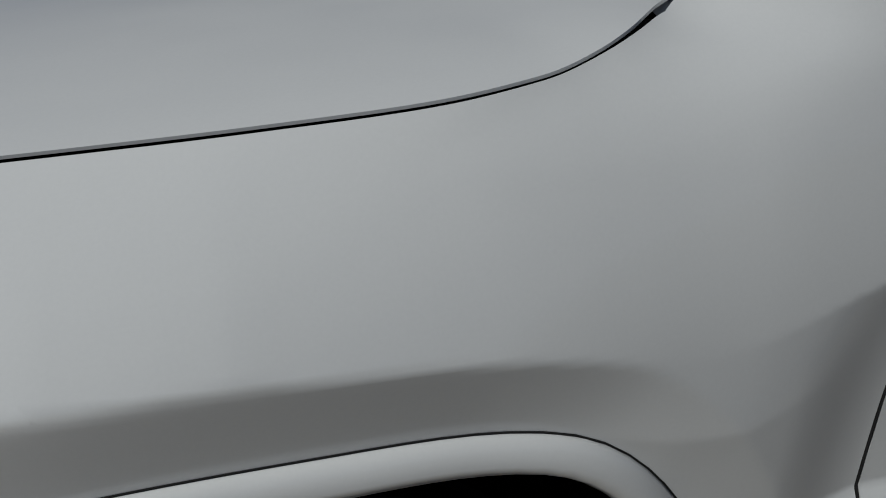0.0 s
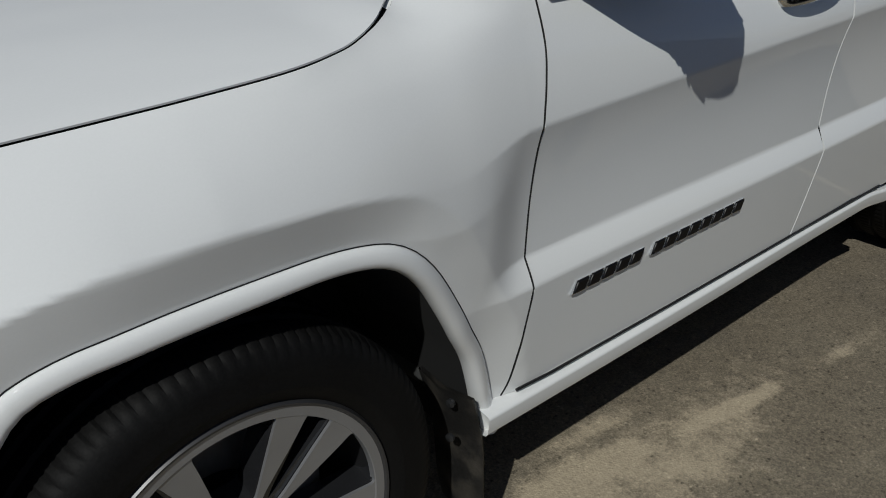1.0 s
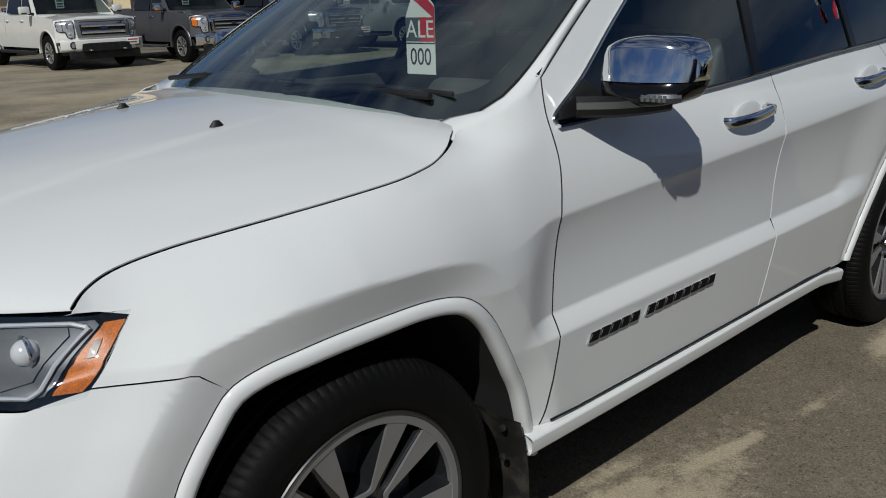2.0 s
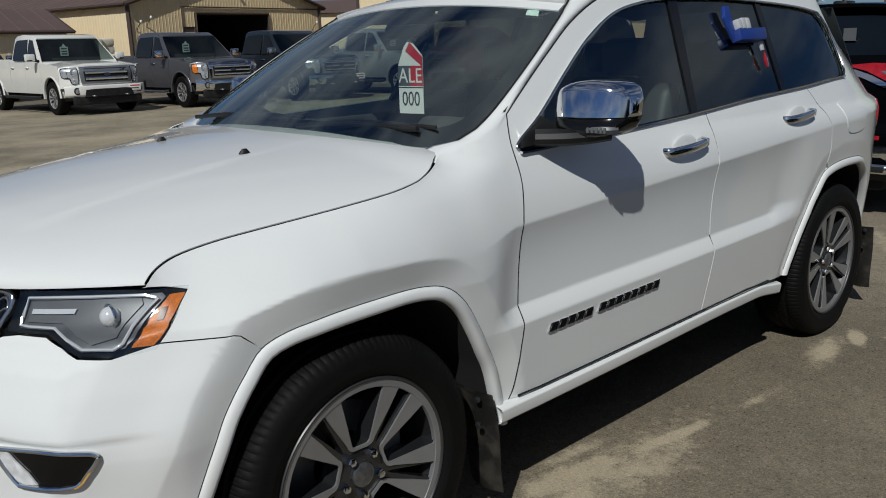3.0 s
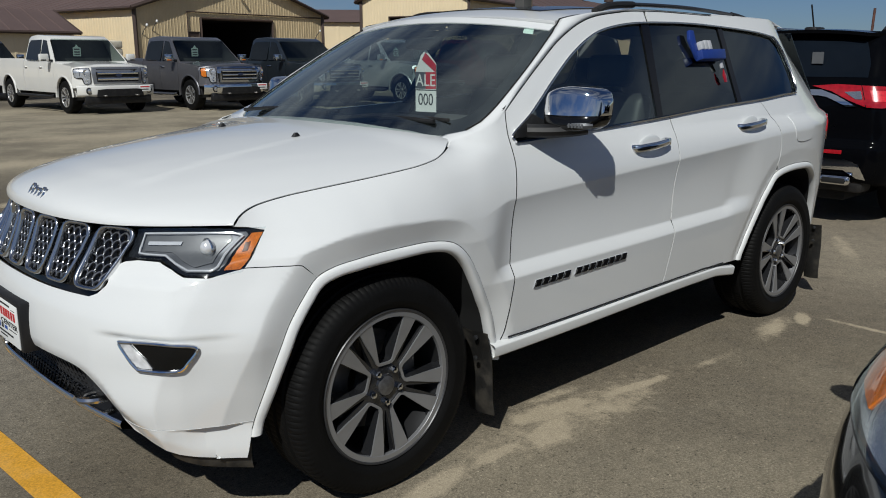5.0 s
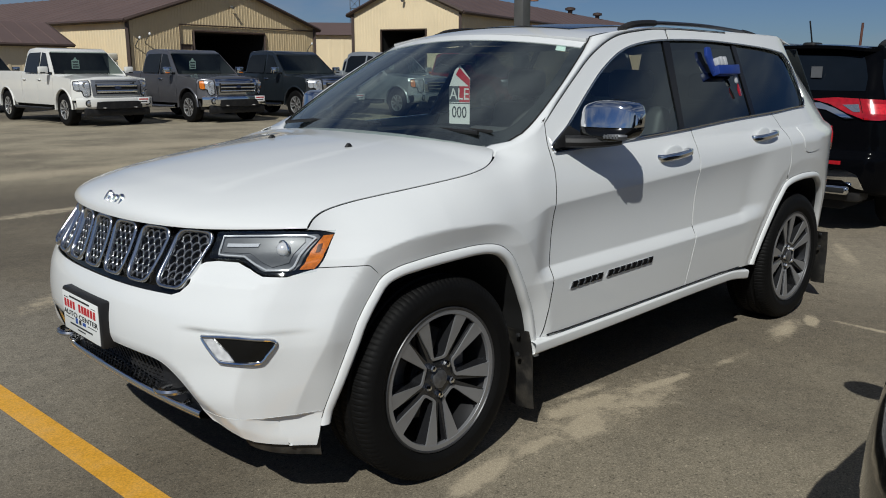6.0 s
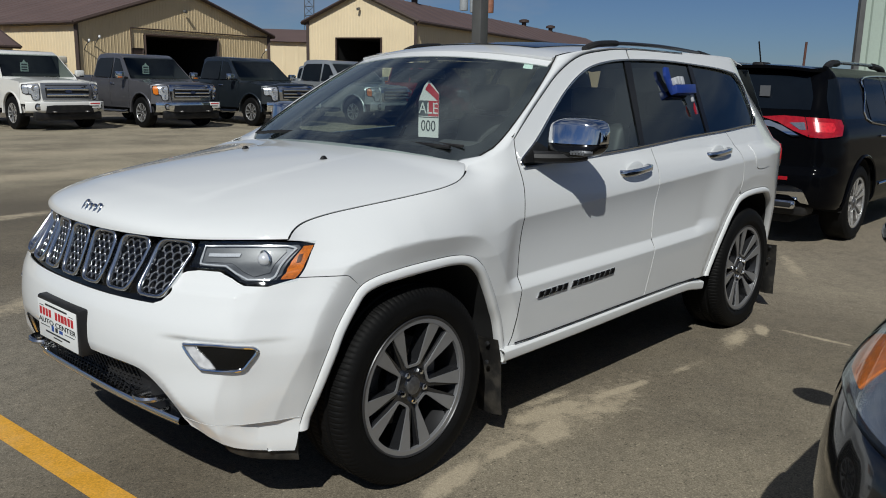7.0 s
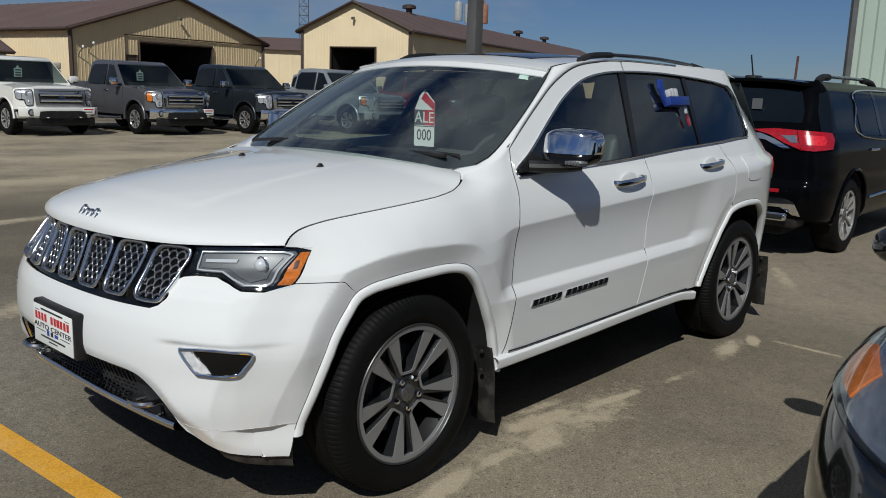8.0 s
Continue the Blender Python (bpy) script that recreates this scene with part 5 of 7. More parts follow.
                    ring.append((cx + (x1 - x0) / 2 * e * math.copysign(abs(c) ** p, c) + tilt * dz + 3.0 * tilt * max(0.0, dz) ** 2, s * y, cz + dz))
                rows.append(ring)
            close = lambda ring: [tuple(sum(p[k] for p in ring) / len(ring) for k in range(3))] * len(ring)
            return [close(rows[0])] + rows + [close(rows[-1])]
        shell = shell_rows(0.762, 0.925, 0.895, 1.118, 1.185, 1.354, 0.36, 0.14)
        split = lambda cap: [[(x, y, (max if cap else min)(z, 1.248 + (0.0 if cap else -0.002))) for x, y, z in row] for row in shell]
        head = part("mirror_head", grid_sheet(split(True), -1 if s < 0 else 1, closed_v=True), CHROME, car, "chrome mirror cap")
        low = part("mirror_belt", grid_sheet(split(False), -1 if s < 0 else 1, closed_v=True), GLOSS_BLACK, head, "black lower shell with a turn lamp")
        tl = [(0.768 + 0.05 * u + 0.3 * max(0.0, u - 0.82), s * (0.895 + 0.223 * u), 1.213) for u in (0.56, 0.66, 0.76, 0.84, 0.90)]
        lamp = part("mirror_lamp", tube(tl, 0.012, 8), LAMP_SILVER, low, "clear turn lamp")
        for u in (0.60, 0.66, 0.72, 0.78, 0.83):
            part("lamp_facet", box(0.754 + 0.05 * u, 0.760 + 0.05 * u, s * (0.895 + 0.223 * u) - 0.004, s * (0.895 + 0.223 * u) + 0.004, 1.204, 1.220, 0.001, 1), LAMP_GREY, lamp)
        gl = bmesh.new()
        box(0.912, 0.918, min(s * 0.93, s * 1.085), max(s * 0.93, s * 1.085), 1.215, 1.325, 0.002, bm=gl)
        for v in gl.verts:
            v.co.x += 0.05 * (abs(v.co.y) - 0.895) / 0.223 + 0.14 * (v.co.z - 1.27)
        part("mirror_glass", gl, CHROME, head, "mirror glass")

    # --- wipers, cowl, cabin ---
    cowl = [[(0.30 + 0.15 * (y / 0.8) ** 2 + d, y, z) for d, z in ((-0.02, 1.165), (0.05, 1.172), (0.14, 1.198))] for y in [-0.60 + 0.075 * i for i in range(17)]]
    part("cowl", grid_sheet(cowl, -1), PLASTIC, car)
    for y0, y1 in ((-0.10, -0.64), (0.62, 0.05)):
        arm = [(0.40, y0, 1.212), (0.44, y0 * 0.6 + y1 * 0.4, 1.228), (0.47, y1, 1.222)]
        w = part("wiper", tube(spline(arm, 6), 0.009, 6), PLASTIC, car, "black wiper arm and blade")
        part("wiper_blade", tube([(x + 0.03, y - 0.05, z + 0.006) for x, y, z in spline(arm, 6)], 0.007, 6, flat=0.6), PLASTIC, w)
    dash = prism([(0.42, 1.14), (0.62, 1.185), (0.95, 1.165), (1.06, 1.09), (1.05, 0.85), (0.5, 0.85)], -0.74, 0.74, 0.03, 3)
    part("dashboard", dash, CABIN, car, "black dashboard")
    hood_pod = prism([(0.80, 1.15), (0.88, 1.215), (1.02, 1.20), (1.05, 1.12)], -0.52, -0.20, 0.02, 2)
    part("instrument_pod", hood_pod, CABIN, car)
    ringp = [(1.16 + 0.06 * math.sin(t), -0.36 + 0.185 * math.cos(t), 1.10 + 0.175 * math.sin(t)) for t in [2 * math.pi * i / 28 for i in range(28)]]
    st = part("steering_wheel", tube(ringp, 0.016, 8, closed=True, up=Vector((1, 0, 0))), CABIN, car)
    part("steering_hub", box(1.13, 1.17, -0.45, -0.27, 1.03, 1.15, 0.02), CABIN, st)
    for x, zt in ((1.75, 1.28), (2.6, 1.26)):
        for y in (-0.37, 0.37):
            seat = thing_part("car_seat", car)
            part("seat_back", prism([(x, 0.70), (x + 0.16, zt), (x + 0.27, zt), (x + 0.18, 0.70)], y - 0.24, y + 0.24, 0.05, 3), SEAT, seat)
            part("seat_cushion", prism([(x - 0.48, 0.66), (x - 0.46, 0.80), (x + 0.12, 0.76), (x + 0.12, 0.62)], y - 0.25, y + 0.25, 0.04, 3), SEAT, seat)
            part("headrest", box(x + 0.16, x + 0.26, y - 0.13, y + 0.13, zt + 0.03, zt + 0.19, 0.04, 3), SEAT, seat)
    part("inner_mirror", box(0.98, 1.01, -0.12, 0.12, 1.49, 1.545, 0.015), GLOSS_BLACK, car)
    part("headliner", panel([(1.1, -0.6), (3.4, -0.58), (3.4, 0.58), (1.1, 0.6)], lambda x, y: (x, y, roof(x, y)[2] - 0.04), (0.2, 0.2), 1, 0), HEADLINER, car)
    part("cabin_floor", box(0.5, 3.6, -0.80, 0.80, 0.36, 0.44, 0.02), CABIN, car)
    for s in (-1, 1):
        part("door_card", box(0.75, 2.7, s * 0.80 - 0.02, s * 0.80 + 0.02, 0.5, 1.14, 0.02), CABIN, car)
    # hanging sale card, its left part folded back
    tag = part("sale_card", prism([(-0.085, -0.19), (0.085, -0.19), (0.085, 0.11), (0.0, 0.20), (-0.04, 0.16), (-0.085, 0.06)], -0.0015, 0.0015), PAPER, car, "white sale card with red and black lettering", flat=True, at=pose(1.00, -0.01, 1.345, 0, 0, -82) @ Matrix.Diagonal((0.74, 0.74, 0.74, 1)))
    T = lambda x, z: pose(x, -0.0030, z, 90, 0, 0)
    part("card_band", box(0.0, 0.085, -0.0026, -0.0018, -0.045, 0.06), RED_INK, tag, flat=True)
    part("card_band", box(-0.085, 0.0, -0.0026, -0.0018, -0.045, 0.06), LAMP_GREY, tag, flat=True)
    words("ALE", 0.108, PAPER, tag, T(0.0, 0.005), 0.0012, width=0.92)
    words("000", 0.105, INK, tag, T(0.0, -0.115), 0.0006, width=0.8)
    part("card_stripe", prism([(-0.03, 0.135), (0.085, 0.055), (0.085, 0.105), (0.0, 0.18)], -0.0032, -0.0020), RED_INK, tag, flat=True)
    part("card_rule", box(-0.085, 0.085, -0.0035, -0.002, -0.055, -0.050), INK, tag, flat=True)

    # --- tail ---
    rows = []
    for z, xr in ((0.42, 3.84), (0.6, 3.90), (0.8, 3.92), (0.95, 3.88), (1.1, 3.82), (1.25, 3.74), (1.45, 3.60), (1.62, 3.46)):
        rows.append([(xr - 0.14 * abs(k / 10) ** 3, side_w(3.78 if z < 1.15 else 3.62, z) * k / 10, z) for k in range(-10, 11)])
    part("tailgate", grid_sheet(rows, 1), WHITE, car)
    for s in (-1, 1):
        S = flank if s < 0 else far_flank
        lamp = [(3.50, 1.12), (3.70, 1.11), (3.74, 0.99), (3.60, 0.965), (3.50, 1.02)]
        part("tail_lamp", panel(lamp, S, (0.05, 0.05), -s, 0.01, lift=0.006), RED_LENS, car, "red tail lamp")
        part("tail_corner", panel([(3.70, 0.44), (3.88, 0.46), (3.86, 1.0), (3.78, 1.12), (3.70, 1.12)], S, (0.05, 0.1), -s, 0), WHITE, car)
    part("rear_glass", panel([(-0.62, 0.0), (0.62, 0.0), (0.58, 1.0), (-0.58, 1.0)], lambda a, b: (3.815 - 0.28 * b, a, 1.24 + 0.36 * b), (0.3, 0.3), 1, 0.004), TINTED, car)
    part("underbody", box(-0.52, 3.72, -0.62, 0.62, 0.22, 0.40, 0.03), CAVITY, car)
    part("bulkhead", box(-0.60, 0.40, -0.55, 0.55, 0.40, 0.93, 0.05), CAVITY, car)

    # --- wheels and mud flaps ---
    for x, turn in ((0.0, 0.0), (BASE, 20.0)):
        wheel(car, pose(x, -0.812, 0.376), turn=turn)
        wheel(car, pose(x, 0.812, 0.376, 0, 0, 180), turn=turn)
        for s in (-1, 1):
            fx = x + (0.455 if x == 0 else 0.50)
            rows = []
            for i in range(12):
                t = i / 11
                z = 0.455 - 0.350 * t
                xx = fx + 0.075 * t ** 1.2 + 0.012 * math.sin(5 * t)
                wv = (0.145 if x == 0 else 0.105) - 0.02 * t
                y0 = 0.935 - 0.015 * t
                rows.append([(xx, s * (y0 - wv), z), (xx - 0.012, s * (y0 - wv * 0.5), z), (xx + 0.006, s * y0, z), (xx + 0.014, s * (y0 - 0.002), z), (xx, s * (y0 - wv * 0.5), z), (xx + 0.01, s * (y0 - wv), z)])
            flap = part("mud_flap", grid_sheet(rows, 1, closed_v=True), FLAP, car, "dusty black rubber mud flap")
            for zz in (0.44, 0.36):
                bolt = lathe([(0.009, 0.002), (0.009, -0.004), (0.001, -0.006)], 10, m=pose(fx - 0.014, s * 0.90, zz, 0, 0, -70))
                part("bolt", bolt, RAIL_GREY, flap)
    return car


def thing_part(name, parent):
    ob = new(name)
    ob.empty_display_size = 0.05
    ob.parent = parent
    return ob


suv = build_suv()

# key rack hung on the rear side glass
rack = thing("key_rack", pose(2.17, -side_w(2.17, 1.47) - 0.003, 1.452, -20, 0, 0), "blue plastic key rack hung on dark side glass", "key rack")
part("rack_tray", prism([(-0.075, -0.020), (0.150, -0.020), (0.165, 0.034), (-0.070, 0.028)], -0.050, -0.004, 0.006), BLUE_PLASTIC, rack, "blue tray")
part("rack_hook", prism([(-0.075, -0.01), (-0.035, -0.01), (-0.060, 0.085), (-0.045, 0.135), (-0.085, 0.138), (-0.105, 0.09)], -0.022, -0.002, 0.005), BLUE_PLASTIC, rack)
for k in range(3):
    part("key_box", box(-0.055 + 0.036 * k, -0.023 + 0.036 * k, -0.046, -0.008, 0.030, 0.072 + 0.006 * (k > 0), 0.006), GREY_PLASTIC, rack, "grey box")
part("key_fob", box(0.118, 0.142, -0.030, -0.018, -0.062, -0.018, 0.004), GREY_PLASTIC, rack)
part("key_tag", prism([(0.118, -0.135), (0.140, -0.135), (0.146, -0.10), (0.134, -0.066), (0.114, -0.10)], -0.03, -0.024, 0.002), RED_LENS, rack, "red key tag")

# ---- other vehicles ----
DARK_GLASS = mat("dark_car_glass", (0.005, 0.007, 0.008), 0.04, coat=0.25, spec=0.3, vary=0.3, scale=1.5)
SMOKED = mat("smoked_car_glass", (0.006, 0.009, 0.014), 0.06, coat=0.06, spec=0.08, vary=0.3, scale=1.5)
PEARL = mat("pearl_white_paint", (0.74, 0.73, 0.69), 0.4, coat=1.0, vary=0.02, scale=2)
GUNMETAL = mat("gunmetal_paint", (0.12, 0.119, 0.130), 0.35, 0.5, coat=1.0, vary=0.06, scale=3)
NAVY = mat("blue_black_paint", (0.018, 0.024, 0.030), 0.3, 0.3, coat=1.0, vary=0.06, scale=3)
SILVER = mat("silver_paint", (0.42, 0.44, 0.45), 0.35, 0.6, coat=1.0, vary=0.04, scale=3)
DARK_RED = mat("dark_red_paint", (0.20, 0.012, 0.018), 0.3, 0.3, coat=1.0, vary=0.06, scale=3)
BLACK_PAINT = mat("black_paint", (0.002, 0.0022, 0.003), 0.12, coat=0.07, spec=0.05, vary=0.06, scale=3)
GRAPHITE = mat("graphite_paint", (0.009, 0.009, 0.009), 0.15, 0.0, coat=1.0, vary=0.08, scale=3)
BRIGHT = mat("bright_alloy", (0.78, 0.78, 0.78), 0.28, 0.8, vary=0.05, scale=9)
TRUCK_GLASS = glass_mat("truck_windshield", (0.60, 0.66, 0.63), 0.07)
LAMP_BRIGHT = mat("lamp_bowl_bright", (0.66, 0.67, 0.69), 0.25, 0.75, vary=0.25, scale=18)
SURROUND = mat("grey_surround", (0.28, 0.29, 0.31), 0.3, 0.7, coat=0.5, vary=0.05)
NAVY_MARK = mat("dark_oval_mark", (0.02, 0.03, 0.07), 0.3, vary=0.1)
WARN = mat("orange_marker", (0.75, 0.20, 0.02), 0.3, coat=1.0, vary=0.1)


def pickup(m, paint, label, bumper, surround=None, bars=3, amber=True, flares=None, card=True):
    """A crew-cab pickup facing -x, its front axle over the origin."""
    truck = thing("pickup_truck", m, label, "pickup truck", "trucks along the far row")
    L = 3.68
    width = lambda z: 0.985 - 0.10 * ((z - 0.95) / 0.45) ** 2 * 0.35
    S = {-1: lambda x, z: (x, -width(z) + 0.10 * smooth((-0.45 - x) / 0.5), z), 1: lambda x, z: (x, width(z) - 0.10 * smooth((-0.45 - x) / 0.5), z)}
    arc = lambda cx, r, a0, a1: [(cx + r * math.cos(radians(a)), 0.42 + r * math.sin(radians(a))) for a in range(a0, a1 + 1 if a1 > a0 else a1 - 1, 10 if a1 > a0 else -10)]
    low = [(-0.46, 0.58), (-0.50, 0.66), (-0.50, 1.12), (-0.46, 1.165), (0.45, 1.235)]
    body = {"fender": low + [(0.52, 1.24), (0.56, 0.50)] + arc(0, 0.49, 10, 170),
            "front_door": [(0.53, 1.245), (1.50, 1.262), (1.50, 0.50), (0.57, 0.50)],
            "rear_door": [(1.51, 1.262), (2.48, 1.275), (2.52, 0.80), (2.48, 0.50), (1.51, 0.50)],
            "bed_side": [(2.50, 1.275), (2.53, 1.345), (4.74, 1.345), (4.78, 0.75), (4.70, 0.60)] + arc(L, 0.48, 20, 160) + [(3.10, 0.50), (2.50, 0.50), (2.54, 0.80)]}
    for s in (-1, 1):
        for name, poly in body.items():
            pn = part(name, panel(poly, S[s], (0.14, 0.09), -s, 0.012), paint, truck)
            if "door" in name:
                x = poly[1][0] - 0.16
                part("door_handle", tube([(x - 0.09, s * 0.985, 1.13), (x - 0.07, s * 1.012, 1.13), (x + 0.07, s * 1.012, 1.135), (x + 0.09, s * 0.985, 1.135)], 0.014, 6), bumper if bumper is CHROME else paint, pn)
        for cx in (0.0, L):
            fl = [[(cx + (0.49 + k) * math.cos(radians(a)), s * (0.975 + o), 0.42 + (0.49 + k) * math.sin(radians(a))) for k, o in ((0.035, 0.0), (0.02, 0.022), (-0.01, 0.026), (-0.015, 0.0), (-0.012, -0.10))] for a in range(-4, 185, 8)]
            part("arch_flare", grid_sheet(fl, 1 if s > 0 else -1), flares or paint, truck)
            well = [[(cx + 0.47 * math.cos(radians(a)), s * y, 0.42 + 0.47 * math.sin(radians(a))) for y in (0.94, 0.55)] for a in range(-10, 191, 10)]
            part("wheel_well", grid_sheet(well, 1), CAVITY, truck)
        wheel(truck, pose(0, s * 0.845, 0.40, 0, 0, 0 if s < 0 else 180), R=0.40, rim=0.245, half=0.135, turn=15, face=BRIGHT, dark=STEEL, simple=True)
        wheel(truck, pose(L, s * 0.845, 0.40, 0, 0, 0 if s < 0 else 180), R=0.40, rim=0.245, half=0.135, turn=40, face=BRIGHT, dark=STEEL, simple=True)
        part("side_step", tube([(0.62, s * 0.98, 0.42), (0.75, s * 1.03, 0.40), (2.9, s * 1.03, 0.40), (3.05, s * 0.98, 0.42)], 0.04, 8), bumper if bumper is CHROME else PLASTIC, truck)
        mir = part("side_mirror", box(0.62, 0.74, min(s * 1.02, s * 1.25), max(s * 1.02, s * 1.25), 1.28, 1.46, 0.03), bumper if bumper is CHROME else paint, truck)
        part("mirror_arm", tube([(0.66, s * 0.93, 1.29), (0.68, s * 1.06, 1.30)], 0.03, 8), PLASTIC, mir)
        part("mirror_marker", box(0.612, 0.632, min(s * 1.10, s * 1.22), max(s * 1.10, s * 1.22), 1.29, 1.32, 0.004), WARN if amber else PLASTIC, mir)
    # hood
    hood = lambda x, y: (x + 0.16 * (abs(y) / 0.95) ** 3 * smooth((0.4 - x) / 1.2), y, 1.185 + 0.075 * ((x + 0.82) / 1.3) - 0.055 * (abs(y) / 0.93) ** 2.5 + 0.018 * smooth((0.55 - abs(y)) / 0.1) - 0.10 * smooth((-0.62 - x) / 0.25))
    part("hood", panel([(-0.86, -0.80), (-0.86, 0.80), (-0.6, 0.92), (0.46, 0.93), (0.46, -0.93), (-0.6, -0.92)], hood, (0.08, 0.10), 1, 0.02), paint, truck)
    # cab
    hw = lambda z: 0.945 - 0.27 * max(0.0, z - 1.25)
    cab = prism([(0.42, 1.22), (0.50, 1.255), (1.12, 1.83), (1.30, 1.915), (1.9, 1.945), (2.30, 1.92), (2.42, 1.86), (2.50, 1.26), (2.50, 1.0), (0.5, 1.0)], -1, 1, 0.025, 2, width=hw)
    bmesh.ops.recalc_face_normals(cab, faces=cab.faces[:])
    bmesh.ops.delete(cab, geom=[f for f in cab.faces if f.normal.x < -0.5 and f.normal.z > 0.5 and f.calc_area() > 0.3], context="FACES_ONLY")
    part("cab", cab, paint, truck)
    core = prism([(0.60, 1.20), (0.98, 1.235), (1.30, 1.24), (1.42, 1.80), (2.25, 1.86), (2.40, 1.10), (0.60, 1.10)], -1, 1, width=lambda z: hw(z) - 0.03)
    part("cab_inside", core, CABIN, truck, "dark seats and dashboard")
    wsn = lambda a, b: (0.53 + 0.59 * b - 0.06 * (1 - a * a) * (1 - b) - 0.012, a * (hw(1.27 + 0.55 * b) - 0.05), 1.275 + 0.55 * b + 0.014)
    part("windshield", panel([(-1, 0.0), (1, 0.0), (1, 1), (-1, 1)], wsn, (0.2, 0.2), -1, 0.006), TRUCK_GLASS, truck, "dark tinted windshield")
    if card:
        pc = part("price_card", prism([(-0.10, -0.16), (0.10, -0.16), (0.10, 0.06), (0.05, 0.07), (0.0, 0.14), (-0.05, 0.07), (-0.10, 0.06)], -0.003, 0.003), PALE_TAG, truck, "pale price card behind the windshield", flat=True, at=pose(1.12, 0.10, 1.56, 0, 0, -90))
        for b0 in (-0.13, -0.07, 0.0):
            part("card_print", box(-0.075, 0.075, -0.006, -0.003, b0, b0 + 0.035), LAMP_GREY, pc, flat=True)
    for s in (-1, 1):
        G2 = lambda x, z, s=s: (x, s * (hw(z) + 0.004), z)
        part("side_glass", panel([(0.78, 1.29), (1.22, 1.79), (1.46, 1.82), (1.46, 1.295)], G2, (0.3, 0.3), -s, 0.004), DARK_GLASS, truck)
        part("side_glass", panel([(1.54, 1.295), (1.54, 1.82), (2.26, 1.81), (2.37, 1.72), (2.40, 1.31)], G2, (0.3, 0.3), -s, 0.004), DARK_GLASS, truck)
    part("rear_glass", panel([(-0.7, 1.32), (0.7, 1.32), (0.62, 1.78), (-0.62, 1.78)], lambda y, z: (2.515 - 0.13 * (z - 1.26), y, z), (0.3, 0.3), 1, 0.004), DARK_GLASS, truck)
    # bed
    bed = box(2.56, 4.70, -0.80, 0.80, 0.72, 0.80, 0.02)
    box(4.68, 4.76, -0.90, 0.90, 0.72, 1.33, 0.02, bm=bed)
    part("truck_bed", bed, paint, truck)
    part("chassis", box(-0.6, 4.6, -0.6, 0.6, 0.38, 0.62, 0.03), CAVITY, truck)
    part("engine_block", box(-0.62, 0.5, -0.80, 0.80, 0.58, 1.06, 0.05), CAVITY, truck)
    # front: face, grille, lamps, bumper
    front = lambda y, z: (-0.90 + 0.36 * (abs(y) / 0.97) ** 4 + 0.10 * smooth((z - 1.02) / 0.14), y, z)
    part("front_face", panel([(-0.985, 0.64), (0.985, 0.64), (0.98, 1.12), (0.6, 1.165), (-0.6, 1.165), (-0.98, 1.12)], front, (0.08, 0.08), -1, 0.02), paint, truck)
    gr = part("grille", panel([(-0.60, 0.74), (0.60, 0.74), (0.63, 1.02), (0.60, 1.12), (-0.60, 1.12), (-0.63, 1.02)], front, (0.1, 0.08), -1, 0.05, lift=0.03), surround or CHROME, truck, "bright barred grille")
    part("grille_back", panel([(-0.52, 0.79), (0.52, 0.79), (0.54, 1.00), (0.52, 1.07), (-0.52, 1.07), (-0.54, 1.00)], front, (0.1, 0.08), -1, 0.01, lift=0.034), CAVITY, gr)
    for k in range(bars):
        z = 0.79 + 0.28 * (k + 0.5) / bars
        rows = [[tuple(Vector(front(y, z + dz)) + Vector((-o, 0, 0))) for dz, o in ((-0.28 / bars * 0.24, 0.036), (-0.28 / bars * 0.18, 0.058), (0.28 / bars * 0.16, 0.064), (0.28 / bars * 0.24, 0.036))] for y in [-0.52 + 0.104 * i for i in range(11)]]
        part("grille_bar", grid_sheet(rows, 1), CHROME, gr, "bright bar")
    part("grille_mark", lathe([(0.085, 0.0), (0.078, -0.012), (0.001, -0.016)], 20, m=pose(-0.965, 0, 0.94, 0, 0, -90) @ Matrix.Diagonal((1, 1, 0.42, 1))), NAVY_MARK, gr, "dark oval mark")
    for s in (-1, 1):
        out = [(0.645, 1.115), (0.80, 1.115), (0.93, 1.095), (0.955, 1.05), (0.945, 0.90), (0.90, 0.865), (0.82, 0.86), (0.79, 0.745), (0.745, 0.72), (0.66, 0.735), (0.645, 0.80)]
        hl = part("headlamp", panel([(s * y, z) for y, z in out], front, (0.06, 0.06), -1, 0.03, lift=0.016), GLOSS_BLACK, truck, "clear stacked headlamp in a dark rim")
        part("lamp_bowl", panel([(s * y, z) for y, z in ((0.66, 1.10), (0.80, 1.10), (0.85, 1.09), (0.84, 0.89), (0.80, 0.875), (0.775, 0.755), (0.735, 0.735), (0.67, 0.75), (0.66, 0.80))], front, (0.05, 0.05), -1, 0.01, lift=0.020), LAMP_BRIGHT, hl, "silver lamp bowl")
        part("lamp_inner", lathe([(0.075, 0.006), (0.062, -0.002), (0.03, 0.018), (0.001, 0.02)], 24, m=Matrix.Translation(Vector(front(s * 0.755, 1.01)) + Vector((-0.03, 0, 0))) @ pose(0, 0, 0, 0, 0, -90)), CHROME, hl, "round reflector")
        part("lamp_inner", lathe([(0.05, 0.006), (0.042, -0.002), (0.02, 0.012), (0.001, 0.014)], 24, m=Matrix.Translation(Vector(front(s * 0.72, 0.82)) + Vector((-0.03, 0, 0))) @ pose(0, 0, 0, 0, 0, -90)), CHROME, hl)
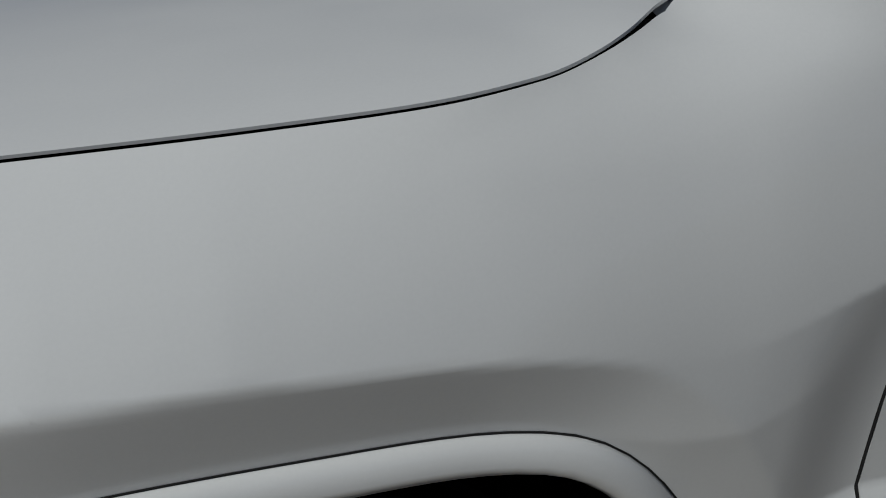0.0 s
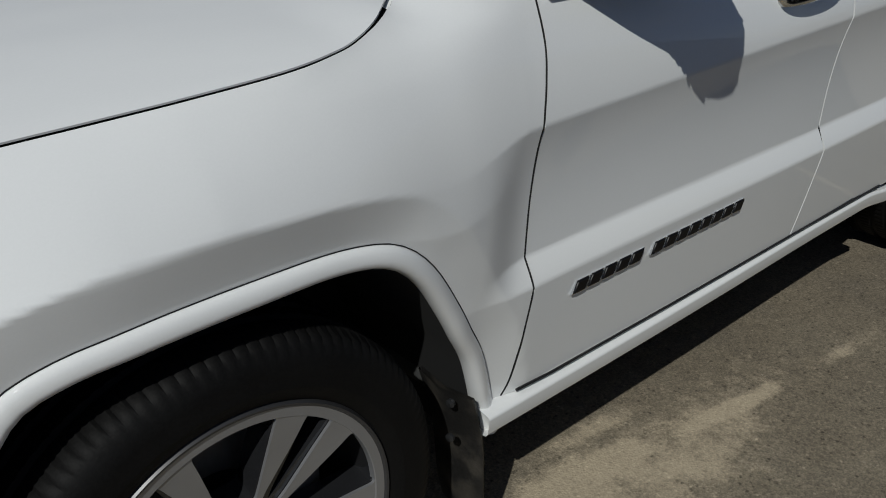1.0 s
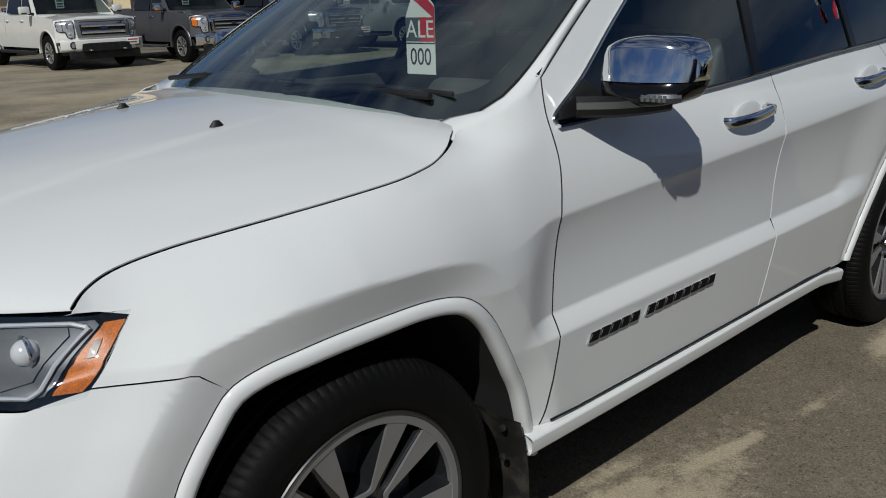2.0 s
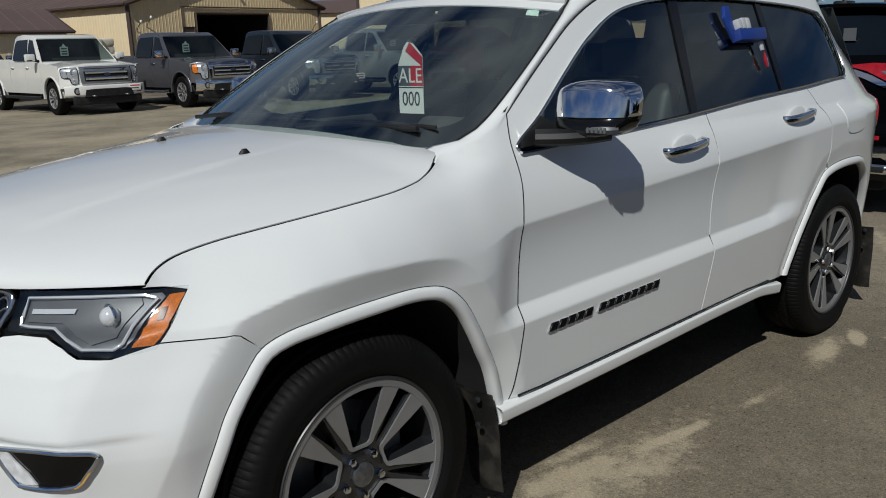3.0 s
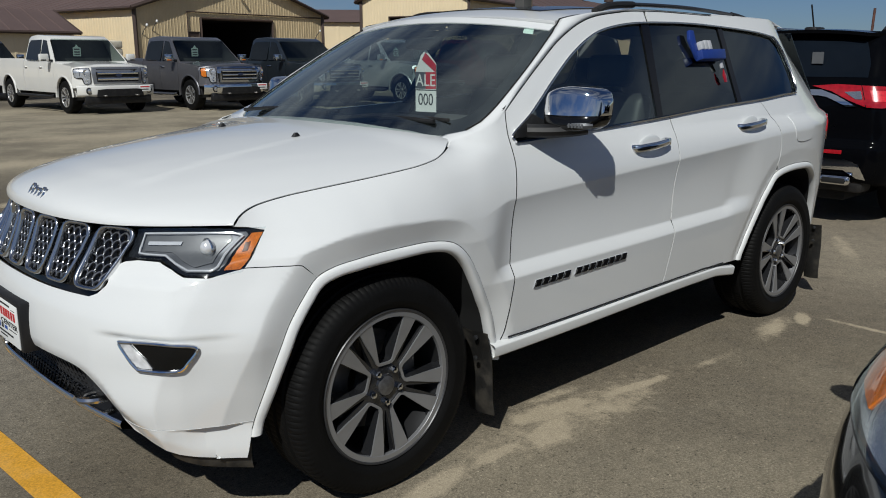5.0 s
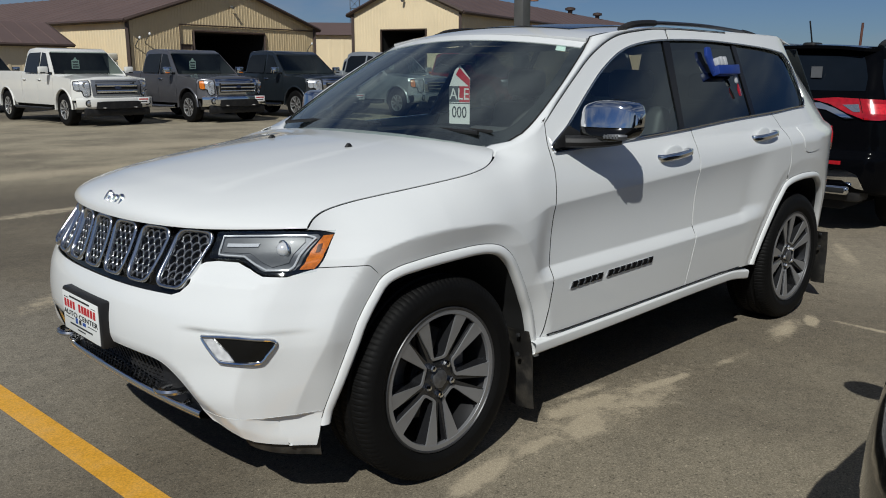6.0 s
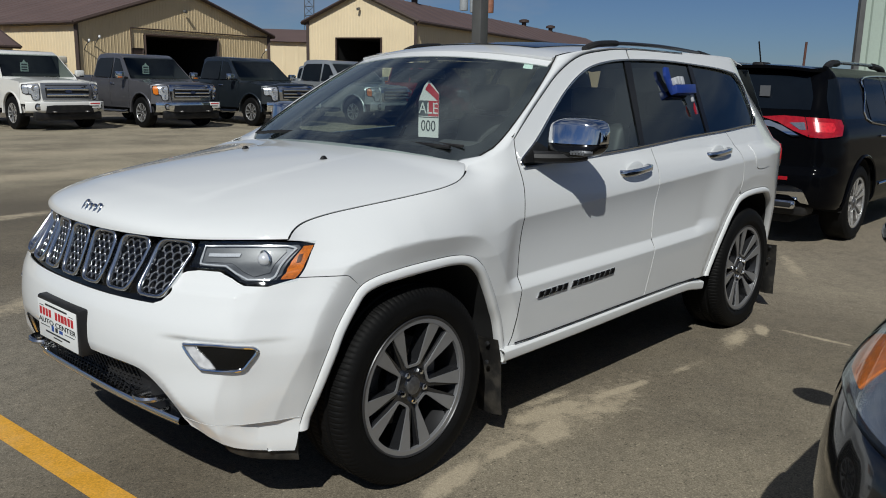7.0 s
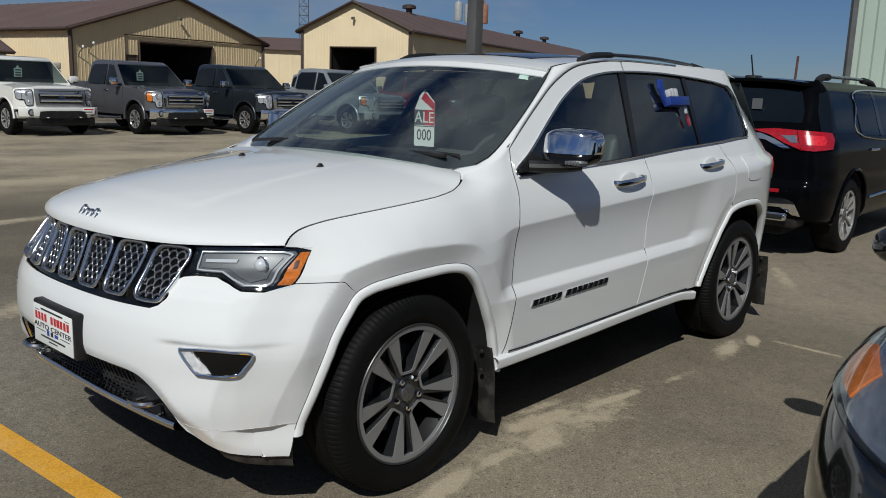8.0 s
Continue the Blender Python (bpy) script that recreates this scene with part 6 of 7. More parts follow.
        part("corner_marker", panel([(s * y, z) for y, z in ((0.858, 1.088), (0.925, 1.075), (0.942, 1.04), (0.935, 0.91), (0.90, 0.88), (0.85, 0.89))], front, (0.04, 0.05), -1, 0.008, lift=0.020), AMBER if amber else LAMP_BRIGHT, hl, "corner marker lens")
    rows = []
    for i in range(25):
        y = -0.99 + 1.98 * i / 24
        x = -1.005 + 0.23 * (abs(y) / 0.98) ** 4
        rows.append([(x + 0.14, y, 0.700), (x + 0.02, y, 0.695), (x + 0.002, y, 0.675), (x, y, 0.60), (x + 0.004, y, 0.50), (x + 0.03, y, 0.44), (x + 0.16, y, 0.425)])
    bp = part("front_bumper", grid_sheet(rows, 1), bumper, truck)
    part("lower_intake", panel([(-0.60, 0.435), (0.60, 0.435), (0.57, 0.60), (0.40, 0.615), (-0.40, 0.615), (-0.57, 0.60)], lambda y, z: (-1.006 + 0.23 * (abs(y) / 0.98) ** 4, y, z), (0.1, 0.1), -1, 0.02, lift=0.012), PLASTIC, bp, "black lower intake")
    part("air_dam", box(-0.93, -0.78, -0.84, 0.84, 0.25, 0.45, 0.04), PLASTIC, bp, "black air dam")
    for s in (-1, 1):
        part("fog_bezel", lathe([(0.085, 0.01), (0.080, -0.018), (0.062, -0.012)], 20, m=pose(-0.935, s * 0.76, 0.575, 0, 0, -90 + s * 14)), PLASTIC, bp, "round fog lamp")
        part("fog_lamp", lathe([(0.062, -0.010), (0.05, -0.018), (0.001, -0.02)], 20, m=pose(-0.935, s * 0.76, 0.575, 0, 0, -90 + s * 14)), LAMP_BRIGHT, bp)
        part("tow_hook", tube(spline([(-0.99, s * 0.44, 0.46), (-1.06, s * 0.43, 0.455), (-1.07, s * 0.39, 0.455), (-0.99, s * 0.37, 0.46)], 4), 0.016, 6), STEEL, bp)
    pl = part("front_plate", box(-1.042, -1.02, -0.86, -0.56, 0.54, 0.69, 0.004), PAPER, bp, "white dealer plate", at=pose(0.09, 0.0, 0, 0, 0, -4))
    part("plate_print", box(-1.0445, -1.0415, -0.83, -0.59, 0.635, 0.665), RED_INK, pl, flat=True)
    part("plate_print", box(-1.0445, -1.0415, -0.80, -0.62, 0.575, 0.60), INK, pl, flat=True)
    return truck


def truck_pose(wheel_xy, heading):
    """Puts a truck with the middle of its front axle at wheel_xy, facing that many degrees."""
    return pose(wheel_xy[0], wheel_xy[1], 0, 0, 0, heading + 180) @ Matrix.Diagonal((1.04, 1.04, 1.04, 1))


FACE = -87.0
pickup(truck_pose((7.12, 19.58), FACE), PEARL, "pearl white crew-cab pickup with a chrome-barred grille on asphalt", PEARL, SURROUND, 2, amber=False)
pickup(truck_pose((10.19, 18.8), FACE), GUNMETAL, "dark grey crew-cab pickup with a chrome bumper on asphalt", CHROME)
pickup(truck_pose((13.26, 18.08), FACE), NAVY, "blue-black crew-cab pickup with chrome mirrors and bumper", CHROME, amber=False, card=False)
pickup(truck_pose((16.4, 17.1), FACE), SILVER, "silver crew-cab pickup with amber lamps beside a red pickup", SILVER)
pickup(truck_pose((19.6, 16.2), FACE), DARK_RED, "dark red crew-cab pickup with clear headlamps on asphalt", DARK_RED, amber=False)
pickup(truck_pose((26.5, 30.5), FACE), SILVER, "pale silver crew-cab pickup standing farther back near sheds", SILVER, amber=False, card=False)

pickup(truck_pose((6.9, 28.4), FACE), NAVY, "black crew-cab pickup parked behind a white pickup", CHROME, amber=False, card=False)


def crossover(m):
    """The black SUV seen from behind: x runs from its tail forwards, the middle at y 0."""
    car = thing("black_suv", m, "glossy black SUV with red tail lamps and chrome bumper trim", "car")
    TAIL = [(0.30, 0.10), (0.45, 0.03), (0.58, 0.0), (0.70, 0.005), (0.76, 0.04), (0.95, 0.045), (1.06, 0.05), (1.13, 0.07), (1.22, 0.10), (1.30, 0.145), (1.50, 0.245), (1.60, 0.30), (1.69, 0.36)]
    WIDE = [(0.30, 0.90), (0.42, 0.945), (0.60, 0.962), (0.80, 0.965), (0.95, 0.955), (1.06, 0.945), (1.12, 0.925), (1.22, 0.885), (1.40, 0.835), (1.55, 0.785), (1.62, 0.745), (1.69, 0.68)]

    def skin(s):
        # u runs over the tail from 0 to 1, round the corner from 1 to 2, then along the side in metres
        def place(u, z):
            xt, w = table(TAIL, z), table(WIDE, z)
            end, turn = 0.48, 0.24
            if u < 1:
                return (xt + 0.035 * u * u, s * u * (w - turn), z)
            if u < 2:
                c, d = math.cos((u - 1) * math.pi / 2), math.sin((u - 1) * math.pi / 2)
                return (end - (end - xt - 0.035) * c**0.9, s * (w - turn + turn * d**0.9), z)
            x = end + u - 2
            return (x, s * (w - 0.22 * smooth((x - 4.2) / 0.7)), z)
        return place

    along = lambda pts: [(x + 1.52, z) for x, z in pts]
    arc = lambda cx: [(cx + 0.44 * math.cos(radians(a)), 0.39 + 0.44 * math.sin(radians(a))) for a in range(0, 181, 10)]
    lower = [(0.0, 1.23), (1.0, 1.23), (2.0, 1.17)] + along([(0.7, 1.15), (2.0, 1.12), (4.1, 1.06), (4.7, 0.95), (4.85, 0.70), (4.75, 0.36)] + arc(3.82) + [(3.3, 0.33), (1.5, 0.33)] + arc(0.97)) + [(1.9, 0.36), (1.5, 0.38), (1.0, 0.40), (0.0, 0.40)]
    upper = [(0.0, 1.23), (0.0, 1.675), (1.0, 1.675), (2.0, 1.675)] + along([(2.6, 1.66), (3.0, 1.58), (3.75, 1.08), (3.6, 1.073), (2.0, 1.12), (0.7, 1.15)]) + [(2.0, 1.17), (1.0, 1.23)]
    for s in (-1, 1):
        S = skin(s)
        wid = lambda x, z: abs(S(x + 1.52, z)[1])
        part("body_side", panel(lower, S, (0.08, 0.05), -s, 0.012), BLACK_PAINT, car)
        part("upper_side", panel(upper, S, (0.10, 0.05), -s, 0.012), BLACK_PAINT, car)
        part("rear_glass", panel([(0.0, 1.285), (1.10, 1.285), (1.15, 1.40), (1.12, 1.585), (0.0, 1.60)], S, (0.1, 0.1), -s, 0.004, lift=0.004), SMOKED, car, "dark rear window")
        part("quarter_glass", panel([(1.52, 1.20), (1.46, 1.40), (1.55, 1.56), (2.0, 1.585)] + along([(0.98, 1.585), (1.05, 1.50), (1.10, 1.20)]), S, (0.1, 0.1), -s, 0.004, lift=0.004), SMOKED, car, "dark wrap-round quarter window")
        gl = part("side_glass", panel(along([(1.25, 1.165), (1.18, 1.45), (1.28, 1.585), (2.55, 1.60), (2.85, 1.52), (3.45, 1.13)]), S, (0.2, 0.1), -s, 0.004, lift=0.005), SMOKED, car)
        ring = spline([(1.25, 1.155), (1.17, 1.45), (1.28, 1.595), (2.55, 1.61), (2.87, 1.53), (3.5, 1.12)], 5, True)
        part("window_trim", tube([(x, s * (wid(x, z) + 0.008), z) for x, z in ring], 0.009, 6, closed=True, up=Vector((0, 1, 0))), CHROME, gl, "chrome window surround")
        part("window_post", panel(along([(1.86, 1.15), (1.80, 1.60), (1.90, 1.60), (1.98, 1.15)]), S, (0.2, 0.1), -s, 0.004, lift=0.008), GLOSS_BLACK, car)
        for x in (1.55, 2.6):
            part("door_handle", tube([(x - 0.1, s * wid(x, 1.02), 1.02), (x - 0.07, s * (wid(x, 1.02) + 0.03), 1.02), (x + 0.07, s * (wid(x, 1.02) + 0.03), 1.02), (x + 0.1, s * wid(x, 1.02), 1.02)], 0.014, 6), CHROME, car, "chrome door handle")
        part("door_strip", tube([(x, s * (wid(x, 0.5) + 0.012), 0.50 + 0.02 * x) for x in (1.5, 2.0, 2.5, 3.0, 3.3)], 0.014, 6), CHROME, car)
        for cx in (0.97, 3.82):
            well = [[(cx + 0.43 * math.cos(radians(a)), s * y, 0.39 + 0.43 * math.sin(radians(a))) for y in (0.93, 0.5)] for a in range(-10, 191, 10)]
            part("wheel_well", grid_sheet(well, 1), CAVITY, car)
            lip = [(cx + 0.452 * math.cos(radians(a)), 0.39 + 0.452 * math.sin(radians(a))) for a in range(-4, 185, 6)]
            part("arch_lip", tube([(x, s * (wid(x, z) + 0.002), z) for x, z in lip], 0.016, 6), BLACK_PAINT, car)
            wheel(car, pose(cx, s * 0.82, 0.375, 0, 0, 0 if s < 0 else 180), R=0.375, rim=0.255, half=0.125, turn=20, face=BRIGHT, dark=STEEL, simple=True)
        rail = spline([(0.60, s * 0.62, 1.670), (0.70, s * 0.62, 1.715), (0.9, s * 0.62, 1.730), (1.9, s * 0.62, 1.730), (2.3, s * 0.62, 1.710), (2.45, s * 0.62, 1.66)], 5)
        rl = part("roof_rail", tube(rail, 0.017, 8, flat=1.3), DULL_CHROME, car, "silver roof rail")
        for lo, hi in ((0.5, 0.90), (2.0, 2.5)):
            part("rail_foot", tube([(x, y, z - 0.006) for x, y, z in rail if lo <= x <= hi], 0.034, 8, flat=1.1), PLASTIC, rl, "black rail foot")
        lam = [(0.38, 1.205), (0.70, 1.222), (1.0, 1.215), (1.5, 1.205), (1.78, 1.195), (1.80, 1.14), (1.70, 1.055), (1.3, 1.035), (1.02, 1.04), (0.82, 1.09), (0.62, 1.165)]
        tl = part("tail_lamp", panel(lam, S, (0.06, 0.03), -s, 0.02, lift=0.018), RED_LENS, car, "wide red tail lamp")
        part("lamp_clear", panel([(0.78, 1.160), (0.98, 1.168), (0.98, 1.10), (0.90, 1.10)], S, (0.05, 0.03), -s, 0.004, lift=0.021), REFLECTOR, tl, "clear reversing lamp")
        part("lamp_step", tube([tuple(Vector(S(u, z)) + normal_at(S, u, z, -s) * 0.018) for u, z in ((1.005, 1.215), (1.01, 1.13), (1.02, 1.04))], 0.004, 4), GLOSS_BLACK, tl)
        part("lamp_glow", panel([(1.12, 1.175), (1.55, 1.165), (1.58, 1.12), (1.50, 1.08), (1.14, 1.085)], S, (0.08, 0.03), -s, 0.004, lift=0.021), RED_BRIGHT, tl, "brighter red inner lens")
        part("exhaust_tip", box(-0.03, 0.06, min(s * 0.42, s * 0.68), max(s * 0.42, s * 0.68), 0.375, 0.455, 0.03, 3), CHROME, car, "wide chrome exhaust tip")
        # near-black block on the solid tip paints the shade of its bore
        part("exhaust_shade", box(-0.034, -0.02, min(s * 0.45, s * 0.65), max(s * 0.45, s * 0.65), 0.392, 0.438, 0.008), CAVITY, car)
        part("bumper_reflector", panel([(0.45, 0.640), (0.80, 0.640), (0.80, 0.672), (0.45, 0.672)], S, (0.1, 0.03), -s, 0.006, lift=0.006), RED_LENS, car, "red reflector")
        part("chrome_strip", panel([(0.0, 1.175), (0.50, 1.175), (0.68, 1.13), (0.90, 1.045), (0.80, 1.04), (0.56, 1.115), (0.46, 1.125), (0.0, 1.125)], S, (0.06, 0.03), -s, 0.01, lift=0.016), CHROME, car, "chrome strip across the tailgate")
        part("bumper_trim", panel([(0.0, 0.600), (0.86, 0.600), (1.0, 0.56), (1.16, 0.43), (1.0, 0.44), (0.84, 0.505), (0.0, 0.505)], S, (0.06, 0.03), -s, 0.01, lift=0.012), CHROME, car, "satin chrome bumper trim")
    part("rear_wiper", tube([(0.12, 0.02, 1.30), (0.135, 0.40, 1.31)], 0.014, 6), PLASTIC, car)
    roof = lambda x, y: (x, y, 1.706 - 0.05 * (abs(y) / 0.70) ** 2.5 - 0.012 * smooth((0.5 - x) / 0.3) - 0.10 * smooth((x - 2.5) / 0.6))
    part("roof", panel([(0.26, -0.60), (0.24, 0.0), (0.26, 0.60), (0.42, 0.69), (0.7, 0.70), (2.7, 0.70), (2.95, 0.66), (2.95, -0.66), (2.7, -0.70), (0.7, -0.70), (0.42, -0.69)], roof, (0.06, 0.06), 1, 0.03), BLACK_PAINT, car)
    part("windshield", panel([(-1, 0), (1, 0), (1, 1), (-1, 1)], lambda a, b: (3.72 - 0.8 * b, a * (0.80 - 0.15 * b), 1.08 + 0.53 * b), (0.3, 0.3), 1, 0.004), SMOKED, car)
    part("hood", panel([(3.68, -0.80), (3.68, 0.80), (4.75, 0.62), (4.85, 0.0), (4.75, -0.62)], lambda x, y: (x, y, 1.07 - 0.13 * smooth((x - 3.9) / 1.1) - 0.04 * y * y), (0.1, 0.1), 1, 0.02), BLACK_PAINT, car)
    part("front_end", box(4.55, 4.86, -0.72, 0.72, 0.35, 0.93, 0.08, 3), BLACK_PAINT, car)
    part("rear_valance", box(0.10, 0.34, -0.75, 0.75, 0.30, 0.46, 0.04), PLASTIC, car)
    part("underbody", box(0.15, 4.7, -0.6, 0.6, 0.22, 0.45, 0.03), CAVITY, car)
    part("aerial", tube([(0.52, -0.03, 1.69), (0.50, -0.03, 1.72), (0.42, -0.025, 1.92)], 0.008, 6), PLASTIC, car, "short black roof aerial")
    part("aerial_foot", box(0.42, 0.62, -0.09, 0.03, 1.68, 1.725, 0.02), PLASTIC, car)
    # card set outside the glass; its grey paints in the window's dimming
    part("window_card", box(0.175, 0.18, -0.28, -0.18, 1.40, 1.50), LAMP_GREY, car, "pale card painted grey as if dimmed by the rear window")
    return car


crossover(pose(5.72, 0.46, 0.0))


def sedan(m):
    """A dark car facing -x; x runs back from its nose, the middle at y 0."""
    car = thing("dark_sedan", m, "glossy dark graphite car with an amber-cornered headlamp", "car")
    HW = [(0.0, 0.50), (0.05, 0.67), (0.2, 0.825), (0.45, 0.915), (0.8, 0.935), (1.3, 0.935), (3.6, 0.92), (4.2, 0.86), (4.6, 0.70)]
    TOP = [(0.0, 0.72), (0.05, 0.79), (0.2, 0.92), (0.45, 1.02), (0.8, 1.08), (1.2, 1.10), (1.6, 1.11), (3.6, 1.11), (4.2, 1.06), (4.6, 0.92)]

    def skin(x, t):
        hw, top = table(HW, x), table(TOP, x)
        c, d = math.cos(t), math.sin(t)
        zc = 0.52
        hgt = top - zc if d > 0 else 0.30
        return (x + 0.0, hw * math.copysign(abs(c) ** (0.56 if d > 0 else 0.5), c), zc + hgt * math.copysign(abs(d) ** 0.68, d))

    rows = [[skin(x, math.pi * 2 * k / 48) for k in range(48)] for x in [0.0, 0.02, 0.05, 0.1, 0.16, 0.24, 0.34, 0.46, 0.6, 0.8, 1.0, 1.25, 1.5, 2.0, 2.6, 3.2, 3.6, 3.9, 4.2, 4.4, 4.55, 4.6]]
    body = part("body", grid_sheet(rows, -1, closed_v=True), GRAPHITE, car)
    part("nose_panel", box(-0.02, 0.04, -0.44, 0.44, 0.30, 0.70, 0.02), GLOSS_BLACK, car)
    top = prism([(1.25, 1.0), (1.95, 1.40), (2.3, 1.50), (3.0, 1.50), (3.5, 1.38), (4.1, 1.04)], -1, 1, 0.03, 2, width=lambda z: 0.80 - 0.42 * max(0, z - 0.95))
    part("cabin", top, DARK_GLASS, car, "dark glasshouse")
    part("roof", panel([(1.98, -0.56), (1.98, 0.56), (3.45, 0.54), (3.45, -0.54)], lambda x, y: (x, y, 1.525 - 0.05 * y * y - 0.06 * ((x - 2.7) / 0.75) ** 2), (0.1, 0.1), 1, 0.02), GRAPHITE, car)
    for s in (-1, 1):
        put = lambda x, t, o=0.0: tuple(Vector((skin(x, t)[0], s * skin(x, t)[1], skin(x, t)[2])))
        L = lambda x, t: put(x, t)
        lens = spline([(0.08, 0.66), (0.17, 0.53), (0.32, 0.47), (0.46, 0.43), (0.60, 0.46), (0.66, 0.56), (0.58, 0.72), (0.40, 0.84), (0.20, 0.90), (0.10, 0.84)], 4, True)
        lamp = part("headlamp", panel(lens, L, (0.06, 0.05), -s, 0.01, lift=0.004), REFLECTOR, car, "swept headlamp with a black rim")
        part("lamp_rim", tube([tuple(Vector(put(x, t)) + normal_at(L, x, t, -s) * 0.004) for x, t in lens], 0.010, 6, closed=True), GLOSS_BLACK, lamp)
        part("lamp_amber", panel([(0.29, 0.56), (0.42, 0.49), (0.55, 0.49), (0.56, 0.58), (0.48, 0.70), (0.32, 0.75)], L, (0.05, 0.05), -s, 0.004, lift=0.008), AMBER, lamp, "amber corner")
        cv = part("lamp_cover", panel(lens, L, (0.06, 0.05), -s, 0.004, lift=0.014), LENS, lamp)
        cv.visible_shadow = False
        seam = [tuple(Vector(put(x, t)) + normal_at(L, x, t, -s) * 0.001) for x, t in ((0.50, 0.34), (0.55, 0.18), (0.60, 0.0), (0.62, -0.3))]
        part("bumper_seam", tube(spline(seam, 4), 0.003, 4), CAVITY, car)
        hseam = [tuple(Vector(put(x, t)) + normal_at(L, x, t, -s) * 0.0005) for x, t in ((0.12, 1.0), (0.4, 0.96), (0.8, 0.88), (1.25, 0.80))]
        part("hood_seam", tube(spline(hseam, 5), 0.003, 4), CAVITY, car)
        mir = bmesh.new()
        bmesh.ops.create_uvsphere(mir, u_segments=20, v_segments=12, radius=1, matrix=pose(1.50, s * 0.985, 1.00) @ Matrix.Diagonal((0.075, 0.115, 0.075, 1)))
        part("side_mirror", mir, GRAPHITE, car, "dark side mirror")
        part("mirror_arm", tube([(1.50, s * 0.80, 0.96), (1.50, s * 0.92, 0.99)], 0.03, 8), PLASTIC, car)
        for cx in (0.95, 3.65):
            # flat near-black disc paints the shade of an arch the body lacks
            part("wheel_well", lathe([(0.37, 0.0), (0.37, -0.02), (0.001, -0.02)], 32, m=pose(cx, s * 0.845, 0.33) if s < 0 else pose(cx, s * 0.845, 0.33, 0, 0, 180)), CAVITY, car)
            wheel(car, pose(cx, s * 0.80, 0.325, 0, 0, 0 if s < 0 else 180), R=0.325, rim=0.215, half=0.13, turn=10, simple=True)
    return car


sedan(pose(-0.36, -3.235, 0.0))

# ---- buildings round the lot ----
def ribbed(p0, p1, z0, top, material, parent, name, gaps=(), pitch=0.24, rib=0.015, label=""):
    """A wall of upright steel ribs from p0 to p1, up to top(t); gaps: (t0, t1, z) openings. Its face lies to the right of the way p0 to p1."""
    p0, p1 = Vector((*p0, 0)), Vector((*p1, 0))
    way = p1 - p0
    n = max(1, round(way.length / pitch))
    out = Vector((way.y, -way.x, 0)).normalized()
    sh = Sheet()
    for i in range(n):
        for a, b, o0, o1 in ((0.0, 0.70, 0, 0), (0.70, 0.78, 0, rib), (0.78, 0.92, rib, rib), (0.92, 1.0, rib, 0)):
            t0, t1 = (i + a) / n, (i + b) / n
            lo = z0
            for g0, g1, gz in gaps:
                if g0 <= (t0 + t1) / 2 <= g1:
                    lo = gz
            q0, q1 = p0 + way * t0 + out * o0, p0 + way * t1 + out * o1
            if top((t0 + t1) / 2) > lo:
                sh.quad([(q0.x, q0.y, lo), (q1.x, q1.y, lo), (q1.x, q1.y, top(t1)), (q0.x, q0.y, top(t0))])
    return part(name, sh, material, parent, label)


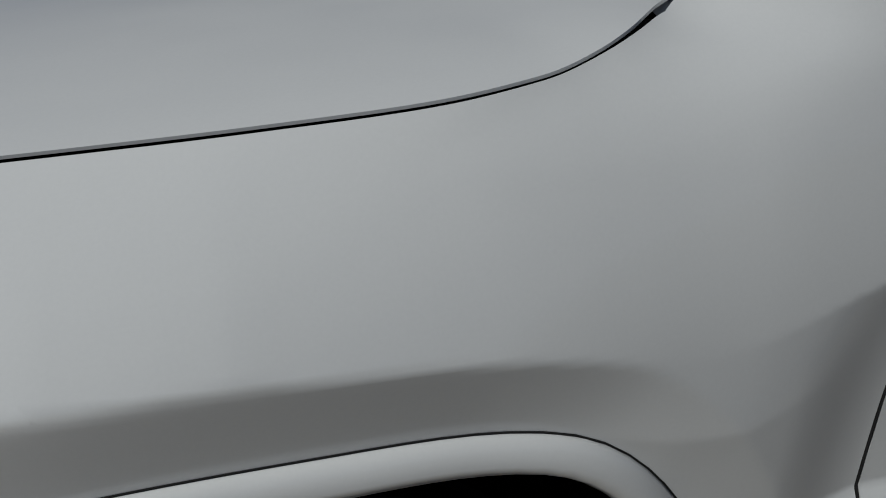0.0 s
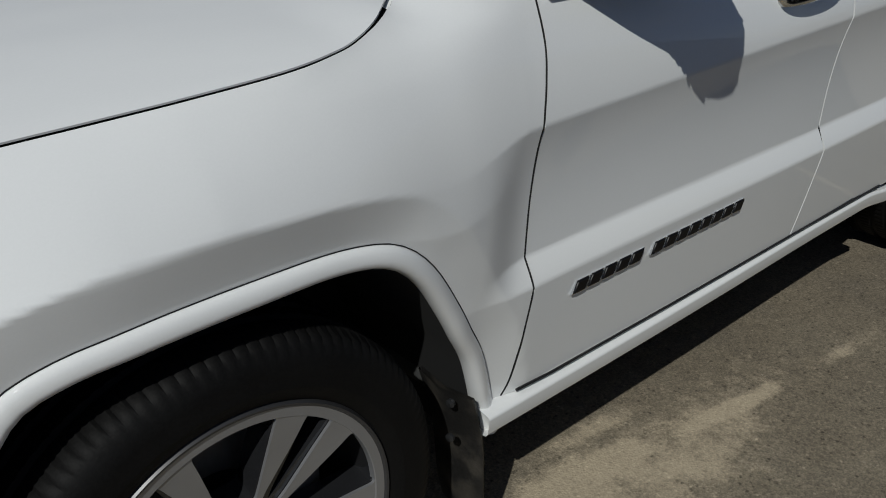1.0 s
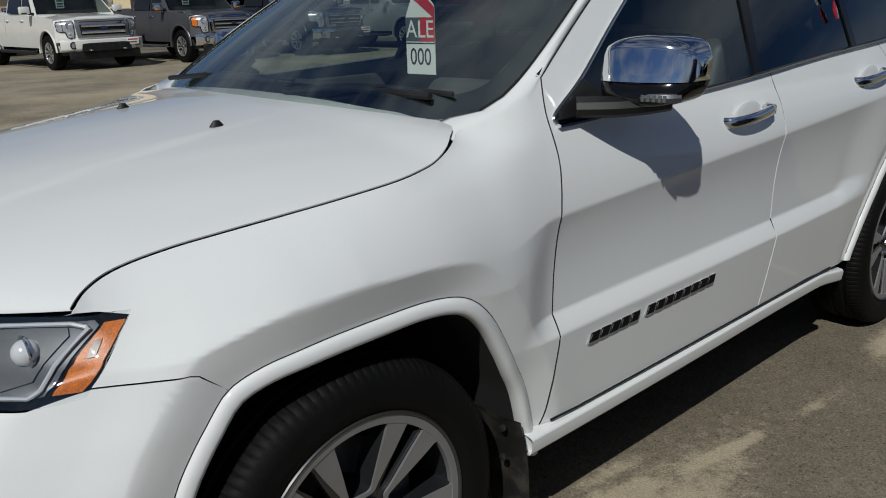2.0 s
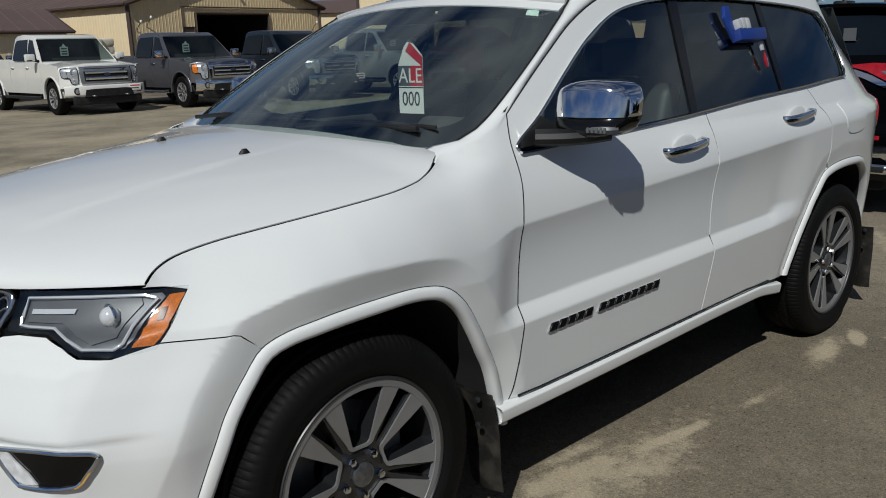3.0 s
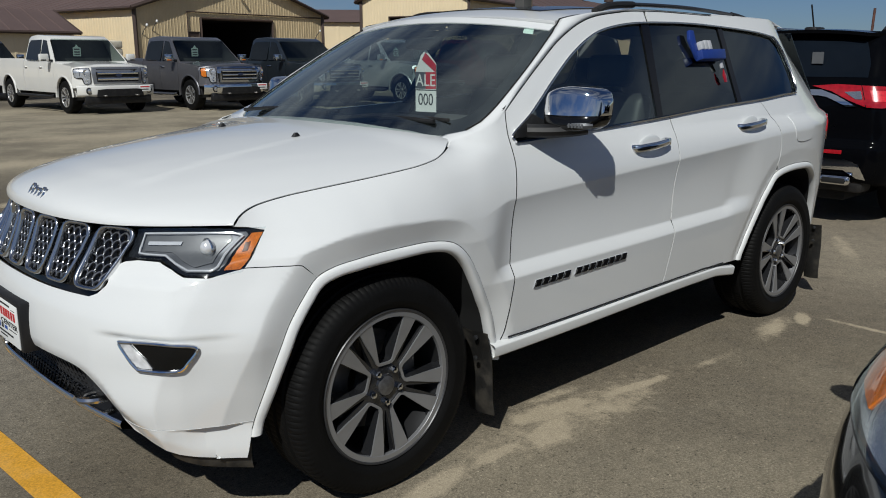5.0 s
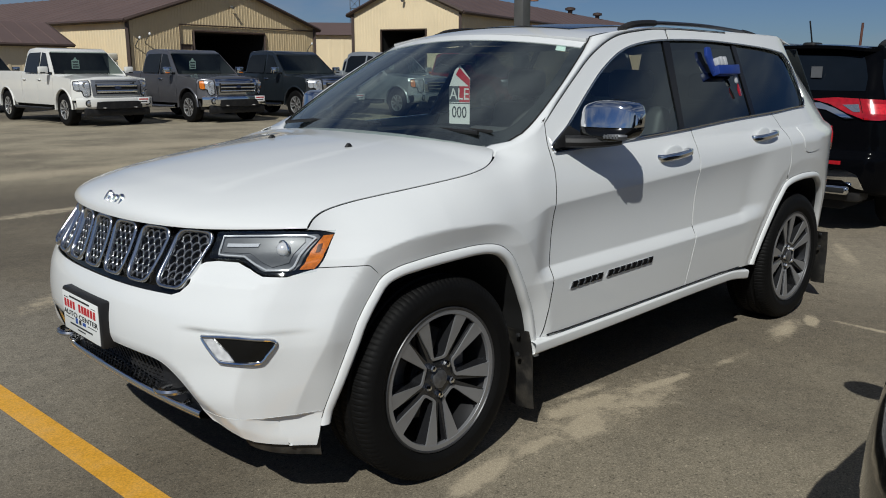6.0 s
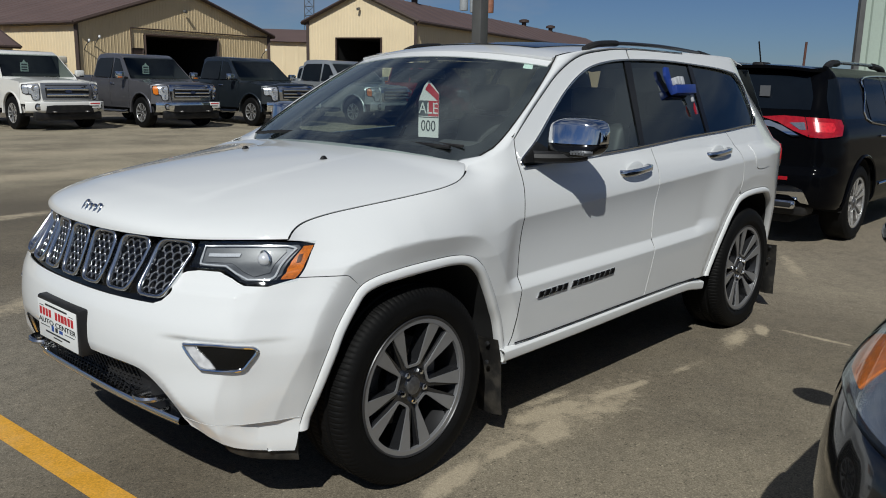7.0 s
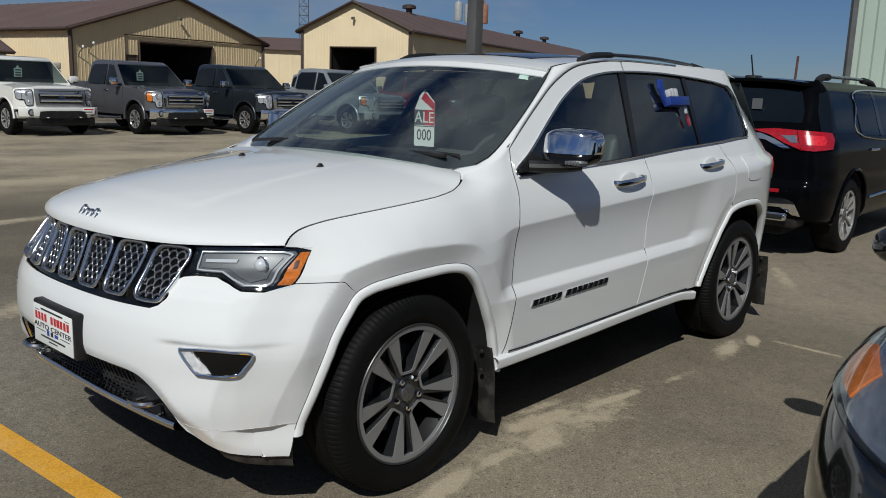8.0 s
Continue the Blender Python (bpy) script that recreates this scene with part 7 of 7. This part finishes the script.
def shed(a, b, depth, eave, ridge, front_mat, side_mat, label, door, lamp, side_pitch=0.30, vents=(), arms=(), walk_doors=()):
    """A gabled steel shed: a to b is its front, seen with a on the left; door: (t0, t1, height)."""
    A, B = Vector((*a, 0)), Vector((*b, 0))
    way = (B - A).normalized()
    back = Vector((-way.y, way.x, 0))
    W = (B - A).length
    ob = thing("metal_shed", pose(0, 0, 0), label, "building", kind="")
    rise = ridge - eave
    gable = lambda t: eave + rise * (1 - abs(2 * t - 1))
    ribbed(a, b, 0.0, gable, front_mat, ob, "front_wall", [door], label="ribbed steel gable wall")
    C, D = A + back * depth, B + back * depth
    ribbed(C.xy, a, 0.0, lambda t: eave, side_mat, ob, "side_wall", (), side_pitch)
    ribbed(b, D.xy, 0.0, lambda t: eave, side_mat, ob, "side_wall", (), side_pitch)
    ribbed(D.xy, C.xy, 0.0, gable, side_mat, ob, "back_wall", (), 1.0)
    mid = (A + B) / 2
    over = 0.35
    for s, P in ((-1, A), (1, B)):
        rf = Sheet()
        e0 = P + way * (s * over) - back * 0.30
        drop = rise * over / (W / 2)
        k = 26
        r0 = mid - back * 0.30
        for i in range(k):
            f0, f1 = (depth + 0.6) * i / k, (depth + 0.6) * (i + 1) / k
            for u, v, h0, h1 in ((0.0, 0.85, 0, 0), (0.85, 0.92, 0, 0.04), (0.92, 1.0, 0.04, 0)):
                g0, g1 = f0 + (f1 - f0) * u, f0 + (f1 - f0) * v
                rf.quad([tuple(e0 + back * g0 + Vector((0, 0, eave - drop + 0.08 + h0))), tuple(e0 + back * g1 + Vector((0, 0, eave - drop + 0.08 + h1))),
                         tuple(r0 + back * g1 + Vector((0, 0, ridge + 0.08 + h1))), tuple(r0 + back * g0 + Vector((0, 0, ridge + 0.08 + h0)))][::-s])
        part("roof_slope", rf, BROWN_ROOF, ob, "brown steel roof")
        edge = [tuple(e0 + Vector((0, 0, eave - drop + 0.02))), tuple(r0 + Vector((0, 0, ridge + 0.02)))]
        part("barge_trim", tube(edge, 0.13, 4), BROWN_TRIM, ob, "dark brown trim")
        gut = [tuple(e0 + Vector((0, 0, eave - drop))), tuple(e0 + back * (depth + 0.6) + Vector((0, 0, eave - drop)))]
        part("gutter", tube(gut, 0.12, 4), BROWN_TRIM, ob)
        part("corner_trim", tube([tuple(P - back * 0.04), tuple(P - back * 0.04 + Vector((0, 0, eave)))], 0.14, 4, up=Vector((1, 0, 0))), BROWN_TRIM, ob)
    # near-black lining behind the open door, painting in the shade of the inside
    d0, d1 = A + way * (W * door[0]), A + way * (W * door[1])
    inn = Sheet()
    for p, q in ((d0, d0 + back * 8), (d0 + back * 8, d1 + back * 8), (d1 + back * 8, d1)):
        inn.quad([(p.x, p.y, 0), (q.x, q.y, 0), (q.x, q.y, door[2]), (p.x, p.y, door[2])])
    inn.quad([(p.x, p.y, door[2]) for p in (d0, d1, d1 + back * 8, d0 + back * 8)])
    part("door_recess", inn, CAVITY, ob, "open doorway with its shade painted near black")
    fr = [tuple(d0 - back * 0.05), tuple(d0 - back * 0.05 + Vector((0, 0, door[2]))), tuple(d1 - back * 0.05 + Vector((0, 0, door[2]))), tuple(d1 - back * 0.05)]
    part("door_trim", tube(fr, 0.10, 4, up=back), BROWN_TRIM, ob)
    lm = mid - back * 0.15
    part("wall_lamp", tube([(lm.x, lm.y, lamp), tuple(Vector((lm.x, lm.y, lamp - 0.05)) - back * 0.25)], 0.10, 8), GALV, ob, "small wall lamp")
    for t, z in arms:
        p = A + way * (W * t)
        bend = [tuple(p - back * d + Vector((0, 0, z + h))) for d, h in ((0.0, -0.55), (0.25, -0.25), (0.55, 0.0))]
        arm = part("lamp_arm", tube(bend, 0.028, 6), GALV, ob, "bent lamp arm with a white head")
        head = bmesh.new()
        bmesh.ops.create_uvsphere(head, u_segments=12, v_segments=8, radius=0.075, matrix=Matrix.Translation(bend[-1]) @ Matrix.Diagonal((1, 1, 1.3, 1)))
        part("lamp_head", head, PAPER, arm)
    for t0, t1, z in walk_doors:
        p, q = A + way * (W * t0) - back * 0.05, A + way * (W * t1) - back * 0.05
        wd = Sheet()
        wd.quad([(p.x, p.y, 0), (q.x, q.y, 0), (q.x, q.y, z), (p.x, p.y, z)])
        dr = part("walk_door", wd, BROWN_TRIM, ob, "dark walk-in door")
        part("door_trim", tube([(p.x, p.y, 0), (p.x, p.y, z), (q.x, q.y, z), (q.x, q.y, 0)], 0.06, 4, up=back), BROWN_TRIM, dr)
    for f in vents:
        v = mid + back * (depth * f)
        part("roof_vent", lathe([(0.25, 0.0), (0.25, 0.35), (0.55, 0.40), (0.55, 0.62), (0.30, 0.72), (0.01, 0.75)], 16, m=pose(v.x, v.y, ridge, 90)), BROWN_TRIM, ob, "round roof vent")
    return ob


tan_shed = shed((20.3, 47.6), (36.1, 50.4), 34, 4.40, 6.90, TAN_METAL, CREAM_METAL, "tan ribbed steel shed with brown roof and open doorway", (0.303, 0.686, 3.86), 5.55, arms=((0.03, 3.3), (0.075, 3.55), (0.95, 3.3)), walk_doors=((0.238, 0.292, 3.0),))
shed((36.9, 46.6), (39.7, 38.3), 62, 5.40, 7.28, CREAM_METAL, TAN_METAL, "cream steel shed with long brown roof and open doorway", (0.275, 0.695, 4.18), 6.2, vents=(0.14, 0.58, 0.74))

# rail and stop of the sliding door on the tan shed
rail = [tuple(Vector((20.3, 47.6, z)).lerp(Vector((36.1, 50.4, z)), t) + Vector((0.012, -0.07, 0))) for t, z in ((0.236, 0.05), (0.236, 4.24), (0.985, 4.24))]
part("door_rail", tube(rail, 0.045, 4, up=Vector((0, 1, 0))), BROWN_TRIM, tan_shed, "thin brown door rail")

# low link between the sheds
link = thing("low_building", pose(0, 0, 0), "low tan building with a brown roof between the sheds", "building")
ribbed((38.7, 63.8), (50.3, 55.2), 0, lambda t: 4.42, CREAM_METAL, link, "front_wall", pitch=1.2)
rs = Sheet()
rs.quad([(38.4, 63.6, 4.45), (50.2, 54.8, 4.45), (54.0, 59.8, 5.85), (42.1, 68.8, 5.85)])
rs.quad([(42.1, 68.8, 5.85), (54.0, 59.8, 5.85), (54.0, 59.8, 0), (42.1, 68.8, 0)])
part("roof_slope", rs, BROWN_ROOF, link)

# brown-roofed hall beside the tan shed
hall = thing("low_hall", pose(0, 0, 0), "low tan hall with a broad brown steel roof", "building")
E0, R0 = Vector((16.5, 46.0, 2.76)), Vector((17.15, 52.0, 4.2))
run = Vector((-0.985, -0.174, 0)) * 24
B0 = Vector((17.8, 58.0, 2.76))
for lo, hi, flip in ((E0, R0, False), (B0, R0, True)):
    sl = Sheet()
    for i in range(24):
        for u0, u1, h0, h1 in ((0, 0.82, 0, 0), (0.82, 0.86, 0, 0.05), (0.86, 0.96, 0.05, 0.05), (0.96, 1, 0.05, 0)):
            f0 = run * ((i + u0) / 24) + Vector((0, 0, h0))
            f1 = run * ((i + u1) / 24) + Vector((0, 0, h1))
            quad = [tuple(lo + f1), tuple(lo + f0), tuple(hi + f0), tuple(hi + f1)]
            sl.quad(quad[::-1] if flip else quad)
    part("roof_slope", sl, BROWN_ROOF, hall, "brown steel roof")
    part("eave_trim", tube([tuple(lo + Vector((0, 0, -0.05))), tuple(lo + run + Vector((0, 0, -0.05)))], 0.09, 4), BROWN_TRIM, hall)
    part("barge_trim", tube([tuple(lo + Vector((0, 0, -0.03))), tuple(hi + Vector((0, 0, -0.03)))], 0.09, 4), BROWN_TRIM, hall)
inset = Vector((-0.35, 0.25, 0))
ribbed((E0 + run + inset).xy, (E0 + inset).xy, 0, lambda t: 2.70, CREAM_METAL, hall, "front_wall", pitch=0.8)
ribbed((E0 + inset).xy, (B0 + Vector((-0.35, -0.25, 0))).xy, 0, lambda t: 2.70 + 1.42 * (1 - abs(2 * t - 1)), CREAM_METAL, hall, "end_wall", pitch=0.8)

# stack of pale wrapped bundles behind the trucks
WRAP = mat("pale_wrap", (0.72, 0.66, 0.52), 0.6, vary=0.12, scale=4, grain=0.05, fine=30)
stack = thing("bundle_stack", pose(11.15, 30.0, 0, 0, 0, 12), "stack of pale cream wrapped bundles on asphalt", "bundles")
rng = random.Random(4)
for row in range(7):
    for col in range(2):
        dx, dy = rng.uniform(-0.05, 0.05), rng.uniform(-0.08, 0.08)
        part("bale", box(-0.56 + 0.56 * col + dx, -0.02 + 0.56 * col + dx, -0.8 + dy, 0.8 + dy, 0.292 * row, 0.292 * row + 0.288, 0.06, 3), WRAP, stack)

# pale green steel building at the lot's edge
gb = thing("green_building", pose(0, 0, 0), "tall pale green ribbed steel building with dark corner trim", "building")
c0, c1, c2, c3 = Vector((22.0, 4.30, 0)), Vector((28.0, -3.2, 0)), Vector((42.0, 0.4, 0)), Vector((36.0, 7.9, 0))
ribbed(c0.xy, c1.xy, 0, lambda t: 9.0, GREEN_METAL, gb, "front_wall", pitch=0.34, rib=0.06)
ribbed(c3.xy, c0.xy, 0, lambda t: 9.0, GREEN_METAL, gb, "side_wall", pitch=0.34, rib=0.06)
ribbed(c1.xy, c2.xy, 0, lambda t: 9.0, GREEN_METAL, gb, "side_wall", pitch=0.8)
ribbed(c2.xy, c3.xy, 0, lambda t: 9.0, GREEN_METAL, gb, "back_wall", pitch=0.8)
rf = Sheet()
rf.quad([(p.x, p.y, 9.0) for p in (c0, c1, c2, c3)])
part("flat_roof", rf, BROWN_ROOF, gb)
part("corner_trim", tube([(c0.x, c0.y, 0), (c0.x, c0.y, 9.1)], 0.10, 4, up=Vector((1, 0, 0))), GALV, gb, "dark corner trim")

# poles and tower
lp = thing("light_pole", pose(10.05, 7.35, 0), "square grey steel light pole", "light pole")
part("shaft", box(-0.11, 0.11, -0.11, 0.11, 0.6, 9.0, 0.015), GALV, lp)
part("footing", lathe([(0.30, 0.0), (0.30, 0.6), (0.27, 0.63), (0.01, 0.63)], 24, m=pose(0, 0, 0, 90)), GREY_CAN, lp, "round concrete footing")
part("lamp_head", box(-0.5, 0.5, -0.18, 0.18, 8.9, 9.1, 0.05), GALV, lp)
up_ = thing("utility_pole", pose(36.5, 30.1, 0), "weathered wooden utility pole with transformers", "utility pole")
part("shaft", lathe([(0.17, 0.0), (0.13, 12.0), (0.01, 12.02)], 14, m=pose(0, 0, 0, 90)), WOOD_POLE, up_)
for k, (dx, dz, mm) in enumerate(((-0.75, 6.0, GREY_CAN), (-0.15, 5.9, GREY_CAN), (0.75, 5.9, RUST_CAN))):
    can = lathe([(0.01, 0.0), (0.24, 0.02), (0.25, 0.1), (0.25, 1.0), (0.22, 1.1), (0.05, 1.15), (0.05, 1.35), (0.01, 1.36)], 16, m=pose(dx * 0.72, dx * -0.72, dz - 0.55, 90))
    part("transformer", can, mm, up_, "rusty transformer can" if mm is RUST_CAN else "grey transformer can")
part("cross_arm", box(-1.1, 1.1, -0.06, 0.06, 7.6, 7.75, 0.02), WOOD_POLE, up_, at=pose(0, 0, 0, 0, 0, -45))
for k in range(3):
    part("insulator", lathe([(0.05, 0.0), (0.08, 0.1), (0.05, 0.2), (0.01, 0.25)], 8, m=pose(-0.6 + 0.6 * k, 0.6 - 0.6 * k, 7.75, 90)), GREY_CAN, up_)
tw = thing("radio_tower", pose(71.8, 90.3, 0), "distant slender lattice radio tower", "tower")
legs = [(0.85 * math.cos(radians(a)), 0.85 * math.sin(radians(a))) for a in (20, 140, 260)]
for x, y in legs:
    part("tower_leg", tube([(x, y, 0), (x, y, 32)], 0.05, 5, up=Vector((1, 0, 0))), GALV, tw)
br = bmesh.new()
for k in range(26):
    for i in range(3):
        (x0, y0), (x1, y1) = legs[i], legs[(i + 1) % 3]
        tube([(x0, y0, 1.2 * k), (x1, y1, 1.2 * k + 1.2)], 0.03, 4, br)
        tube([(x0, y0, 1.2 * k + 1.2), (x1, y1, 1.2 * k + 1.2)], 0.03, 4, br)
tagged(part("tower_bracing", br, GALV, tw), kind="stuff")
RUST_DARK = mat("dark_rust", (0.10, 0.04, 0.028), 0.8, vary=0.25, scale=5)
mast = thing("rusty_mast", pose(21.25, 5.43, 0), "thin rust-red steel mast behind the black SUV", "mast")
part("shaft", tube([(0, 0, 0), (0.05, -0.05, 2.66)], 0.034, 8, up=Vector((1, 0, 0))), RUST_DARK, mast)

# painted bay line
yl = thing("bay_line", pose(0, 0, 0), "worn yellow bay line on asphalt", "road marking", kind="structure")
line = Sheet()
P0, P1 = Vector((-0.99, 1.9, 0.004)), Vector((-0.75, -2.2, 0.004))
LW = Vector((0.055, 0.004, 0))
nseg = 60
for i in range(nseg):
    a, b = P0.lerp(P1, i / nseg), P0.lerp(P1, (i + 1) / nseg)
    wob = lambda k: 0.004 * math.sin(k * 2.7) + 0.003 * math.sin(k * 7.1)
    line.quad([tuple(a - LW * (1 + wob(i))), tuple(b - LW * (1 + wob(i + 1))), tuple(b + LW * (1 + wob(i + 9))), tuple(a + LW * (1 + wob(i + 8)))])
part("line_paint", line, YELLOW, yl)

# ---- ground ----
gm = bmesh.new()
bmesh.ops.create_grid(gm, x_segments=40, y_segments=40, size=1500)
ground = part("ground", gm, ASPHALT)
tagged(ground, "dusty grey-brown asphalt lot with pale sand drifts", "ground", kind="structure")
